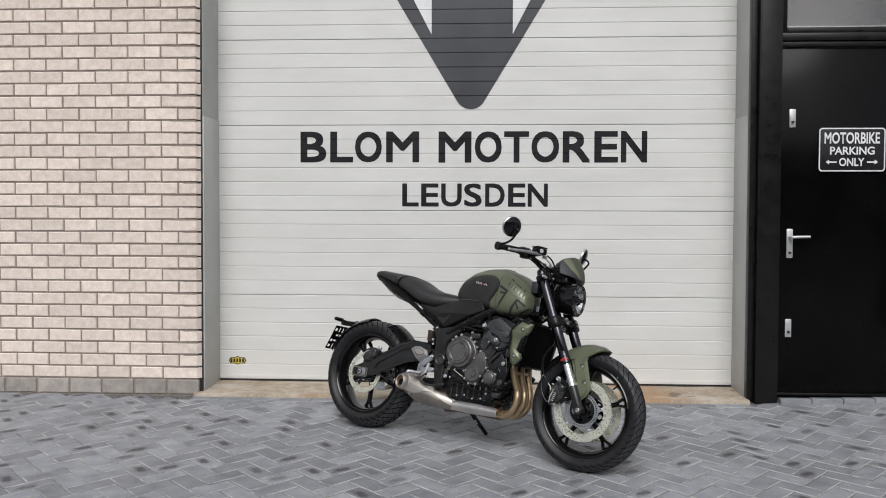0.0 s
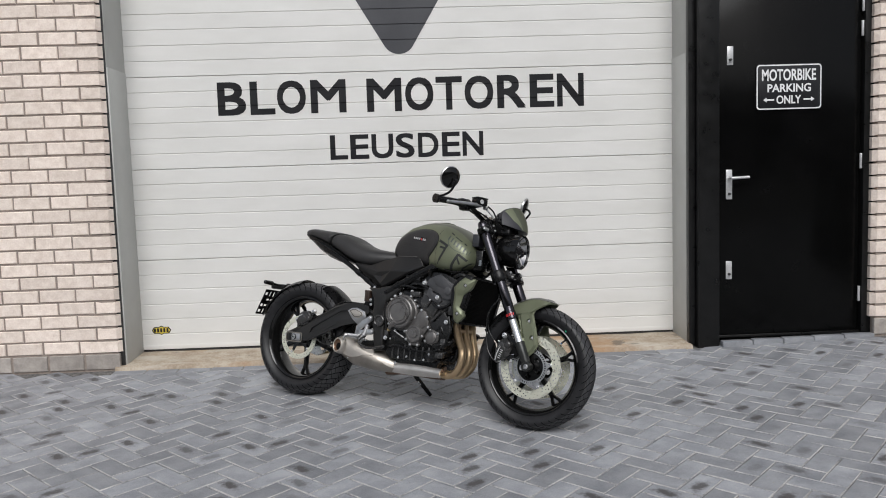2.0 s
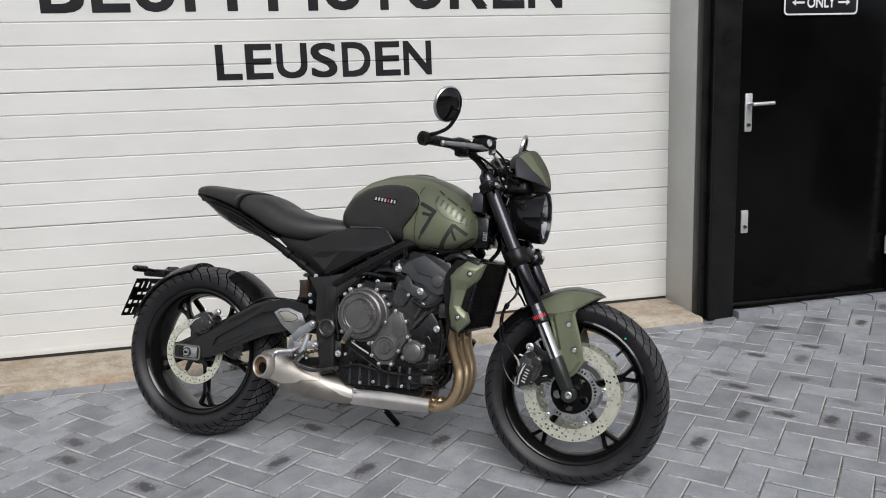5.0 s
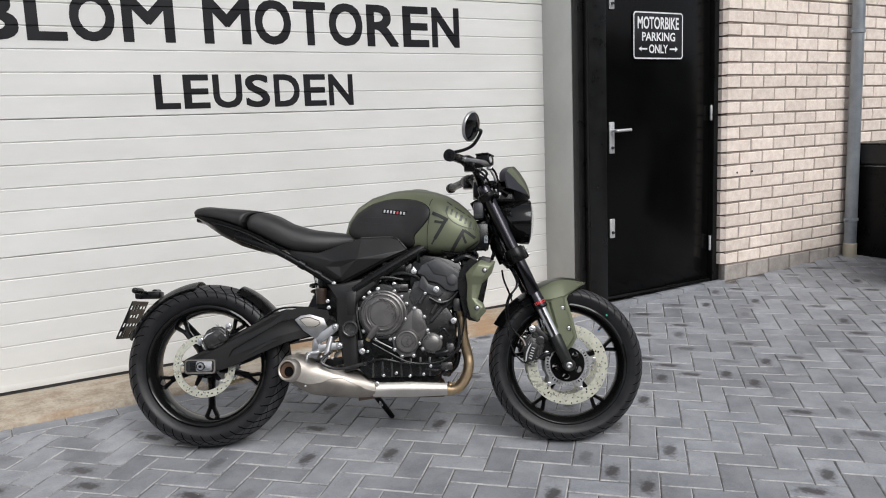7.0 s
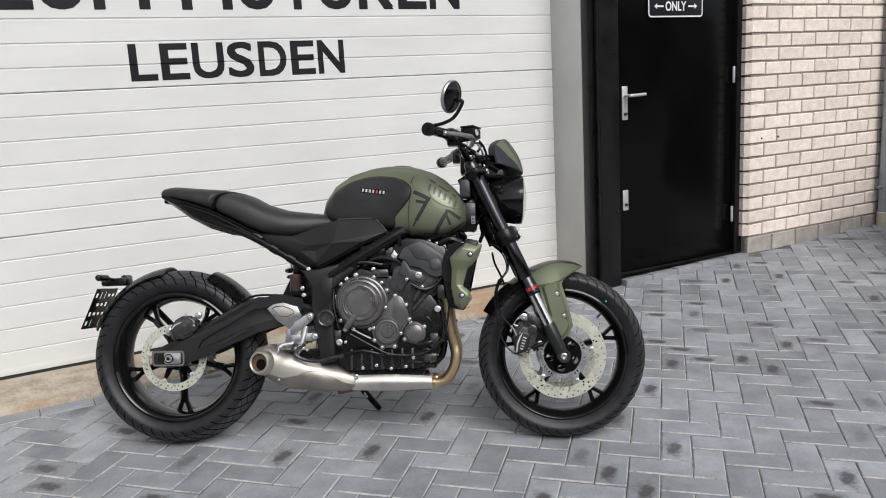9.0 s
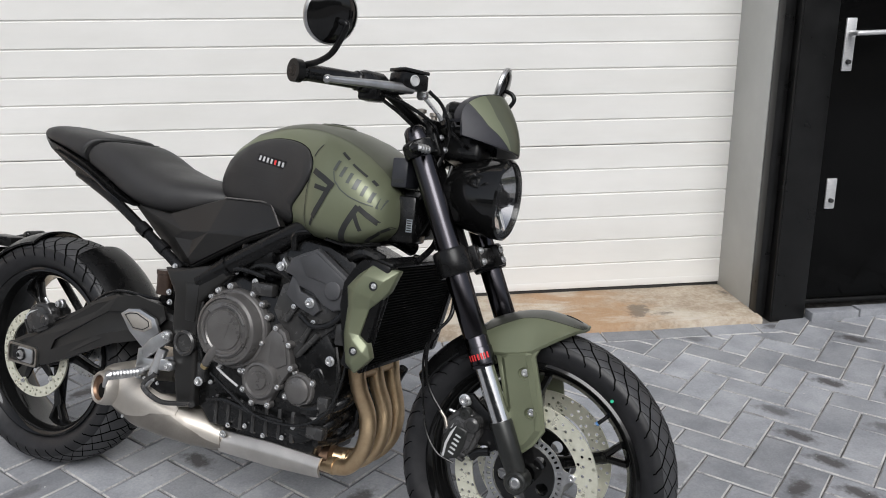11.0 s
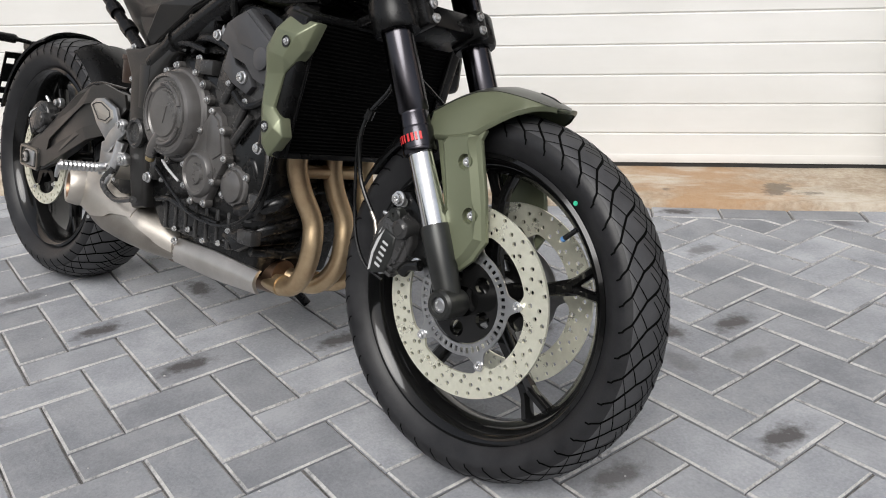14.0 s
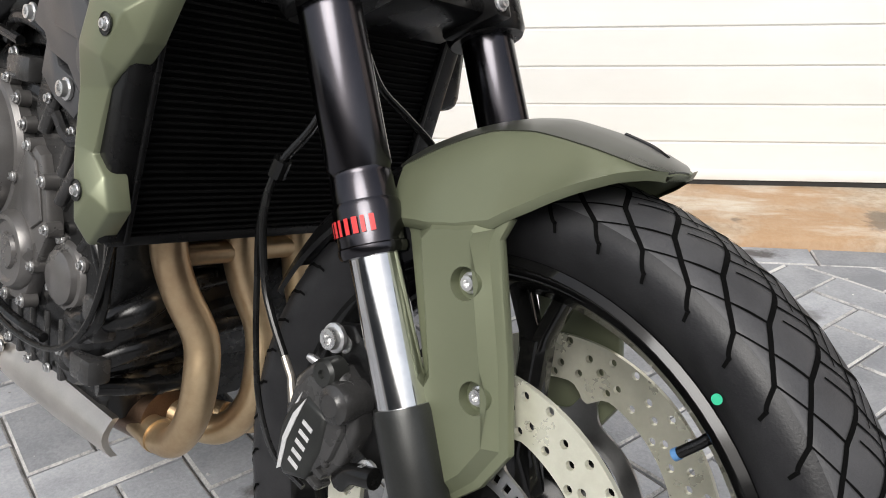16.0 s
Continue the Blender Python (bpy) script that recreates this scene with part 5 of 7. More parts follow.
res = part("brake_reservoir", join(None, block(-0.025, 0.025, -0.033, 0.033, -0.019, 0.0135, 0.005), RESM), M_matt, handlebar, "black brake fluid reservoir")
part("reservoir_lid", join(None, block(-0.0258, 0.0258, -0.0338, 0.0338, 0.0142, 0.0215, 0.0025), RESM), M_hose, res, "dark reservoir lid")
part("sight_glass", join(None, turned([(0, 0), (0.0115, 0), (0.0115, 0.0025), (0.0095, 0.0035), (0.0085, 0.0015), (0, 0.001)], (0.025, -0.006, -0.002), 24, "x"), RESM), M_label, res, "round sight glass")
for q in (-0.027, 0.027):
    bolt(res, RESM @ Vector((0, q, 0.0218)), 0.004, direction=(0, 0, 1))
part("banjo", turned([(0, -0.010), (0.010, -0.010), (0.0105, 0.0), (0.0085, 0.010), (0, 0.011)], (1.122, -0.136, 1.058), 6, "x"), M_bolt, handlebar, "bright hose bolt")
part("line_fitting", tube([(1.124, -0.132, 1.054), (1.134, -0.118, 1.040), (1.142, -0.100, 1.026), (1.146, -0.085, 1.015)], [0.0045, 0.004, 0.0036, 0.005], 12), M_bolt, handlebar, "bright brake line fitting")
for q in (-0.034, 0.034):
    part("clamp_bolt", turned([(0, -0.012), (0.0075, -0.012), (0.0075, 0.006), (0.011, 0.007), (0.011, 0.014), (0.005, 0.016), (0, 0.016)], (1.074, q, 1.026), 18, "z"), M_muffler, handlebar, "bright bar clamp bolt")
for pts in ([(1.125, -0.11, 1.07), (1.15, -0.085, 1.04), (1.16, -0.06, 0.98), (1.13, -0.05, 0.9)], [(1.06, -0.19, 1.05), (1.1, -0.13, 1.03), (1.13, -0.06, 0.99), (1.12, -0.04, 0.9)], [(1.05, 0.19, 1.05), (1.1, 0.13, 1.03), (1.13, 0.05, 0.98), (1.1, 0.03, 0.88)], [(1.05, -0.2, 1.045), (1.09, -0.15, 1.01), (1.1, -0.08, 0.97), (1.06, -0.05, 0.9)],
            [(1.15, -0.06, 0.95), (1.12, -0.075, 0.86), (1.08, -0.07, 0.78)], [(1.16, -0.03, 0.92), (1.14, -0.05, 0.82), (1.1, -0.06, 0.74)]):
    part("cable", tube(pts, 0.0042, 8, 6), M_hose, bike, "black cable")
part("brake_line", tube([(1.165, -0.045, 0.70), (1.21, -0.07, 0.66), (1.222, -0.098, 0.605), (1.191, -0.108, 0.56), (1.179, -0.11, 0.516), (1.186, -0.108, 0.459), (1.201, -0.108, 0.429), (1.224, -0.11, 0.402)], 0.0036, 10, 8), M_hose, bike, "black front brake line")
part("sensor_cable", tube([(1.16, -0.04, 0.70), (1.205, -0.066, 0.655), (1.216, -0.094, 0.60), (1.184, -0.104, 0.555), (1.172, -0.108, 0.51), (1.176, -0.108, 0.45), (1.182, -0.108, 0.40), (1.196, -0.11, 0.35), (1.225, -0.112, 0.312), (1.262, -0.108, 0.296)], 0.0028, 8, 8), M_hose, bike, "black sensor cable")
part("line_fitting", tube([(1.215, -0.109, 0.412), (1.236, -0.111, 0.388), (1.243, -0.112, 0.368)], [0.0034, 0.0036, 0.0044], 10, smooth=False), M_muffler, bike, "bright brake line fitting")
part("line_clip", tube([(1.194, -0.107, 0.566), (1.187, -0.107, 0.551)], 0.008, 10, smooth=False), M_hose, bike, "cable clip")
part("brake_line", tube([(1.168, 0.0, 0.665), (1.174, 0.02, 0.633), (1.184, 0.05, 0.609), (1.197, 0.08, 0.582), (1.21, 0.1, 0.545), (1.212, 0.105, 0.50), (1.225, 0.1, 0.42)], 0.0038, 10, 8), M_hose, bike, "black front brake line")

# -- tank --
TX = (0.548, 0.562, 0.60, 0.66, 0.74, 0.80, 0.85, 0.88, 0.91, 0.96, 1.0, 1.035, 1.06, 1.075, 1.084)
TT = (0.832, 0.876, 0.928, 0.966, 0.989, 0.995, 0.992, 0.988, 0.981, 0.963, 0.938, 0.907, 0.876, 0.848, 0.805)
TB = (0.80, 0.79, 0.78, 0.765, 0.752, 0.742, 0.732, 0.727, 0.724, 0.722, 0.724, 0.734, 0.748, 0.764, 0.785)
TW = (0.03, 0.055, 0.080, 0.099, 0.114, 0.128, 0.149, 0.166, 0.178, 0.185, 0.182, 0.174, 0.160, 0.128, 0.06)


def tank_at(x):
    return [float(np.interp(x, TX, q)) for q in (TT, TB, TW)]


def tank_y(x, z):
    """Half width of the tank at a place along it and a height."""
    zt, zb, w = tank_at(x)
    zm = zb + (zt - zb) * 0.42
    t_, e = ((z - zm) / (zt - zm), 2.6) if z > zm else ((zm - z) / (zm - zb), 4.0)
    return w * max(0.0, 1 - min(1.0, abs(t_)) ** e) ** (1 / e)


secs = []
for i in range(41):
    x = 0.548 + (1.08 - 0.548) * (1 - math.cos(math.pi * i / 40)) / 2
    zt, zb, w = tank_at(x)
    zm = zb + (zt - zb) * 0.42
    ring = []
    for q in range(44):
        a = 2 * math.pi * q / 44
        ca, sa = math.cos(a), math.sin(a)
        e = 2 / 2.6 if sa > 0 else 2 / 4.0
        yy = w * math.copysign(abs(ca) ** e, ca)
        zz = math.copysign(abs(sa) ** e, sa)
        ring.append((x, yy, zm + zz * ((zt - zm) if sa > 0 else (zm - zb))))
    secs.append(ring)
tank = part("fuel_tank", loft(secs), M_green, bike, "matt olive fuel tank with dark decals", smooth=60)
crest = [[(x, y, z + 0.0008) for x, y, z in ring[7:16]] for ring in secs[1:39]]
part("tank_crest", loft(crest, closed=False, cap=False), M_olivedark, tank, "dark grey-olive crest of the tank", smooth=60)


def on_tank(x, z, s, lift):
    return Vector((x, s * (tank_y(x, z) + lift), z))


def tank_strip(name, pts, width, s, material, parent, label="", lift=0.0012):
    """A narrow decal that follows the tank's side."""
    left, right = [], []
    fine = []
    for (x0, z0), (x1, z1) in zip(pts, pts[1:]):
        fine += [(x0 + (x1 - x0) * q / 6, z0 + (z1 - z0) * q / 6) for q in range(6)]
    fine.append(pts[-1])
    for i, (x, z) in enumerate(fine):
        a_, c_ = fine[max(i - 1, 0)], fine[min(i + 1, len(fine) - 1)]
        d = Vector((c_[0] - a_[0], c_[1] - a_[1])).normalized()
        nx, nz = -d.y * width / 2, d.x * width / 2
        left.append(on_tank(x + nx, z + nz, s, lift))
        right.append(on_tank(x - nx, z - nz, s, lift))
    mids = [(a_ + c_) / 2 + Vector((0, s * 0.0003, 0)) for a_, c_ in zip(left, right)]
    return part(name, loft([[a_, m_, c_] for a_, m_, c_ in zip(left, mids, right)], closed=False, cap=False), material, parent, label, smooth=60)


PAD = [(0.566, 0.842), (0.578, 0.870), (0.602, 0.896), (0.640, 0.922), (0.690, 0.940), (0.747, 0.948), (0.805, 0.944), (0.850, 0.931), (0.878, 0.911), (0.889, 0.888), (0.882, 0.862), (0.862, 0.836), (0.838, 0.812), (0.826, 0.796), (0.826, 0.772), (0.806, 0.756), (0.760, 0.762), (0.700, 0.774), (0.640, 0.786), (0.590, 0.800), (0.570, 0.818)]


def tank_cushion(name, outline, centre, s, lift, material, parent, label=""):
    """A soft pad on the tank's side, swelling from its rounded outline."""
    closed_ = spline([(x, 0, z) for x, z in outline + outline[:2]], 5)[:len(outline) * 5]
    rings = []
    for share, up in ((1.0, -0.001), (0.992, lift * 0.6), (0.975, lift), (0.8, lift), (0.55, lift), (0.3, lift), (0.08, lift)):
        rings.append([on_tank(centre[0] + (q.x - centre[0]) * share, centre[1] + (q.z - centre[1]) * share, s, up) for q in closed_])
    return part(name, loft(rings), material, parent, label, smooth=60)


for s in (-1, 1):
    # near-black sheet under the pad paints the shade in the gap round it
    tank_cushion("knee_pad_gap", [(0.73 + (x - 0.73) * 1.012, 0.855 + (z - 0.855) * 1.02) for x, z in PAD], (0.73, 0.855), s, 0.0012, M_fin, tank, "near-black rim for the shade round the knee pad")
    pad = tank_cushion("knee_pad", PAD, (0.73, 0.855), s, 0.006, M_vinyl, tank, "black moulded knee pad")
    # flat dark strips stand for the shade in the pad's creases
    for x0, z0, x1, z1 in ((0.618, 0.881, 0.800, 0.866), (0.600, 0.861, 0.765, 0.842)):
        tank_strip("pad_groove", [(x0, z0), ((x0 + x1) / 2, (z0 + z1) / 2 + 0.001), (x1, z1)], 0.0022, s, M_decal, tank, lift=0.0062)
    # two angular stripe groups, dashes along the crest and the front edge line
    for pts, wd in (([(0.898, 0.882), (0.927, 0.868), (0.957, 0.851)], 0.013), ([(0.952, 0.858), (0.925, 0.812), (0.905, 0.781)], 0.0125), ([(0.906, 0.783), (0.893, 0.762)], 0.006), ([(0.906, 0.849), (0.938, 0.842)], 0.010),
                    ([(1.018, 0.814), (0.992, 0.772), (0.968, 0.732)], 0.013), ([(1.018, 0.812), (1.040, 0.796), (1.060, 0.781)], 0.011), ([(1.011, 0.797), (1.024, 0.762)], 0.009),
                    ([(0.900, 0.940), (0.892, 0.926), (0.888, 0.912)], 0.003), ([(0.955, 0.926), (0.975, 0.911)], 0.0045), ([(0.986, 0.902), (1.022, 0.878)], 0.004), ([(1.034, 0.871), (1.045, 0.861)], 0.0045), ([(1.075, 0.775), (1.052, 0.757), (1.022, 0.738)], 0.0045)):
        tank_strip("decal", pts, wd, s, M_decal, tank, "dark angular decal")
    tank_strip("tank_seam", [(0.888, 0.875), (0.879, 0.83), (0.876, 0.78), (0.876, 0.738)], 0.0022, s, M_decal, tank)
    # maker's word as plain bars on an arc
    for q in range(7):
        x, z = 0.955 + q * 0.0175, 0.896 - q * 0.0122
        tank_strip("badge_bar", [(x + 0.003, z + 0.011), (x - 0.003, z - 0.011)], 0.0105 if q in (3, 6) else 0.0078, s, M_badge, tank, "grey badge bars")
    tank_strip("badge_arc", [(0.951, 0.884), (0.958, 0.864), (0.974, 0.846), (0.995, 0.833), (1.022, 0.823), (1.048, 0.817)], 0.0025, s, M_badge, tank)
    # model name as plain bars, one of them red
    tank_strip("model_plate", [(0.703, 0.9015), (0.797, 0.886)], 0.019, s, M_hose, tank, "dark model plate", lift=0.0066)
    for q in range(7):
        x, z = 0.711 + q * 0.0128, 0.9002 - q * 0.0021
        tank_strip("model_bar", [(x + 0.001, z + 0.0055), (x - 0.001, z - 0.0055)], 0.0066, s, M_red if q == 4 else M_label, tank, "red bar" if q == 4 else "light bar", lift=0.0076)
part("filler_cap", join(None, lathe([(0, 0.012), (0.036, 0.011), (0.044, 0.007), (0.048, 0.0), (0.048, -0.02)], 40), pose(0.845, 0, 0.984, 0, 3, 0)), M_olivedark, tank, "dark olive filler cover")
part("filler_lock", join(None, lathe([(0, 0.014), (0.018, 0.0135), (0.02, 0.011)], 24), pose(0.845, 0, 0.984, 0, 3, 0)), M_matt, tank, "black filler lock")

# -- seat and tail --
SX = (-0.062, -0.045, 0.0, 0.08, 0.17, 0.22, 0.28, 0.34, 0.42, 0.50, 0.56, 0.60, 0.615)
ST = (0.925, 0.940, 0.946, 0.936, 0.928, 0.920, 0.902, 0.868, 0.842, 0.832, 0.824, 0.812, 0.80)
SB = (0.915, 0.905, 0.893, 0.872, 0.838, 0.812, 0.778, 0.752, 0.740, 0.748, 0.765, 0.785, 0.795)
SW = (0.05, 0.078, 0.098, 0.116, 0.126, 0.130, 0.134, 0.136, 0.132, 0.112, 0.088, 0.065, 0.04)


def seat_ring(x, grow=0.0):
    """A section of the seat that bends forward over the crown, as the seam between the two seats does."""
    out = []
    for f, h in ((-0.92, 0.0), (-1.0, 0.35), (-0.95, 0.66), (-0.80, 0.89), (-0.46, 0.99), (0, 1.02), (0.46, 0.99), (0.80, 0.89), (0.95, 0.66), (1.0, 0.35), (0.92, 0.0), (0, 0.0)):
        bend = 0.10 * max(0.0, 1 - abs(x - 0.17) / 0.2) * (1 - f * f) * min(1.0, h * 1.5)
        zt, zb, w = [float(np.interp(x + bend, SX, q)) for q in (ST, SB, SW)]
        out.append((x + bend, (w + grow) * f, zb + (zt - zb) * h + (grow if h > 0.6 else 0)))
    return out


def seat_piece(name, x0, x1, n, label, material):
    b = loft([seat_ring(x0 + (x1 - x0) * i / n) for i in range(n + 1)])
    ob = part(name, b, material, bike, label, smooth=60)
    md = ob.modifiers.new("round", "SUBSURF")
    md.levels = md.render_levels = 1
    return ob


seat = seat_piece("seat", 0.1605, 0.615, 22, "black vinyl rider's seat", M_vinyl)
pill = seat_piece("passenger_seat", -0.062, 0.1585, 14, "black vinyl passenger seat", M_vinyl)
part("seat_seam", tube([seat_ring(0.1595, -0.0035)[q] for q in range(1, 10)], 0.0026, 6, 4), M_decal, seat, "stitched seam between the seats")
# tail cowl below the seat
TLX = (-0.05, 0.0, 0.06, 0.14, 0.22, 0.29, 0.34)
secs = []
for x in TLX:
    zb_s = float(np.interp(x, SX, SB))
    zl = float(np.interp(x, TLX, (0.900, 0.866, 0.824, 0.782, 0.757, 0.752, 0.752)))
    w = float(np.interp(x, SX, SW)) * 0.93
    secs.append([(x, -w, zb_s + 0.004), (x, -w * 0.97, zb_s - (zb_s - zl) * 0.5), (x, -w * 0.62, zl), (x, w * 0.62, zl), (x, w * 0.97, zb_s - (zb_s - zl) * 0.5), (x, w, zb_s + 0.004)])
part("tail_cowl", loft(secs), M_matt, bike, "dark tail cowl under the seat", smooth=50)
for s in (-1, 1):
    part("tail_trim", tube([(x, s * (float(np.interp(x, SX, SW)) * 0.93 + 0.002), float(np.interp(x, SX, SB)) - 0.012) for x in (0.03, 0.10, 0.18, 0.25, 0.30)], 0.004, 8, 5), M_gloss, bike, "black trim along the tail")
part("tail_light", block(-0.052, -0.03, -0.04, 0.04, 0.884, 0.904, 0.006), M_gloss, bike, "smoked tail light")

# -- side panels and frame --
def side_panel(s):
    """The angular panel under the seat, with a wedge-shaped recess in its face."""
    rim = [(0.316, 0.092, 0.760), (0.448, 0.105, 0.744), (0.619, 0.106, 0.798), (0.754, 0.114, 0.798), (0.797, 0.135, 0.747), (0.714, 0.141, 0.714), (0.540, 0.122, 0.627), (0.500, 0.110, 0.630), (0.414, 0.100, 0.682)]
    peak, brow, w1, w3, w4 = (0.604, 0.147, 0.714), (0.510, 0.126, 0.708), (0.478, 0.117, 0.689), (0.536, 0.119, 0.688), (0.541, 0.136, 0.646)
    b = bmesh.new()
    r_ = [b.verts.new((x, s * y, z)) for x, y, z in rim]
    k_ = [b.verts.new((x, s * (y - 0.025), z)) for x, y, z in rim]
    P, Q, W1, W3, W4 = [b.verts.new((x, s * y, z)) for x, y, z in (peak, brow, w1, w3, w4)]
    A, B, C, D, E, F, G, H, I = r_
    for f in ((A, B, Q), (B, C, P, Q), (C, D, E, P), (E, F, P), (P, F, G, W4), (W4, G, H), (H, I, W1), (I, A, Q, W1), (W1, Q, P, W3), (W3, P, W4), (W1, W3, W4), (H, W1, W4)):
        b.faces.new(f)
    for i in range(9):
        b.faces.new((r_[i], r_[(i + 1) % 9], k_[(i + 1) % 9], k_[i]))
    b.faces.new(k_)
    bmesh.ops.recalc_face_normals(b, faces=b.faces[:])
    soften(b, 0.0022, 2)
    return b


for s in (-1, 1):
    panel = part("side_panel", side_panel(s), M_panelblk, bike, "matt black side panel with a sculpted wedge", smooth=14)
    part("panel_line", tube([(0.618, s * 0.1085, 0.7985), (0.70, s * 0.1125, 0.7990), (0.752, s * 0.1165, 0.7985), (0.775, s * 0.127, 0.775), (0.797, s * 0.1375, 0.748)], 0.0022, 6, 1, smooth=False), M_cover, panel, "light edge line")
    # solid near-black tube paints the shade between panel and frame tube
    part("panel_gap", tube([(0.796, s * 0.130, 0.740), (0.714, s * 0.136, 0.708), (0.62, s * 0.130, 0.660), (0.540, s * 0.118, 0.620)], 0.006, 8, 1, smooth=False), M_fin, panel, "near-black tube for the shade under the panel")
    beam = part("frame_beam", tube([(0.93, s * 0.105, 0.792), (0.835, s * 0.122, 0.738), (0.75, s * 0.132, 0.689), (0.66, s * 0.137, 0.636), (0.59, s * 0.135, 0.594)], [0.022, 0.0235, 0.0235, 0.0245, 0.026], 20, 4), M_matt, bike, "black steel frame tube")
    part("frame_tube", tube([(0.90, s * 0.10, 0.755), (1.0, s * 0.075, 0.775), (1.09, s * 0.035, 0.80)], 0.017, 14), M_matt, beam)
    part("frame_sleeve", tube([(0.672, s * 0.1385, 0.642), (0.664, s * 0.139, 0.637)], 0.0275, 20, smooth=False), M_matt, beam, "welded sleeve")
    part("subframe_tube", tube([(0.52, s * 0.13, 0.615), (0.40, s * 0.125, 0.690), (0.28, s * 0.115, 0.757), (0.12, s * 0.09, 0.82)], 0.0125, 12, 6), M_matt, bike, "black subframe tube")
    for x, z in ((0.452, 0.660), (0.39, 0.698)):
        part("tube_joint", tube([(x + 0.012, s * 0.1265, z - 0.0075), (x - 0.012, s * 0.1265, z + 0.0075)], 0.0165, 12, smooth=False), M_matt, bike)
    bolt(bike, (0.515, s * 0.146, 0.622), 0.008, direction=(0, s, 0))
    pv = prism([(0.490, 0.618), (0.553, 0.622), (0.652, 0.645), (0.688, 0.622), (0.645, 0.585), (0.604, 0.548), (0.602, 0.473), (0.606, 0.346), (0.606, 0.295), (0.556, 0.285), (0.545, 0.339), (0.530, 0.426), (0.524, 0.486), (0.524, 0.559)], 0.036, SIDE(-0.122 if s < 0 else 0.158), 0.011, segments=3)
    prism([(0.562, 0.590), (0.602, 0.590), (0.596, 0.50), (0.566, 0.50)], 0.006, SIDE(-0.154 if s < 0 else 0.160), 0.004, pv)
    pivot = part("pivot_plate", pv, M_panelblk, bike, "black swingarm pivot plate")
    part("pivot_cap", turned([(0, -0.004), (0.02, -0.004), (0.021, 0.002), (0.029, 0.002), (0.031, 0.006), (0.031, 0.016), (0.026, 0.02), (0.022, 0.018), (0.02, 0.013), (0, 0.012)] if s < 0 else [(0, -0.02), (0.026, -0.02), (0.031, -0.016), (0.031, 0), (0, 0)], (0.578, s * 0.154, 0.448), 32), M_case, pivot, "round pivot cap")

# -- swingarm --
def drawn_in(b, s):
    """Bends a flat side piece towards the wheel at its rear end."""
    for v in b.verts:
        v.co.y -= s * 0.088 * max(0.0, 0.27 - v.co.x)
    return b


for s in (-1, 1):
    arm = []
    for x, zt, zb, y0, y1 in ((-0.062, 0.346, 0.284, 0.092, 0.116), (0.0, 0.374, 0.280, 0.092, 0.120), (0.04, 0.387, 0.290, 0.093, 0.124), (0.12, 0.428, 0.316, 0.098, 0.132), (0.20, 0.470, 0.352, 0.102, 0.141), (0.27, 0.508, 0.388, 0.106, 0.147),
                              (0.33, 0.528, 0.415, 0.104, 0.146), (0.42, 0.522, 0.425, 0.098, 0.142), (0.50, 0.498, 0.420, 0.088, 0.134), (0.575, 0.478, 0.418, 0.08, 0.12)):
        c_ = (zt + zb) / 2
        arm.append([(x, s * y0, zt - 0.006), (x, s * (y0 + 0.008), zt), (x, s * (y1 - 0.009), zt), (x, s * y1, zt - 0.012), (x, s * (y1 - 0.005), c_ + 0.008), (x, s * (y1 - 0.005), c_ - 0.012), (x, s * y1, zb + 0.012), (x, s * (y1 - 0.009), zb), (x, s * (y0 + 0.008), zb), (x, s * y0, zb + 0.006)])
    sa = part("swingarm", loft(arm), M_panelblk, bike, "black swingarm", smooth=40)
    part("swingarm_face", drawn_in(perforated([[(-0.010, 0.343), (0.031, 0.366), (0.343, 0.524), (0.402, 0.536), (0.490, 0.520), (0.500, 0.490), (0.429, 0.428), (0.33, 0.403), (0.095, 0.307), (0.0, 0.291)], [(0.105, 0.348), (0.12, 0.378), (0.22, 0.432), (0.31, 0.482), (0.40, 0.498), (0.425, 0.478), (0.39, 0.448), (0.31, 0.428)]], 0.006, SIDE(-0.142 if s < 0 else 0.148)), s), M_panelblk, sa, "flat outer face of the swingarm", smooth=None)
    part("adjuster", drawn_in(prism(rounded(-0.070, 0.060, 0.286, 0.346, 0.014), 0.008, SIDE(-0.142 if s < 0 else 0.152), 0.003), s), M_castgrey, sa, "dark axle plate")
    part("adjuster_frame", drawn_in(perforated([rounded(-0.066, 0.056, 0.289, 0.343, 0.012), rounded(-0.060, 0.050, 0.2945, 0.3375, 0.009)], 0.003, SIDE(-0.1505 if s < 0 else 0.1535)), s), M_muffler, sa, "bright edge of the axle plate", smooth=None)
    part("axle_block", drawn_in(prism(rounded(-0.020, 0.044, 0.297, 0.337, 0.008), 0.008, SIDE(-0.149 if s < 0 else 0.159), 0.002), s), M_silver, sa, "silver axle block")
    part("adjuster_slot", drawn_in(prism(rounded(-0.044, -0.025, 0.302, 0.332, 0.004), 0.003, SIDE(-0.150 if s < 0 else 0.153), 0), s), M_hose, sa, "dark slot", smooth=None)
    part("axle_ring", turned([(0.0135, -0.004), (0.0165, -0.004), (0.0165, 0.004), (0.0135, 0.004)], (0.0, s * 0.1345, 0.317), 24), M_hose, sa, "dark ring round the axle nut")
    part("axle_nut", turned([(0, -0.010), (0.008, -0.011), (0.0125, -0.009), (0.0125, 0.006), (0, 0.006)] if s < 0 else [(0, -0.006), (0.0125, -0.006), (0.0125, 0.010), (0, 0.010)], (0.0, s * 0.134, 0.317), 6 if s > 0 else 18), M_bolt, sa, "axle nut")
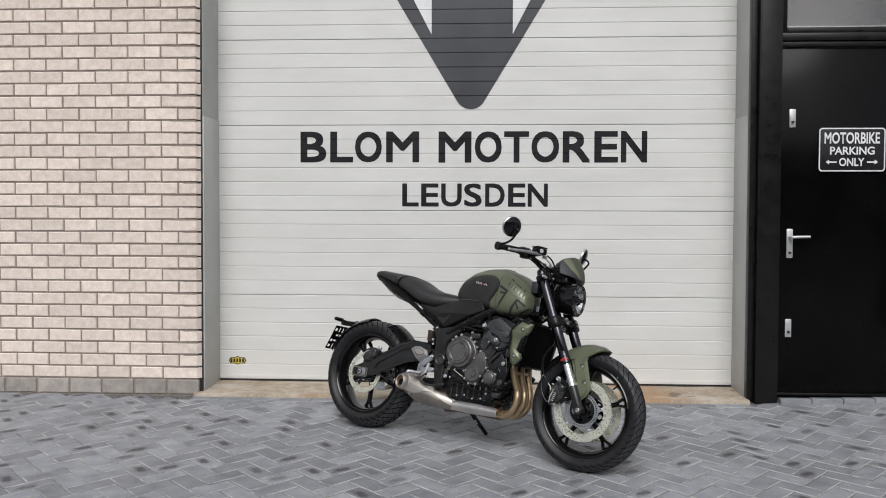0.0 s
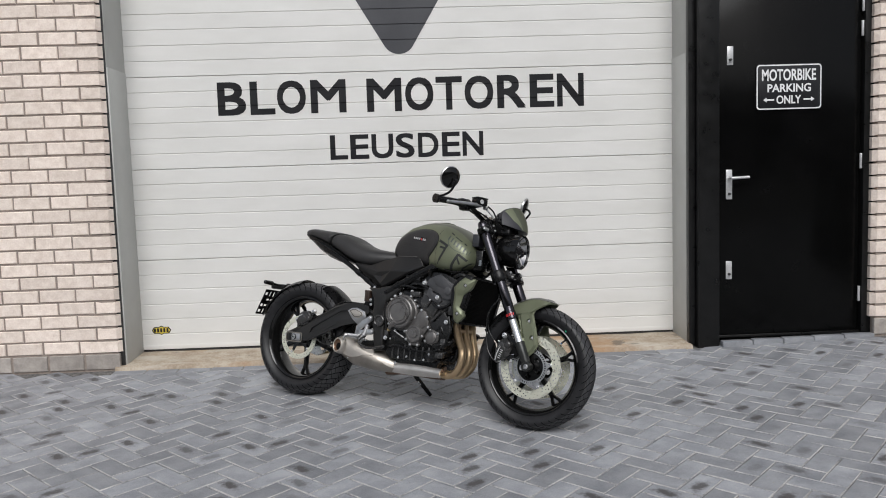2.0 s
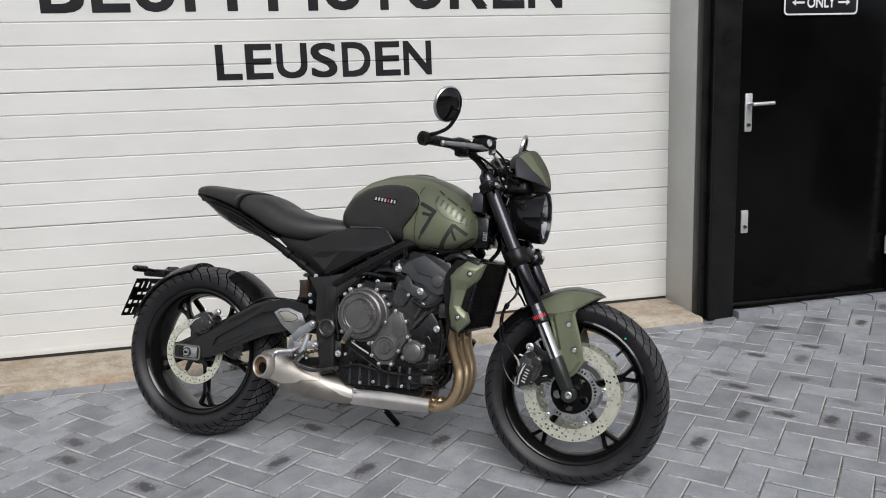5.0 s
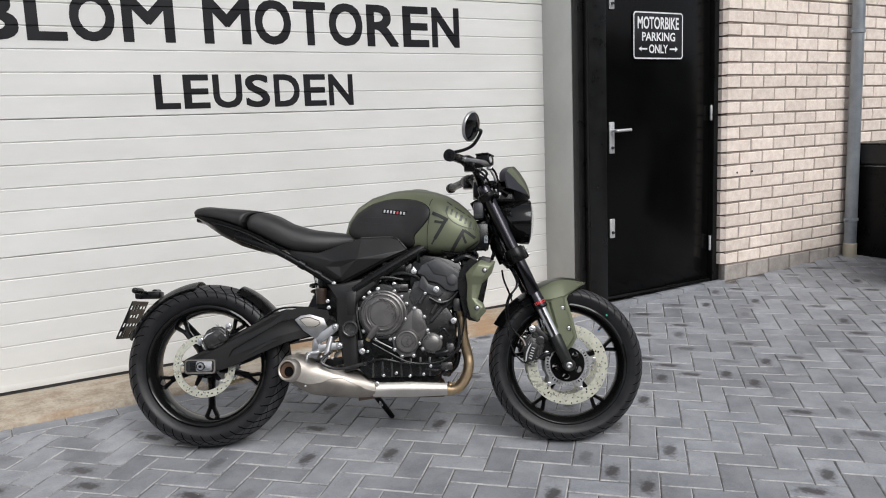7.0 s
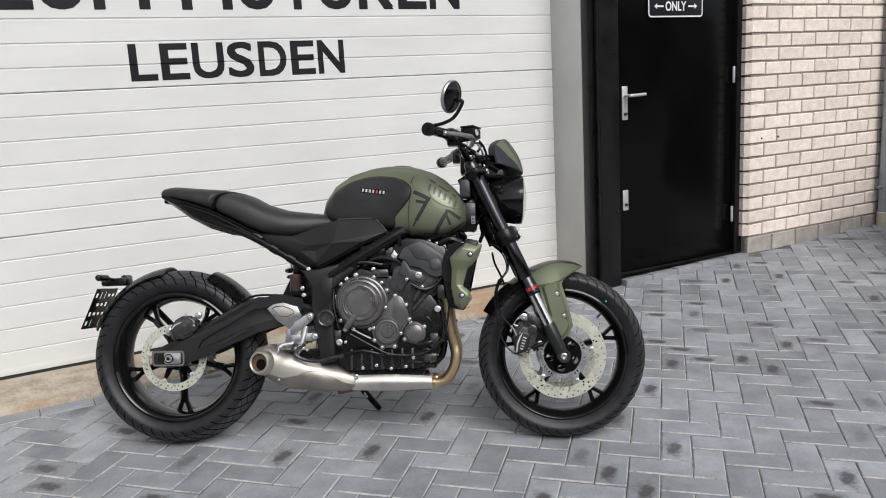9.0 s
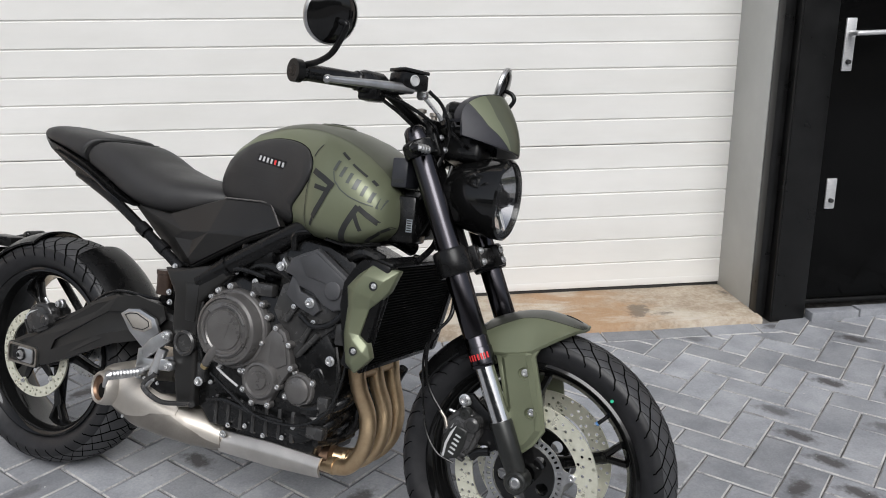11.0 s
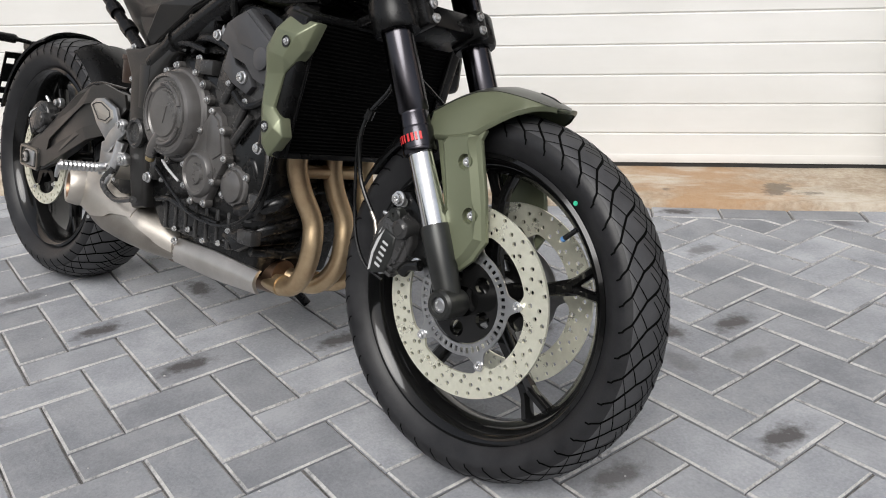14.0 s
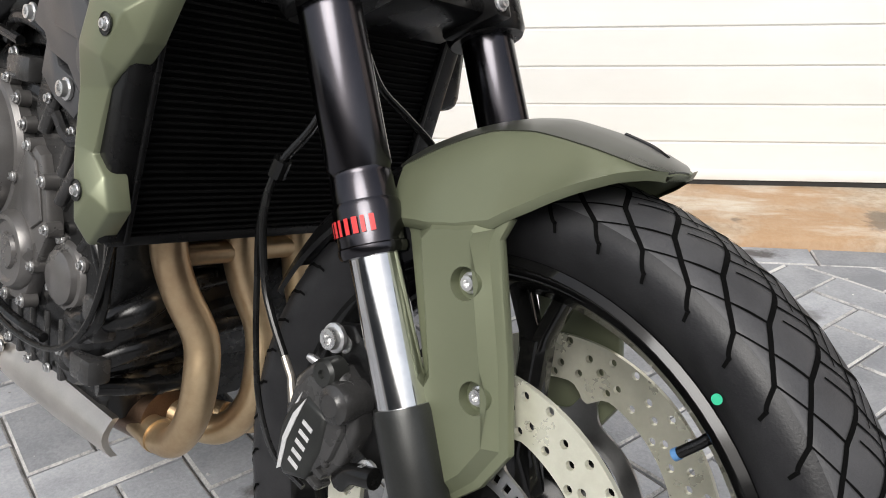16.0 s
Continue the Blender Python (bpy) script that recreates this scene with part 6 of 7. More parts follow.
    part("axle_bore", turned([(0, -0.0008), (0.0055, -0.0008), (0.0055, 0.0008), (0, 0.0008)], (0.0, s * 0.1452, 0.317), 16), M_hose, sa, "dark bore in the axle")
part("air_box", block(0.44, 0.86, -0.088, 0.088, 0.600, 0.775, 0.02, None, 3), M_hose, bike, "black air box behind the side panels")
part("swingarm_bridge", block(0.36, 0.44, -0.11, 0.11, 0.43, 0.515, 0.015), M_matt, bike, "swingarm cross bridge")
chain = []
for q in range(2):
    z0, z1 = ((0.405, 0.455), (0.225, 0.385))[q]
    b = bmesh.new()
    for i in range(34):
        x = 0.0 + i * 0.0175
        z = z0 + (z1 - z0) * i / 33
        block(x, x + 0.0155, 0.088 if i % 2 else 0.0905, 0.104 if i % 2 else 0.1015, z - 0.006, z + 0.006, 0.002, b, 1)
    part("chain_run", b, M_chain, bike, "steel drive chain", smooth=None)
hug = part("hugger", arc_shell(REAR, 0.338, 0.088, 22, 66, 0.004, 0.024), M_matt, bike, "black rear hugger")
rf = part("rear_mudguard", arc_shell(REAR, 0.334, 0.088, 97, 160, 0.005, 0.024), M_matt, bike, "black rear mudguard")
part("mudguard_arm", tube([(-0.02, 0.11, 0.36), (-0.14, 0.112, 0.48), (-0.22, 0.09, 0.585)], 0.012, 10), M_matt, rf)
PLATE = Matrix.Translation((-0.288, 0.0, 0.574)) @ pose(0, 0, 0, 0, 23.5, 0)
loops = [[(-0.080, -0.160), (0.080, -0.160), (0.080, 0.0), (-0.080, 0.0)]]
rnd_p = random.Random(5)
for i in range(5):
    for k_ in range(4):
        if rnd_p.random() < 0.85:
            cx, cz = -0.062 + i * 0.031, -0.138 + k_ * 0.037
            w_, h_ = rnd_p.choice(((0.0125, 0.006), (0.006, 0.0145), (0.011, 0.009)))
            loops.append([(cx - w_, cz - h_), (cx + w_, cz - h_), (cx + w_, cz + h_), (cx - w_, cz + h_)])
part("plate_holder", perforated(loops, 0.004, PLATE @ pose(0, 0, 0, 90, 0, 90)), M_gloss, bike, "slotted black number plate holder", smooth=None)
part("plate_light", block(-0.30, -0.20, -0.03, 0.03, 0.582, 0.612, 0.008), M_matt, bike, "black plate lamp housing")
for s in (-1, 1):
    ri = part("indicator", tube([(-0.25, s * 0.03, 0.606), (-0.255, s * 0.06, 0.61), (-0.257, s * 0.072, 0.611), (-0.26, s * 0.125, 0.613), (-0.26, s * 0.135, 0.613)], [0.006, 0.006, 0.013, 0.012, 0.005], 14), M_hose, bike, "dark rear indicator")

# -- rear caliper, shock, foot rests --
caliper(bike, Matrix.Translation((0.050, -0.090, 0.425)) @ pose(0, 0, 0, 90) @ pose(0, 0, 0, 0, 0, 28), "dark rear brake caliper", 0.95)
part("rear_brake_line", tube([(0.09, -0.12, 0.425), (0.14, -0.125, 0.44), (0.2, -0.12, 0.47), (0.3, -0.12, 0.53), (0.45, -0.12, 0.53)], 0.004, 8), M_hose, bike, "black rear brake line")
spring = [(0.47 + 0.034 * math.cos(q * 0.6) * 0.9 - 0.0006 * q, 0.034 * math.sin(q * 0.6), 0.47 + q * 0.0022) for q in range(72)]
part("shock_spring", tube(spring, 0.0055, 8, 1, smooth=False), M_matt, bike, "black shock absorber spring")
part("shock_body", tube([(0.48, 0, 0.44), (0.43, 0, 0.66)], 0.021, 16, smooth=False), M_chrome, bike, "steel shock absorber body")
part("shock_linkage", prism([(0.38, 0.50), (0.43, 0.60), (0.54, 0.615), (0.55, 0.50), (0.50, 0.44)], 0.13, SIDE(0.065), 0.012), M_matt, bike, "black linkage and battery tray")
part("fluid_reservoir", turned([(0, 0), (0.019, 0), (0.02, 0.003), (0.02, 0.05), (0.022, 0.051), (0.022, 0.06), (0, 0.061)], (0.462, -0.118, 0.545), 24, "z"), M_brown, bike, "brown rear brake reservoir")
for x, z in ((0.488, 0.555), (0.492, 0.53)):
    bolt(bike, (x, -0.13, z), 0.008)
for s in (-1, 1):
    hb = prism([(0.366, 0.487), (0.389, 0.502), (0.425, 0.507), (0.476, 0.490), (0.492, 0.457), (0.470, 0.440), (0.444, 0.412), (0.398, 0.446)], 0.011, SIDE(-0.150 if s < 0 else 0.161), 0.004)
    hanger = part("footrest_hanger", hb, M_silver, bike, "silver cast footrest hanger")
    part("heel_guard", prism([(0.378, 0.486), (0.396, 0.496), (0.424, 0.499), (0.466, 0.484), (0.470, 0.466), (0.446, 0.452), (0.412, 0.454)], 0.0035, SIDE(-0.1605 if s < 0 else 0.164), 0.0015), M_satin, hanger, "raised heel guard plate")
    part("heel_guard_line", tube([(0.386, s * 0.1645, 0.487), (0.400, s * 0.1645, 0.493), (0.424, s * 0.1645, 0.495), (0.460, s * 0.1645, 0.481), (0.463, s * 0.1645, 0.469), (0.444, s * 0.1645, 0.458), (0.414, s * 0.1645, 0.459), (0.386, s * 0.1645, 0.487)], 0.0015, 6, 1, smooth=False), M_case, hanger, "dark line round the heel guard")
    for strut in ([(0.442, 0.410), (0.468, 0.440), (0.516, 0.470), (0.534, 0.462), (0.534, 0.446), (0.478, 0.402), (0.455, 0.385)], [(0.432, 0.372), (0.446, 0.398), (0.470, 0.392), (0.530, 0.400), (0.548, 0.394), (0.550, 0.378), (0.536, 0.371), (0.474, 0.366), (0.452, 0.350), (0.430, 0.352)], [(0.430, 0.362), (0.436, 0.412), (0.456, 0.418), (0.462, 0.372)]):
        part("hanger_strut", prism(strut, 0.013, SIDE(-0.154 if s < 0 else 0.167), 0.0045, segments=3), M_silver, hanger)
    for x, z in ((0.523, 0.457), (0.538, 0.386)):
        part("strut_boss", turned([(0.0135, -0.004), (0.0135, 0.004), (0.0115, 0.007), (0, 0.007)], (x, s * 0.166, z), 20), M_silver, hanger)
        bolt(hanger, (x, s * 0.173, z), 0.0095, direction=(0, s, 0))
    peg_p, peg_r = [(0.452, s * 0.158, 0.358), (0.450, s * 0.176, 0.357)], [0.012, 0.0105]
    for q in range(9):
        for dy, rr in ((0.0, 0.0085), (0.0008, 0.0112), (0.0038, 0.0112), (0.0046, 0.0085)):
            peg_p.append((0.449 - 0.0018 * q, s * (0.180 + q * 0.0085 + dy), 0.356 + 0.0002 * q))
            peg_r.append(rr)
    peg = tube(peg_p + [(0.432, s * 0.258, 0.357)], peg_r + [0.004], 14, smooth=False)
    tube([(0.432, s * 0.254, 0.356), (0.430, s * 0.257, 0.340), (0.428, s * 0.258, 0.330)], [0.006, 0.005, 0.003], 10, 4, peg)
    part("footrest", peg, M_silver, bike, "silver ribbed footrest")
    part("footrest_joint", turned([(0, -0.012), (0.010, -0.012), (0.010, 0.012), (0, 0.012)], (0.446, s * 0.164, 0.352), 16, "z"), M_silver, bike, "footrest joint pin")
    part("pedal", tube([(0.50, s * 0.168, 0.362), (0.47, s * 0.175, 0.325), (0.53, s * 0.18, 0.30), (0.62, s * 0.19, 0.315), (0.64, s * 0.20, 0.318)], [0.008, 0.007, 0.006, 0.006, 0.008], 10), M_silver if s > 0 else M_case, bike, "foot pedal")
part("master_cylinder", tube([(0.505, -0.155, 0.42), (0.49, -0.165, 0.36), (0.475, -0.17, 0.325)], [0.013, 0.012, 0.006], 12), M_silver, bike, "silver rear brake master cylinder")
for q in range(4):
    bolt(bike, (0.468 + 0.014 * q, -0.172, 0.345 - 0.006 * (q % 2)), 0.005)

# -- engine --
def slab(outline, y_in, y_out, bevel, s=-1, bm=None):
    return prism(outline, abs(y_out - y_in), SIDE(-min(abs(y_in), abs(y_out)) if s < 0 else max(abs(y_in), abs(y_out))), bevel, bm)


CASE = [(0.590, 0.595), (0.70, 0.622), (0.83, 0.585), (0.93, 0.545), (0.985, 0.47), (0.975, 0.36), (0.94, 0.285), (0.90, 0.262), (0.64, 0.258), (0.60, 0.30), (0.575, 0.40)]
# block and cylinders are near-black to paint the shade between the covers
eng = prism(CASE, 0.27, SIDE(0.135), 0.012)
prism([(0.63, 0.285), (0.93, 0.285), (0.905, 0.212), (0.67, 0.205)], 0.20, SIDE(0.10), 0.012, eng)
engine = part("engine", eng, M_hose, bike, "three-cylinder engine, its block near-black for shade between parts")
cyl = prism([(0.80, 0.60), (0.815, 0.70), (0.86, 0.726), (0.93, 0.718), (1.00, 0.69), (1.03, 0.60), (1.0, 0.53), (0.93, 0.50)], 0.262, SIDE(0.131), 0.012)
part("cylinder_block", cyl, M_hose, engine, "cylinder block and head, near-black for shade between parts")
for s in (-1, 1):
    part("cylinder_side", slab([(0.800, 0.560), (0.812, 0.538), (0.834, 0.512), (0.85, 0.470), (0.874, 0.455), (0.914, 0.496), (0.962, 0.537), (1.003, 0.586), (0.99, 0.63), (0.87, 0.64), (0.82, 0.62)], 0.118, 0.140, 0.006, s), M_case, engine, "dark side of the cylinders")
    head = slab([(0.836, 0.652), (0.852, 0.684), (0.880, 0.698), (0.917, 0.712), (0.962, 0.682), (1.009, 0.650), (1.007, 0.590), (0.968, 0.580), (0.940, 0.590), (0.915, 0.613), (0.876, 0.624), (0.862, 0.642)], 0.136, 0.161, 0.006, s)
    slab([(0.874, 0.689), (0.917, 0.704), (1.000, 0.648), (1.000, 0.640), (0.986, 0.627), (0.976, 0.612), (0.962, 0.610), (0.950, 0.622), (0.944, 0.640), (0.898, 0.650)], 0.160, 0.166, 0.004, s, head)
    hp = part("head_cover", head, M_headplate, engine, "dark grey plastic cover on the cylinder head")
    part("cover_step", slab([(0.838, 0.600), (0.852, 0.648), (0.866, 0.640), (0.878, 0.612), (0.915, 0.600), (0.932, 0.576), (0.915, 0.560), (0.870, 0.576)], 0.130, 0.152, 0.005, s), M_headplate, hp)
    part("cover_lobe", turned([(0.020, -0.004), (0.020, 0.004), (0.016, 0.006), (0, 0.006)], (0.968, s * 0.163, 0.626), 24), M_headplate, hp)
    part("head_lug", slab([(0.806, 0.652), (0.820, 0.682), (0.834, 0.664), (0.828, 0.640)], 0.130, 0.146, 0.004, s), M_silver, hp, "bright triangular lug")
    for x, z, r in ((0.822, 0.661, 0.011), (0.906, 0.590, 0.0125), (1.012, 0.580, 0.013), (0.970, 0.470, 0.012), (0.918, 0.548, 0.006), (0.864, 0.576, 0.006)):
        bolt(hp, (x, s * 0.153, z), r, direction=(0, s, 0))
    for a_, c_ in (((0.866, 0.578), (0.842, 0.540)), ((0.914, 0.546), (0.888, 0.500)), ((0.930, 0.522), (0.884, 0.470))):
        part("stud_tube", tube([(a_[0], s * 0.146, a_[1]), (c_[0], s * 0.146, c_[1])], 0.0075, 12, smooth=False), M_case, hp)
K = 0.885
clutch_c = (0.702, -0.135, 0.500)
cl = part("clutch_cover", turned([(r_ * K, d_) for r_, d_ in ((0.106, 0.0), (0.106, 0.012), (0.102, 0.018), (0.097, 0.020), (0.095, 0.036), (0.090, 0.045), (0.083, 0.048), (0.081, 0.044), (0.074, 0.044), (0.072, 0.048), (0.060, 0.050), (0.056, 0.047), (0.052, 0.047), (0.050, 0.0505), (0.0, 0.052))], clutch_c, 64), M_cover, engine, "round satin clutch cover", smooth=28)
for a0_ in (20, 140, 260):
    part("cover_arc", tube([(0.702 + 0.0585 * math.cos(radians(a0_ + q * 10)), -0.1855, 0.500 + 0.0585 * math.sin(radians(a0_ + q * 10))) for q in range(9)], 0.0035, 8, 2), M_cover, cl)
part("clutch_mark", prism([(-0.016, 0.016), (0.016, 0.016), (0.005, -0.018), (-0.005, -0.018)][::-1], 0.0012, pose(0.702, -0.1866, 0.500, 90)), M_cover, cl, "embossed mark", smooth=None)
part("clutch_spout", tube([(0.686, -0.172, 0.462), (0.664, -0.176, 0.432), (0.650, -0.172, 0.412)], [0.013, 0.012, 0.011], 14, 4), M_cover, cl)
part("spout_plug", tube([(0.650, -0.172, 0.412), (0.644, -0.171, 0.402)], 0.0095, 12, smooth=False), M_chain, cl, "brass plug")
for x, z in ((0.641, 0.597), (0.683, 0.600), (0.747, 0.587), (0.791, 0.539), (0.606, 0.500), (0.628, 0.439), (0.668, 0.399), (0.730, 0.402), (0.630, 0.566), (0.772, 0.565)):
    d_ = Vector((x - 0.702, z - 0.500)).normalized() * 0.098
    part("cover_lug", turned([(0.0, -0.01), (0.010, -0.01), (0.009, 0.008), (0, 0.008)], (0.702 + d_.x, -0.139, 0.500 + d_.y), 14), M_cover, engine)
    bolt(engine, (0.702 + d_.x, -0.148, 0.500 + d_.y), 0.0062 if z < 0.59 else 0.008)
gear = slab([(0.820, 0.527), (0.847, 0.514), (0.860, 0.483), (0.872, 0.435), (0.853, 0.407), (0.838, 0.382), (0.814, 0.338), (0.772, 0.336), (0.742, 0.364), (0.735, 0.401), (0.745, 0.418), (0.769, 0.467), (0.798, 0.500)], 0.128, 0.153, 0.006)
gc = part("starter_cover", gear, M_cover, engine, "satin intermediate gear cover")
part("cover_crease", slab([(0.820, 0.518), (0.842, 0.507), (0.853, 0.480), (0.861, 0.444), (0.836, 0.430), (0.812, 0.446), (0.812, 0.490)], 0.152, 0.157, 0.003), M_cover, gc)
part("cover_dome", turned([(0.047, 0), (0.046, 0.006), (0.041, 0.013), (0.036, 0.014), (0.033, 0.010), (0.022, 0.010), (0.020, 0.014), (0.0, 0.015)], (0.792, -0.151, 0.396), 40), M_cover, gc, "round boss")
for x, z in ((0.822, 0.520), (0.859, 0.487), (0.870, 0.436), (0.838, 0.388), (0.816, 0.342), (0.745, 0.366), (0.744, 0.408), (0.786, 0.480), (0.772, 0.340)):
    part("cover_lug", turned([(0.0, -0.012), (0.0095, -0.012), (0.0085, 0.004), (0, 0.004)], (x, -0.151, z), 14), M_cover, gc)
    bolt(gc, (x, -0.155, z), 0.0062)
wp = part("pump_cover", turned([(0.041, -0.012), (0.041, 0.010), (0.037, 0.016), (0.032, 0.017), (0.030, 0.023), (0.022, 0.027), (0.0, 0.028)], (0.886, -0.124, 0.387), 40), M_cover, engine, "round satin water pump cover")
for x, z in ((0.851, 0.366), (0.872, 0.425), (0.920, 0.408), (0.903, 0.350)):
    part("cover_lug", turned([(0.0, -0.012), (0.010, -0.012), (0.009, 0.006), (0, 0.006)], (x, -0.132, z), 14), M_cover, wp)
    bolt(wp, (x, -0.138, z), 0.0064)
part("pump_arm", tube([(0.905, -0.128, 0.420), (0.930, -0.13, 0.440), (0.945, -0.128, 0.415), (0.948, -0.12, 0.375)], 0.009, 12), M_hose, engine, "black coolant elbow")
part("gear_cable", tube([(0.662, -0.168, 0.391), (0.733, -0.170, 0.351), (0.792, -0.170, 0.321), (0.857, -0.168, 0.312), (0.922, -0.166, 0.320), (0.969, -0.162, 0.350), (0.997, -0.158, 0.399), (1.011, -0.15, 0.478), (1.014, -0.14, 0.540)], 0.0034, 8, 8), M_hose, engine, "black cable looped round the covers")
for x, z, w_, h_ in ((0.955, 0.36, 0.03, 0.05), (0.94, 0.30, 0.045, 0.03), (0.60, 0.50, 0.03, 0.06), (0.612, 0.38, 0.03, 0.05), (0.60, 0.57, 0.035, 0.03), (0.77, 0.60, 0.06, 0.03), (0.985, 0.53, 0.03, 0.05)):
    part("case_boss", block(x - w_ / 2, x + w_ / 2, -0.148, -0.12, z - h_ / 2, z + h_ / 2, 0.006), M_case, engine)
for pts, r in (([(0.955, -0.155, 0.34), (0.985, -0.15, 0.37), (0.99, -0.145, 0.44), (0.975, -0.14, 0.50)], 0.006), ([(0.60, -0.15, 0.62), (0.65, -0.152, 0.635), (0.72, -0.15, 0.64), (0.78, -0.148, 0.63)], 0.006), ([(0.88, -0.15, 0.56), (0.92, -0.155, 0.54), (0.96, -0.15, 0.55), (0.99, -0.145, 0.58)], 0.007), ([(0.64, -0.145, 0.32), (0.70, -0.152, 0.33), (0.78, -0.152, 0.315), (0.86, -0.148, 0.31)], 0.006)):
    part("hose", tube(pts, r, 8, 6), M_hose, engine, "black rubber hose")
# sump ribs and lower case fittings
b = bmesh.new()
for q in range(7):
    x = 0.655 + q * 0.036
    block(x, x + 0.01, -0.138, -0.10, 0.262, 0.335, 0.003, b)
block(0.64, 0.90, -0.134, -0.10, 0.295, 0.306, 0.003, b)
part("sump_ribs", b, M_case, engine, "ribbed lower crankcase")
for x, z in ((0.652, 0.322), (0.70, 0.268), (0.748, 0.276), (0.80, 0.264), (0.852, 0.27), (0.88, 0.30), (0.64, 0.36), (0.608, 0.44), (0.60, 0.59), (0.625, 0.615), (0.69, 0.632), (0.745, 0.615)):
    bolt(engine, (x, -0.138, z), 0.0062 if z < 0.6 else 0.008)
bolt(engine, (0.622, -0.158, 0.362), 0.012)
for pts, r in (([(0.90, -0.12, 0.35), (0.93, -0.13, 0.325), (0.955, -0.10, 0.34), (0.965, -0.02, 0.36), (0.965, 0.06, 0.37)], 0.013), ([(0.84, -0.12, 0.29), (0.90, -0.128, 0.285), (0.94, -0.10, 0.30), (0.95, 0.0, 0.31)], 0.012),
               ([(0.71, -0.13, 0.63), (0.76, -0.14, 0.655), (0.82, -0.14, 0.648), (0.86, -0.13, 0.62)], 0.009), ([(0.98, -0.12, 0.70), (1.02, -0.13, 0.715), (1.06, -0.12, 0.70)], 0.014), ([(0.60, -0.14, 0.56), (0.605, -0.15, 0.48), (0.62, -0.152, 0.41)], 0.007), ([(0.84, -0.135, 0.70), (0.845, -0.14, 0.735), (0.88, -0.13, 0.745)], 0.008),
               ([(0.66, -0.135, 0.60), (0.70, -0.145, 0.66), (0.76, -0.142, 0.69), (0.80, -0.13, 0.70)], 0.012), ([(0.86, 0.145, 0.30), (0.95, 0.14, 0.31), (1.02, 0.12, 0.42)], 0.012)):
    part("hose", tube(pts, r, 10, 6), M_hose, engine, "black rubber hose")
part("throttle_body", block(0.70, 0.82, -0.12, 0.12, 0.625, 0.70, 0.012), M_hose, engine, "black throttle body")
part("coil_box", block(0.70, 0.79, -0.145, -0.10, 0.655, 0.70, 0.008), M_matt, engine, "black plastic box")
part("wire", tube([(0.672, -0.16, 0.405), (0.70, -0.162, 0.39), (0.735, -0.16, 0.372)], 0.0028, 6), M_label, engine, "light wire")
for pts in ([(1.03, -0.145, 0.60), (1.02, -0.15, 0.66), (1.04, -0.14, 0.70)], [(0.995, -0.13, 0.54), (1.015, -0.12, 0.56), (1.02, -0.1, 0.6)], [(0.93, -0.15, 0.735), (0.98, -0.145, 0.728), (1.05, -0.12, 0.735)]):
    part("wire", tube(pts, 0.004, 6), M_hose, engine, "black wire")

for pts, r in (([(0.90, -0.13, 0.345), (0.94, -0.135, 0.352), (0.985, -0.11, 0.372), (0.975, -0.05, 0.395), (0.965, 0.03, 0.40)], 0.015), ([(0.88, -0.125, 0.295), (0.925, -0.13, 0.300), (0.955, -0.10, 0.318), (0.960, -0.03, 0.330), (0.955, 0.05, 0.335)], 0.014),
               ([(0.985, -0.03, 0.345), (0.975, -0.02, 0.300), (0.95, -0.02, 0.270)], 0.012), ([(0.93, -0.12, 0.27), (0.945, -0.06, 0.265), (0.945, 0.02, 0.262)], 0.010)):
    hose_ = part("hose", tube(pts, r, 14, 6), M_hose, engine, "black rubber hose")
    part("hose_clip", tube([Vector(pts[1]), Vector(pts[1]) + (Vector(pts[2]) - Vector(pts[1])).normalized() * 0.008], r + 0.002, 14, smooth=False), M_matt, hose_, "dark hose clip")

# -- radiator --
def cowl_shell(s):
    """The cowl beside the radiator: an upper and a lower raised field joined by a narrow waist."""
    pts = dict(top=(1.078, 0.198, 0.698), rc=(1.134, 0.188, 0.690), r2=(1.118, 0.197, 0.645), r3=(1.096, 0.201, 0.620), n=(1.079, 0.201, 0.606), wr=(1.063, 0.204, 0.548), l1=(1.084, 0.204, 0.532), l2=(1.093, 0.204, 0.503), bt=(1.058, 0.202, 0.466),
               ll=(1.030, 0.196, 0.484), lm=(1.021, 0.196, 0.545), lu=(1.025, 0.196, 0.605), ul=(1.020, 0.196, 0.646), ul2=(1.045, 0.197, 0.674),
               u0=(1.042, 0.210, 0.640), u1=(1.064, 0.213, 0.676), u2=(1.110, 0.209, 0.668), u3=(1.087, 0.214, 0.630), m1=(1.043, 0.208, 0.602), m2=(1.040, 0.209, 0.552), d1=(1.050, 0.214, 0.540), d2=(1.078, 0.214, 0.515), d3=(1.054, 0.214, 0.488))
    b = bmesh.new()
    v = {k_: b.verts.new((x, s * y, z)) for k_, (x, y, z) in pts.items()}
    for f in ("ul ul2 u1 u0", "ul2 top u1", "top rc u2 u1", "rc r2 u2", "r2 r3 u3 u2", "r3 n u3", "u0 u1 u2 u3", "ul u0 m1 lu", "u0 u3 n m1", "m1 n wr m2", "lu m1 m2 lm", "m2 wr d1", "wr l1 d2 d1", "l1 l2 d2", "l2 bt d3 d2", "bt ll d3", "lm m2 d1", "ll lm d1 d3", "d1 d2 d3"):
        b.faces.new([v[k_] for k_ in f.split()])
    rim_ = [v[k_] for k_ in "ul ul2 top rc r2 r3 n wr l1 l2 bt ll lm lu".split()]
    low_ = [b.verts.new(q.co - Vector((0, s * 0.022, 0))) for q in rim_]
    for i in range(len(rim_)):
        k_ = (i + 1) % len(rim_)
        b.faces.new((rim_[i], rim_[k_], low_[k_], low_[i]))
    b.faces.new(low_)
    bmesh.ops.recalc_face_normals(b, faces=b.faces[:])
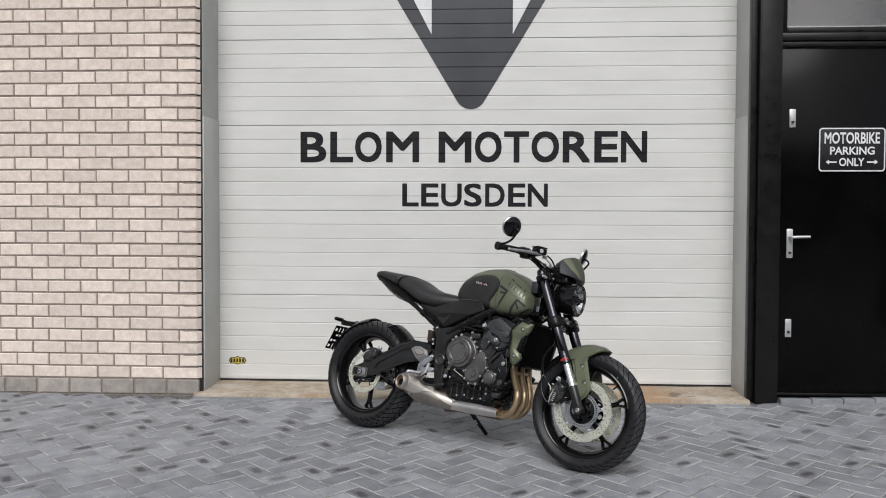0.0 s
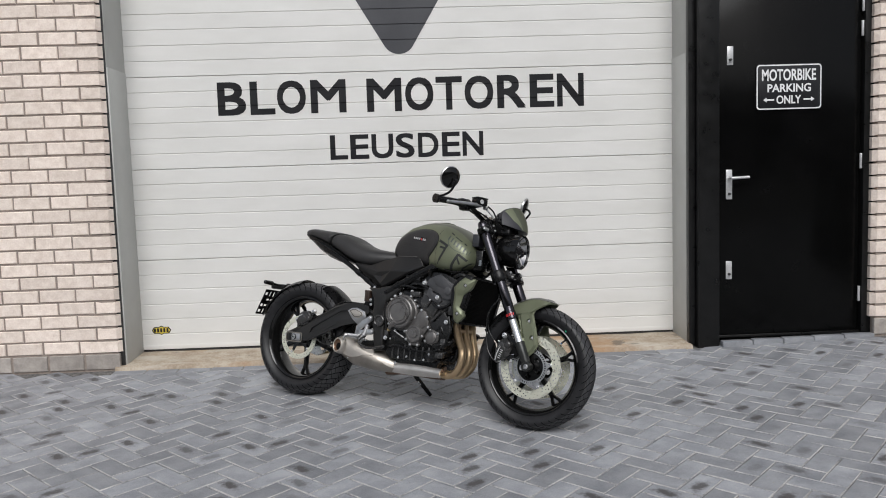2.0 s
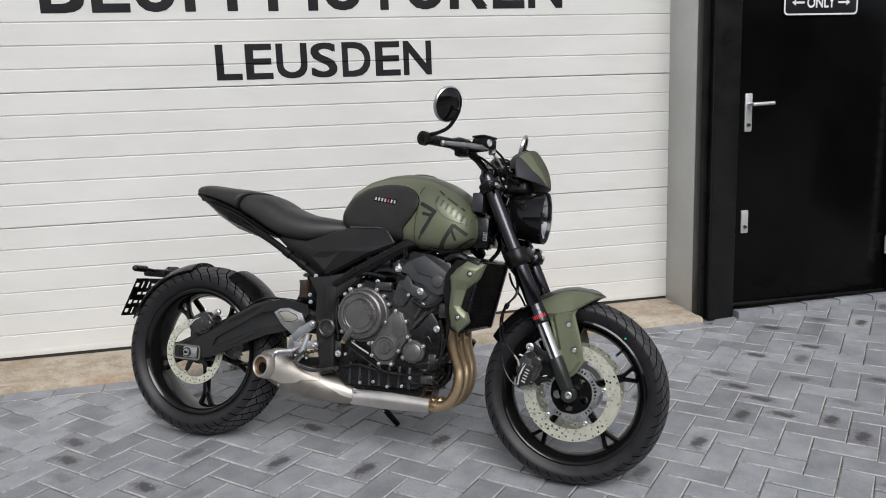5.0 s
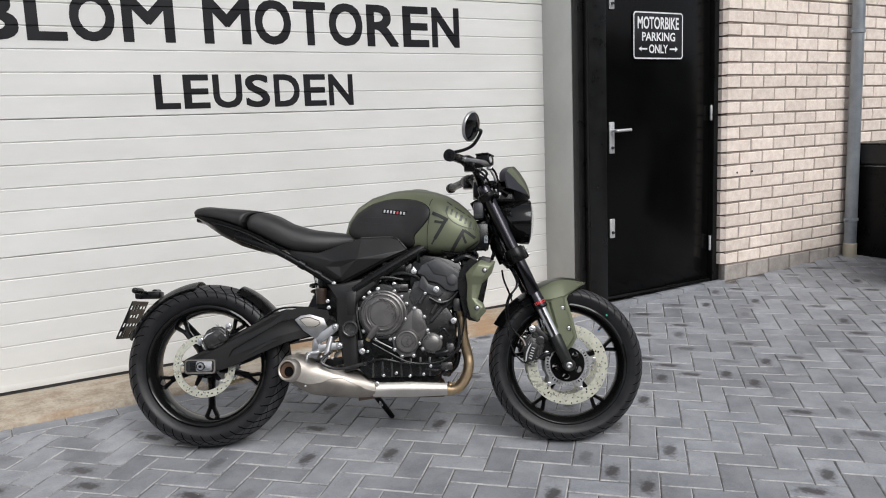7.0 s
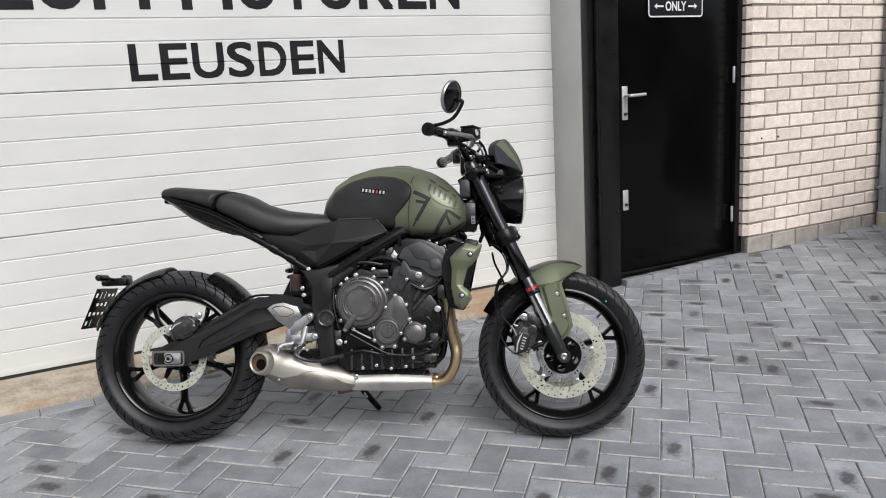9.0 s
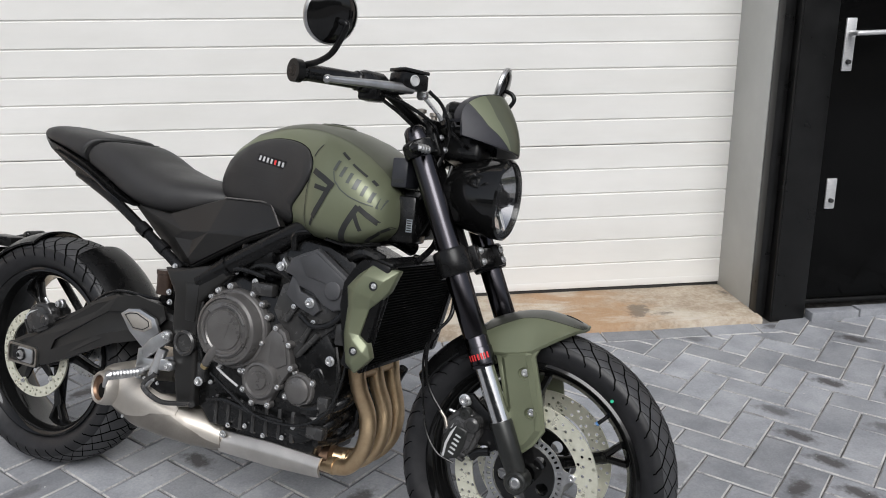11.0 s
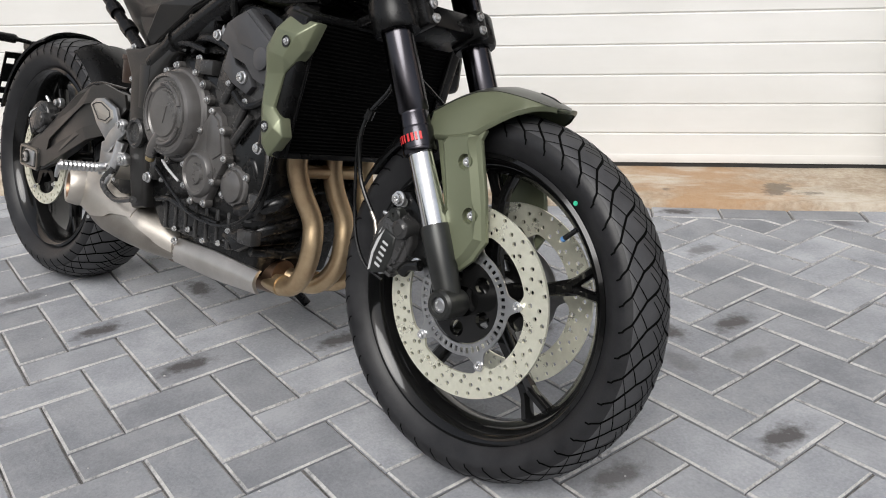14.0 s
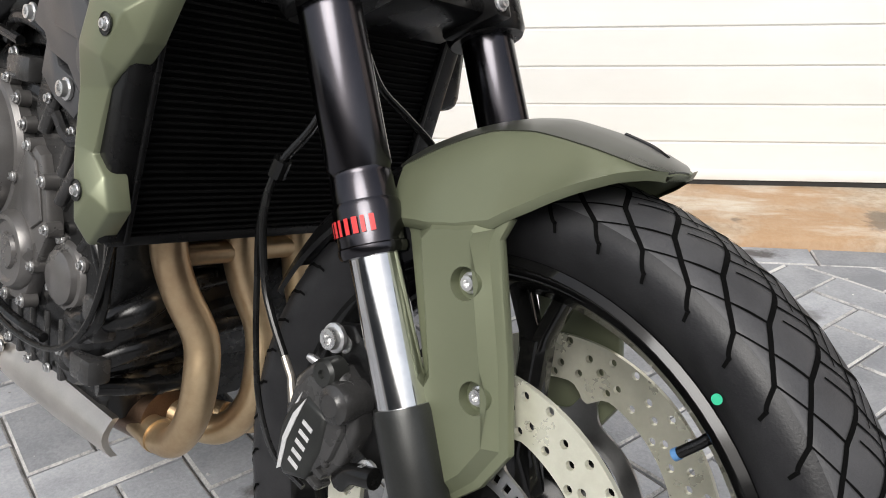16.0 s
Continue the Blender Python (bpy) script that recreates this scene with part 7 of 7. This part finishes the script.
    soften(b, 0.0022, 2)
    return b


RAD = Matrix.Translation((1.074, 0.0, 0.590)) @ pose(0, 0, 0, 0, 13, 0)
b = block(-0.02, 0.012, -0.172, 0.172, -0.118, 0.112, 0.004)
rad = part("radiator", join(None, b, RAD), M_fin, bike, "black radiator with fine fins")
b = bmesh.new()
for q in range(34):
    z = -0.113 + q * 0.0066
    block(0.010, 0.0165, -0.166, 0.166, z, z + 0.0022, 0, b)
tagged(part("cooling_matrix", join(None, b, RAD), M_fin, rad, "rows of cooling fins", smooth=None), kind="stuff")
for s in (-1, 1):
    part("radiator_tank", join(None, block(-0.03, 0.020, s * 0.184 - 0.014, s * 0.184 + 0.014 + (0.004 if s > 0 else 0), -0.122, 0.116, 0.006), RAD), M_matt, rad, "black radiator end tank")
    part("tank_rib", join(None, block(0.018, 0.022, s * 0.172 - 0.003, s * 0.172 + 0.003, -0.12, 0.114, 0.0012), RAD), M_matt, rad)
part("radiator_rail", join(None, block(-0.02, 0.018, -0.188, 0.2, 0.110, 0.121, 0.004), RAD), M_matt, rad)
part("radiator_rail", join(None, block(-0.02, 0.018, -0.188, 0.2, -0.126, -0.115, 0.004), RAD), M_matt, rad)
cap = part("filler_neck", join(None, lathe([(0, 0.030), (0.020, 0.030), (0.026, 0.026), (0.027, 0.014), (0.020, 0.012), (0.017, 0.0), (0.017, -0.03), (0, -0.03)], 20), pose(1.015, -0.105, 0.712, 0, -14, 0)), M_case, rad, "dark radiator filler cap")
part("coolant_hose", tube([(1.06, 0.02, 0.725), (1.045, -0.03, 0.745), (1.04, -0.08, 0.752), (1.0, -0.1, 0.735), (0.95, -0.09, 0.72)], 0.018, 16, 6), M_hose, rad, "black coolant hose")
part("coolant_hose", tube([(1.02, 0.12, 0.745), (1.05, 0.08, 0.768), (1.07, 0.02, 0.772), (1.06, -0.03, 0.755)], 0.016, 16, 6), M_hose, rad, "black coolant hose")
part("expansion_bottle", block(1.035, 1.085, 0.2, 0.258, 0.612, 0.70, 0.018, None, 3), M_matt, rad, "black expansion bottle")
part("radiator_stay", tube([(1.125, -0.09, 0.705), (1.135, -0.04, 0.735), (1.13, 0.0, 0.76)], 0.007, 10), M_matt, rad)
for s in (-1, 1):
    def cowl_at(yy, d):
        return SIDE(-(yy - d) if s < 0 else yy)
    b = cowl_shell(s)
    if s > 0:
        bmesh.ops.translate(b, vec=(-0.065, 0, 0), verts=b.verts[:])
    liner = prism([(1.054, 0.701), (1.127, 0.692), (1.127, 0.684), (1.113, 0.634), (1.088, 0.620), (1.078, 0.556), (1.096, 0.534), (1.076, 0.488), (1.060, 0.474), (1.033, 0.488), (1.022, 0.526), (1.010, 0.60), (1.015, 0.650), (1.034, 0.680)][::-1], 0.004, cowl_at(0.168, 0.004), 0.001)
    bmesh.ops.translate(liner, vec=(-0.055 if s > 0 else -0.02, 0, 0), verts=liner.verts[:])
    part("cowl_liner", liner, M_matt, bike, "black inner side of the cowl", smooth=None)
    cowl = part("radiator_cowl", b, M_green, bike, "olive radiator cowl")
    for x, yo, z in (((1.090, -0.2118, 0.656), (1.058, -0.2142, 0.516)) if s < 0 else ((1.025, -0.2118, 0.656), (0.993, -0.2142, 0.516))):
        # dark disc on the cowl paints the shade of a sunk bolt hole
        part("bolt_recess", turned([(0, 0.0), (0.0092, 0.0), (0.0096, 0.001), (0.0096, 0.0015)], (x, s * -yo + (0.0015 if s > 0 else 0), z), 18), M_decal, cowl)
        bolt(cowl, (x + 0.001, s * (0.0002 - yo), z), 0.0062, direction=(0, s, 0))
part("label_sticker", block(1.098, 1.1, -0.045, -0.02, 0.775, 0.812, 0), M_label, bike, "small silver label", smooth=None)
part("head_shroud", block(1.03, 1.115, -0.075, 0.075, 0.75, 0.86, 0.012), M_matt, bike, "black cover behind the fork")

# -- exhaust --
for q, (y, ym, ye) in enumerate(((-0.088, -0.054, -0.050), (-0.002, 0.026, -0.018), (0.082, 0.092, 0.014))):
    hd = part("header_pipe", tube([(0.958, y, 0.552), (0.985, y, 0.528), (1.000, y, 0.485), (1.003, y, 0.440), (1.008, y * 0.6 + ym * 0.4, 0.395), (1.020, ym, 0.345), (1.026, ym, 0.300), (1.016, ym, 0.252), (0.990, ym * 0.8 + ye * 0.2, 0.214), (0.957, ym * 0.5 + ye * 0.5, 0.201), (0.90, ye, 0.203 + 0.012 * (q == 1))], [0.0195] * 7 + [0.0190, 0.0185, 0.0185, 0.0185], 22, 8), M_bronze, bike, "bronze heat-tinted header pipe")
    part("header_flange", tube([(0.945, y, 0.558), (0.968, y, 0.542)], 0.025, 18, smooth=False), M_case, hd, "dark exhaust flange")
    part("pipe_clamp", tube([(0.95, ym * 0.3 + ye * 0.7, 0.2015 + 0.007 * (q == 1)), (0.942, ym * 0.25 + ye * 0.75, 0.2015 + 0.008 * (q == 1))], 0.0212, 20, smooth=False), M_bronze, hd)
part("balance_pipe", tube([(1.003, -0.085, 0.435), (1.003, 0.08, 0.435)], 0.0135, 14, smooth=False), M_bronze, bike, "bronze balance pipe")
coll = part("collector", tube([(0.925, -0.03, 0.209), (0.86, -0.04, 0.209), (0.76, -0.05, 0.208), (0.68, -0.05, 0.208), (0.60, -0.05, 0.215)], [0.036, 0.036, 0.030, 0.03, 0.05], 24, 6), M_brownpipe, bike, "brown heat-stained exhaust collector")
hs = []
for i in range(11):
    x = 0.655 + 0.285 * i / 10
    zc, h = 0.213 - 0.004 * i / 10, 0.029 - 0.006 * abs(i - 5) / 5 * (1 if i > 5 else 0.4)
    hs.append([(x, -0.105 - 0.012 * math.cos(radians(90 * v)), zc + h * v) for v in (-1, -0.7, -0.35, 0, 0.35, 0.7, 1)] + [(x, -0.097 - 0.012 * math.cos(radians(90 * v)), zc + h * v) for v in (1, 0.7, 0.35, 0, -0.35, -0.7, -1)])
shield = part("heat_shield", loft(hs), M_steel, bike, "satin steel heat shield", smooth=50)
bolt(shield, (0.672, -0.117, 0.236), 0.009)
MUF = ((0.308, 0.322, 0.296, -0.146, -0.090), (0.322, 0.342, 0.262, -0.164, -0.075), (0.36, 0.353, 0.234, -0.172, -0.03), (0.42, 0.339, 0.198, -0.172, 0.03), (0.50, 0.318, 0.186, -0.165, 0.06), (0.58, 0.286, 0.181, -0.150, 0.05), (0.63, 0.264, 0.182, -0.130, 0.0), (0.668, 0.243, 0.189, -0.116, -0.03))


def muffler_ring(x, a0, a1, n, grow):
    """Part of the muffler's rounded section, from angle a0 to a1 (0: right flank, 90: top)."""
    zt, zb, y0, y1 = [float(np.interp(x, [m_[0] for m_ in MUF], [m_[q] for m_ in MUF])) for q in (1, 2, 3, 4)]
    out = []
    for i in range(n + 1):
        a = radians(a0 + (a1 - a0) * i / n)
        ca, sa = math.cos(a), math.sin(a)
        out.append((x, (y0 + y1) / 2 - ((y1 - y0) / 2 + grow) * math.copysign(abs(ca) ** 0.72, ca), (zt + zb) / 2 + ((zt - zb) / 2 + grow) * math.copysign(abs(sa) ** 0.72, sa)))
    return out


MX = [0.308 + 0.36 * i / 24 for i in range(25)]
muffler = part("muffler", loft([muffler_ring(x, 0, 345, 23, 0.0) for x in MX]), M_muffler, bike, "short dull stainless muffler", smooth=50)


def muffler_skin(x0, x1, low, high, grow):
    """A pressed sheet over the muffler; low and high: its edge angles as functions of x."""
    out = []
    for i in range(23):
        x = x0 + (x1 - x0) * i / 22
        out.append(muffler_ring(x, low(x), high(x), 16, grow) + muffler_ring(x, low(x), high(x), 16, grow - 0.003)[::-1])
    return loft(out)


part("muffler_shield", muffler_skin(0.312, 0.556, lambda x: -20 + 38 * max(0.0, (x - 0.36) / 0.2) ** 1.3, lambda x: 150 - 108 * max(0.0, (x - 0.37) / 0.19) ** 0.8, 0.005), M_satin, muffler, "bright outer muffler shield", smooth=50)
part("muffler_plate", muffler_skin(0.500, 0.664, lambda x: 22 - 30 * max(0.0, (x - 0.50) / 0.16), lambda x: 120, 0.003), M_satin, muffler, "pale upper muffler plate", smooth=50)
TIP = Matrix.Translation((0.349, -0.168, 0.298)) @ Vector((-0.30, -0.95, 0.08)).to_track_quat("Z", "Y").to_matrix().to_4x4()
part("muffler_tip", lathe([(0.046, -0.05), (0.044, 0.004), (0.041, 0.018), (0.038, 0.0235), (0.034, 0.0245), (0.031, 0.022), (0.030, 0.01), (0.028, -0.03), (0.0, -0.03)], 36, None, TIP), M_satin, muffler, "round outlet of the muffler")
part("muffler_throat", lathe([(0.0304, 0.0215), (0.027, 0.0150), (0, 0.0125)], 28, None, TIP), M_brownpipe, muffler, "heat-stained throat of the outlet")
# off-centre black disc paints the shaded depth of the outlet
part("muffler_bore", lathe([(0.019, 0.0152), (0.0, 0.0156)], 24, None, TIP @ Matrix.Translation((0.004, -0.006, 0))), M_fin, muffler, "flat black disc for the shade inside the outlet")
part("muffler_rivet", turned([(0, 0), (0.004, 0), (0.004, 0.003), (0, 0.004)], (0.408, -0.171, 0.238), 10), M_bolt, muffler, smooth=None)
part("muffler_bracket", prism([(0.44, 0.33), (0.56, 0.345), (0.55, 0.315), (0.46, 0.30)], 0.006, SIDE(-0.14), 0.002), M_matt, muffler)

# -- side stand --
st = tube([(0.60, 0.10, 0.27), (0.64, 0.17, 0.16), (0.70, 0.245, 0.066)], [0.016, 0.013, 0.011], 14, smooth=False)
block(0.665, 0.745, 0.225, 0.285, 0.042, 0.052, 0.004, st)
part("side_stand", st, M_matt, bike, "black side stand, folded out")
part("stand_spring", tube([(0.61, 0.115, 0.25), (0.66, 0.19, 0.12)], 0.007, 8, smooth=False), M_bolt, bike)

# the upper parts sit a little to the left of the wheel plane, as the machine rests on its stand
for ob in bike.children:
    kind_ = ob.name.split(".")[0]
    dy = {"seat": 0.006, "passenger_seat": 0.008, "tail_cowl": 0.006, "tail_trim": 0.006, "tail_light": 0.006, "handlebar": 0.004, "mirror_stem": 0.010, "instrument": 0.006, "headlight": 0.010, "fly_screen": 0.020}.get(kind_, 0.0)
    if dy:
        ob.matrix_basis = Matrix.Translation((0, dy, 0)) @ ob.matrix_basis
    if kind_ == "fly_screen":
        ob.matrix_basis = ob.matrix_basis @ SCR @ pose(0, 0, 0, -9) @ SCR.inverted()

# ---- bricks and pavers ----
def brick_mesh(name, length, height, depth=0.03, ch=0.004, seed=0, corner=0):
    """A brick's front with rubbed edges; corner: +1 or -1 gives that end a broad chamfer and a return face."""
    rnd_ = random.Random(seed)
    j = lambda: rnd_.uniform(-0.0012, 0.0012)
    x0, x1 = -length / 2, length / 2
    cut = 0.026
    outer = [[x0, -height / 2], [x1, -height / 2], [x1, height / 2], [x0, height / 2]]
    v = [(x + j(), depth, z + j()) for x, z in outer] + [(x + j(), ch, z + j()) for x, z in outer]
    ins = [[x0 + ch, -height / 2 + ch], [x1 - ch, -height / 2 + ch], [x1 - ch, height / 2 - ch], [x0 + ch, height / 2 - ch]]
    if corner:
        for k in ((1, 2) if corner > 0 else (0, 3)):
            v[4 + k] = (v[4 + k][0], ch + cut, v[4 + k][2])
            ins[k][0] -= corner * (cut - ch)
    v += [(x + j(), j(), z + j()) for x, z in ins]
    f = [(8, 9, 10, 11), (4, 5, 9, 8), (5, 6, 10, 9), (6, 7, 11, 10), (7, 4, 8, 11), (0, 1, 5, 4), (1, 2, 6, 5), (2, 3, 7, 6), (3, 0, 4, 7)]
    return v, f


def as_mesh(name, v, f, material, uv=None, edge=False):
    me = bpy.data.meshes.new(name)
    me.from_pydata(v, [], f)
    if uv:
        layer = me.uv_layers.new(name="UVMap")
        idx = np.empty(len(me.loops), int)
        me.loops.foreach_get("vertex_index", idx)
        layer.data.foreach_set("uv", np.array(uv, float)[idx].ravel())
    me.materials.append(material)
    if edge:
        me.materials.append(M_edge)
        me.polygons.foreach_set("material_index", [1 if 1 <= i % 9 <= 4 else 0 for i in range(len(f))])
    return me


def lay_bricks(owner, y, z0, x_end, side, x_far, z_near, z_all, first_row):
    """Courses of stretchers from a pier's edge outwards; those in the near stretch are objects, the rest one mesh."""
    full = [as_mesh("brick", *brick_mesh("b", PITCH_X - JOINT, PITCH_Z - JOINT, seed=s), M_brick) for s in range(5)]
    END = (0.274, 0.158)
    half_l = END[1] - JOINT
    ends = {0: [as_mesh("brick", *brick_mesh("b", END[0] - JOINT, PITCH_Z - JOINT, seed=s, corner=-side, depth=0.1), M_brick) for s in (7, 8)],
            1: [as_mesh("brick", *brick_mesh("b", half_l, PITCH_Z - JOINT, seed=s, corner=-side, depth=0.1), M_brick) for s in (9, 10)]}
    vs, fs = [], []
    count = 0
    row = 0
    while z0 + row * PITCH_Z < z_all:
        z = z0 + (row + 0.5) * PITCH_Z
        odd = (row + first_row) % 2
        x = x_end
        k = 0
        while (x - x_far) * side < 0:
            is_end = k == 0
            ln = END[odd] if is_end else PITCH_X
            cx = x + side * ln / 2
            near = (cx - (x_end + side * 2.3)) * side < 0 and z < z_near
            if near and count < 300:
                me = random.choice(ends[odd]) if is_end else random.choice(full)
                ob = new("brick", me)
                ob.location = (cx + random.uniform(-0.0015, 0.0015), y + random.uniform(-0.001, 0.0015), z + random.uniform(-0.001, 0.001))
                ob.rotation_euler = (random.uniform(-0.006, 0.006), random.uniform(-0.004, 0.004), random.uniform(-0.004, 0.004))
                ob.parent = owner
                count += 1
            else:
                v, f = brick_mesh("b", ln - JOINT, PITCH_Z - JOINT, seed=row * 77 + k, corner=-side if is_end else 0, depth=0.1 if is_end else 0.03)
                o = len(vs)
                vs += [(a + cx, c + y, e + z) for a, c, e in v]
                fs += [tuple(i + o for i in q) for q in f]
            x += side * ln
            k += 1
        row += 1
    if vs:
        ob = tagged(obj("brickwork", as_mesh("brickwork", vs, fs, M_brick_far), None, owner), "cream bricks", kind="stuff")


def lay_plinth(owner, y, z0, z1, x_end, side, n):
    me = as_mesh("plinth_brick", *brick_mesh("b", PITCH_X - 0.016, z1 - z0 - 0.012, seed=3), M_plinth)
    for i in range(n):
        ob = new("plinth_brick", me)
        ob.location, ob.parent = (x_end + side * (i + 0.5) * PITCH_X, y - 0.002, (z0 + z1) / 2 + 0.002), owner


lay_bricks(wall_left, WALL_Y, 0.147, -1.722, -1, -5.0, 2.85, 4.5, 0)
lay_plinth(wall_left, WALL_Y, 0.035, 0.145, -1.735, -1, 10)
lay_bricks(wall_right, RIGHT_Y, 0.20, 3.205, 1, 7.5, 2.3, 4.5, 1)
lay_plinth(wall_right, RIGHT_Y, 0.08, 0.198, 3.22, 1, 12)
for x, z in ((3.335, 0.83), (3.49, 0.83)):
    part("drill_hole", lathe([(0, -0.003), (0.007, -0.003), (0.007, 0.01)], 10, m=pose(x, RIGHT_Y - 0.0, z, -90)), M_rubber, wall_right, smooth=None)

W, ANG, ORIGIN = 0.1035, radians(-43.5), Vector((-0.0738, 4.517))
U, V = Vector((math.cos(ANG), math.sin(ANG))), Vector((math.sin(ANG), -math.cos(ANG)))


def paver_mesh(seed):
    rnd_ = random.Random(seed)
    j = lambda: rnd_.uniform(-0.0008, 0.0008)
    a, c, ch = W - 0.0017, W / 2 - 0.0017, 0.0036
    q = ((-1, -1), (1, -1), (1, 1), (-1, 1))
    v = [(sx * a + j(), sy * c + j(), -0.03) for sx, sy in q] + [(sx * a + j(), sy * c + j(), -ch + j()) for sx, sy in q] + [(sx * (a - ch) + j(), sy * (c - ch) + j(), j() * 0.4) for sx, sy in q]
    f = [(8, 9, 10, 11), (4, 5, 9, 8), (5, 6, 10, 9), (6, 7, 11, 10), (7, 4, 8, 11), (0, 1, 5, 4), (1, 2, 6, 5), (2, 3, 7, 6), (3, 0, 4, 7)]
    uv = [(1 + x / W, 0.5 + y / W) for x, y, z in v]
    return v, f, uv


paving = tagged(new("pavement", as_mesh("paving_bed", [(-0.1, 4.0, -0.05), (0.1, 4.0, -0.05), (0, 4.2, -0.05)], [(0, 1, 2)], M_sand)), "grey concrete pavers laid in herringbone with dark stains", "paving", kind="structure")
meshes = []
for s in range(6):
    v, f, uv = paver_mesh(s)
    meshes.append(as_mesh("paver", v, f, M_paver, uv, True))
COURSE_X0, COURSE_X1, EDGE_Y = -1.77, 2.02, 5.345


def trimmed(v, f, uv, m):
    """A paver cut straight along the border course; returns its world mesh, or None when nothing is left."""
    b = bmesh.new()
    layer = b.loops.layers.uv.new("UVMap")
    vs_ = [b.verts.new(m @ Vector(q)) for q in v]
    for q in f:
        face = b.faces.new([vs_[k] for k in q])
        for lp, k in zip(face.loops, q):
            lp[layer].uv = uv[k]
    for i, face in enumerate(b.faces):
        face.material_index = 1 if 1 <= i <= 4 else 0
    b.faces.ensure_lookup_table()
    cut = bmesh.ops.bisect_plane(b, geom=b.verts[:] + b.edges[:] + b.faces[:], plane_co=(0, EDGE_Y - 0.002, 0), plane_no=(0, 1, 0), clear_outer=True)
    es = [e for e in cut["geom_cut"] if isinstance(e, bmesh.types.BMEdge)]
    if es:
        bmesh.ops.edgeloop_fill(b, edges=es)
    if not b.verts:
        b.free()
        return None
    me = bpy.data.meshes.new("paver")
    b.to_mesh(me)
    b.free()
    me.materials.append(M_paver)
    me.materials.append(M_edge)
    return me


cells = []
for a in range(-90, 91):
    for b_ in range(-90, 91):
        m4 = (a - b_) % 4
        if m4 == 0:
            p, turn = ORIGIN + W * ((a + 1) * U + (b_ + 0.5) * V), 0
        elif m4 == 3:
            p, turn = ORIGIN + W * ((a + 0.5) * U + (b_ + 1) * V), 90
        else:
            continue
        if -4.8 < p.x < 7.5 and 1.2 < p.y < EDGE_Y + 0.10:
            cells.append((abs(p.x - 0.35) * 0.8 + abs(p.y - 4.1) * 1.1, p.x, p.y, turn))
cells.sort()
vs, fs, uvs = [], [], []
for i, (_, x, y, turn) in enumerate(cells):
    sx, sy = (0.036 if x > 2 else 0.0), 0.034 if y > 2 else 0.0
    m = Matrix.Translation((x, y, ground_z(x, y) + random.uniform(-0.0012, 0.0012))) @ Matrix(((1, 0, 0, 0), (0, 1, 0, 0), (sx, sy, 1, 0), (0, 0, 0, 1))) \
        @ pose(0, 0, 0, random.uniform(-0.5, 0.5), random.uniform(-0.5, 0.5), math.degrees(ANG) + turn + random.uniform(-0.4, 0.4))
    if y > EDGE_Y - 0.13:
        if COURSE_X0 - 0.1 < x < COURSE_X1 + 0.1:
            v, f, uv = paver_mesh(i)
            me = trimmed(v, f, uv, m)
            if me:
                ob = new("paver", me)
                ob.parent = paving
            continue
        if y > 5.445:
            continue
    if i < 300:
        ob = new("paver", random.choice(meshes))
        ob.matrix_world, ob.parent = m, paving
    else:
        v, f, uv = paver_mesh(i)
        o = len(vs)
        vs += [tuple(m @ Vector(q)) for q in v]
        fs += [tuple(k + o for k in q) for q in f]
        uvs += uv
tagged(obj("paver_field", as_mesh("paver_field", vs, fs, M_paver_far, uvs, True), None, paving), "grey pavers further off", kind="stuff")
# straight border course of pavers along the threshold
x = COURSE_X0
while x < COURSE_X1:
    ob = new("paver", random.choice(meshes))
    yc = EDGE_Y + W / 2 - 0.004
    ob.matrix_world = Matrix.Translation((x + W, yc, ground_z(x, yc) + random.uniform(-0.002, 0.001))) @ pose(0, 0, 0, 2.0 + random.uniform(-0.5, 0.5), random.uniform(-0.5, 0.5), random.uniform(-0.6, 0.6)) @ Matrix.Diagonal((1, 0.90, 1, 1))
    ob.parent = paving
    x += 2 * W + 0.001
# pale grit lying on the pavers
rnd_g = random.Random(8)
vs, fs = [], []
for i in range(420):
    x, y, r = rnd_g.uniform(-1.6, 2.6), rnd_g.uniform(3.2, 5.3), rnd_g.uniform(0.0012, 0.0042)
    z, o, t_ = ground_z(x, y) + 0.0004, len(vs), rnd_g.uniform(0, 6)
    vs += [(x + r * rnd_g.uniform(0.6, 1.2) * math.cos(t_ + q * 1.257), y + r * rnd_g.uniform(0.6, 1.2) * math.sin(t_ + q * 1.257), z) for q in range(5)] + [(x, y, z + r * 0.7)]
    fs += [(o + q, o + (q + 1) % 5, o + 5) for q in range(5)]
tagged(obj("grit", as_mesh("grit", vs, fs, M_edge), None, paving), "scattered pale grit on the pavers", kind="stuff")
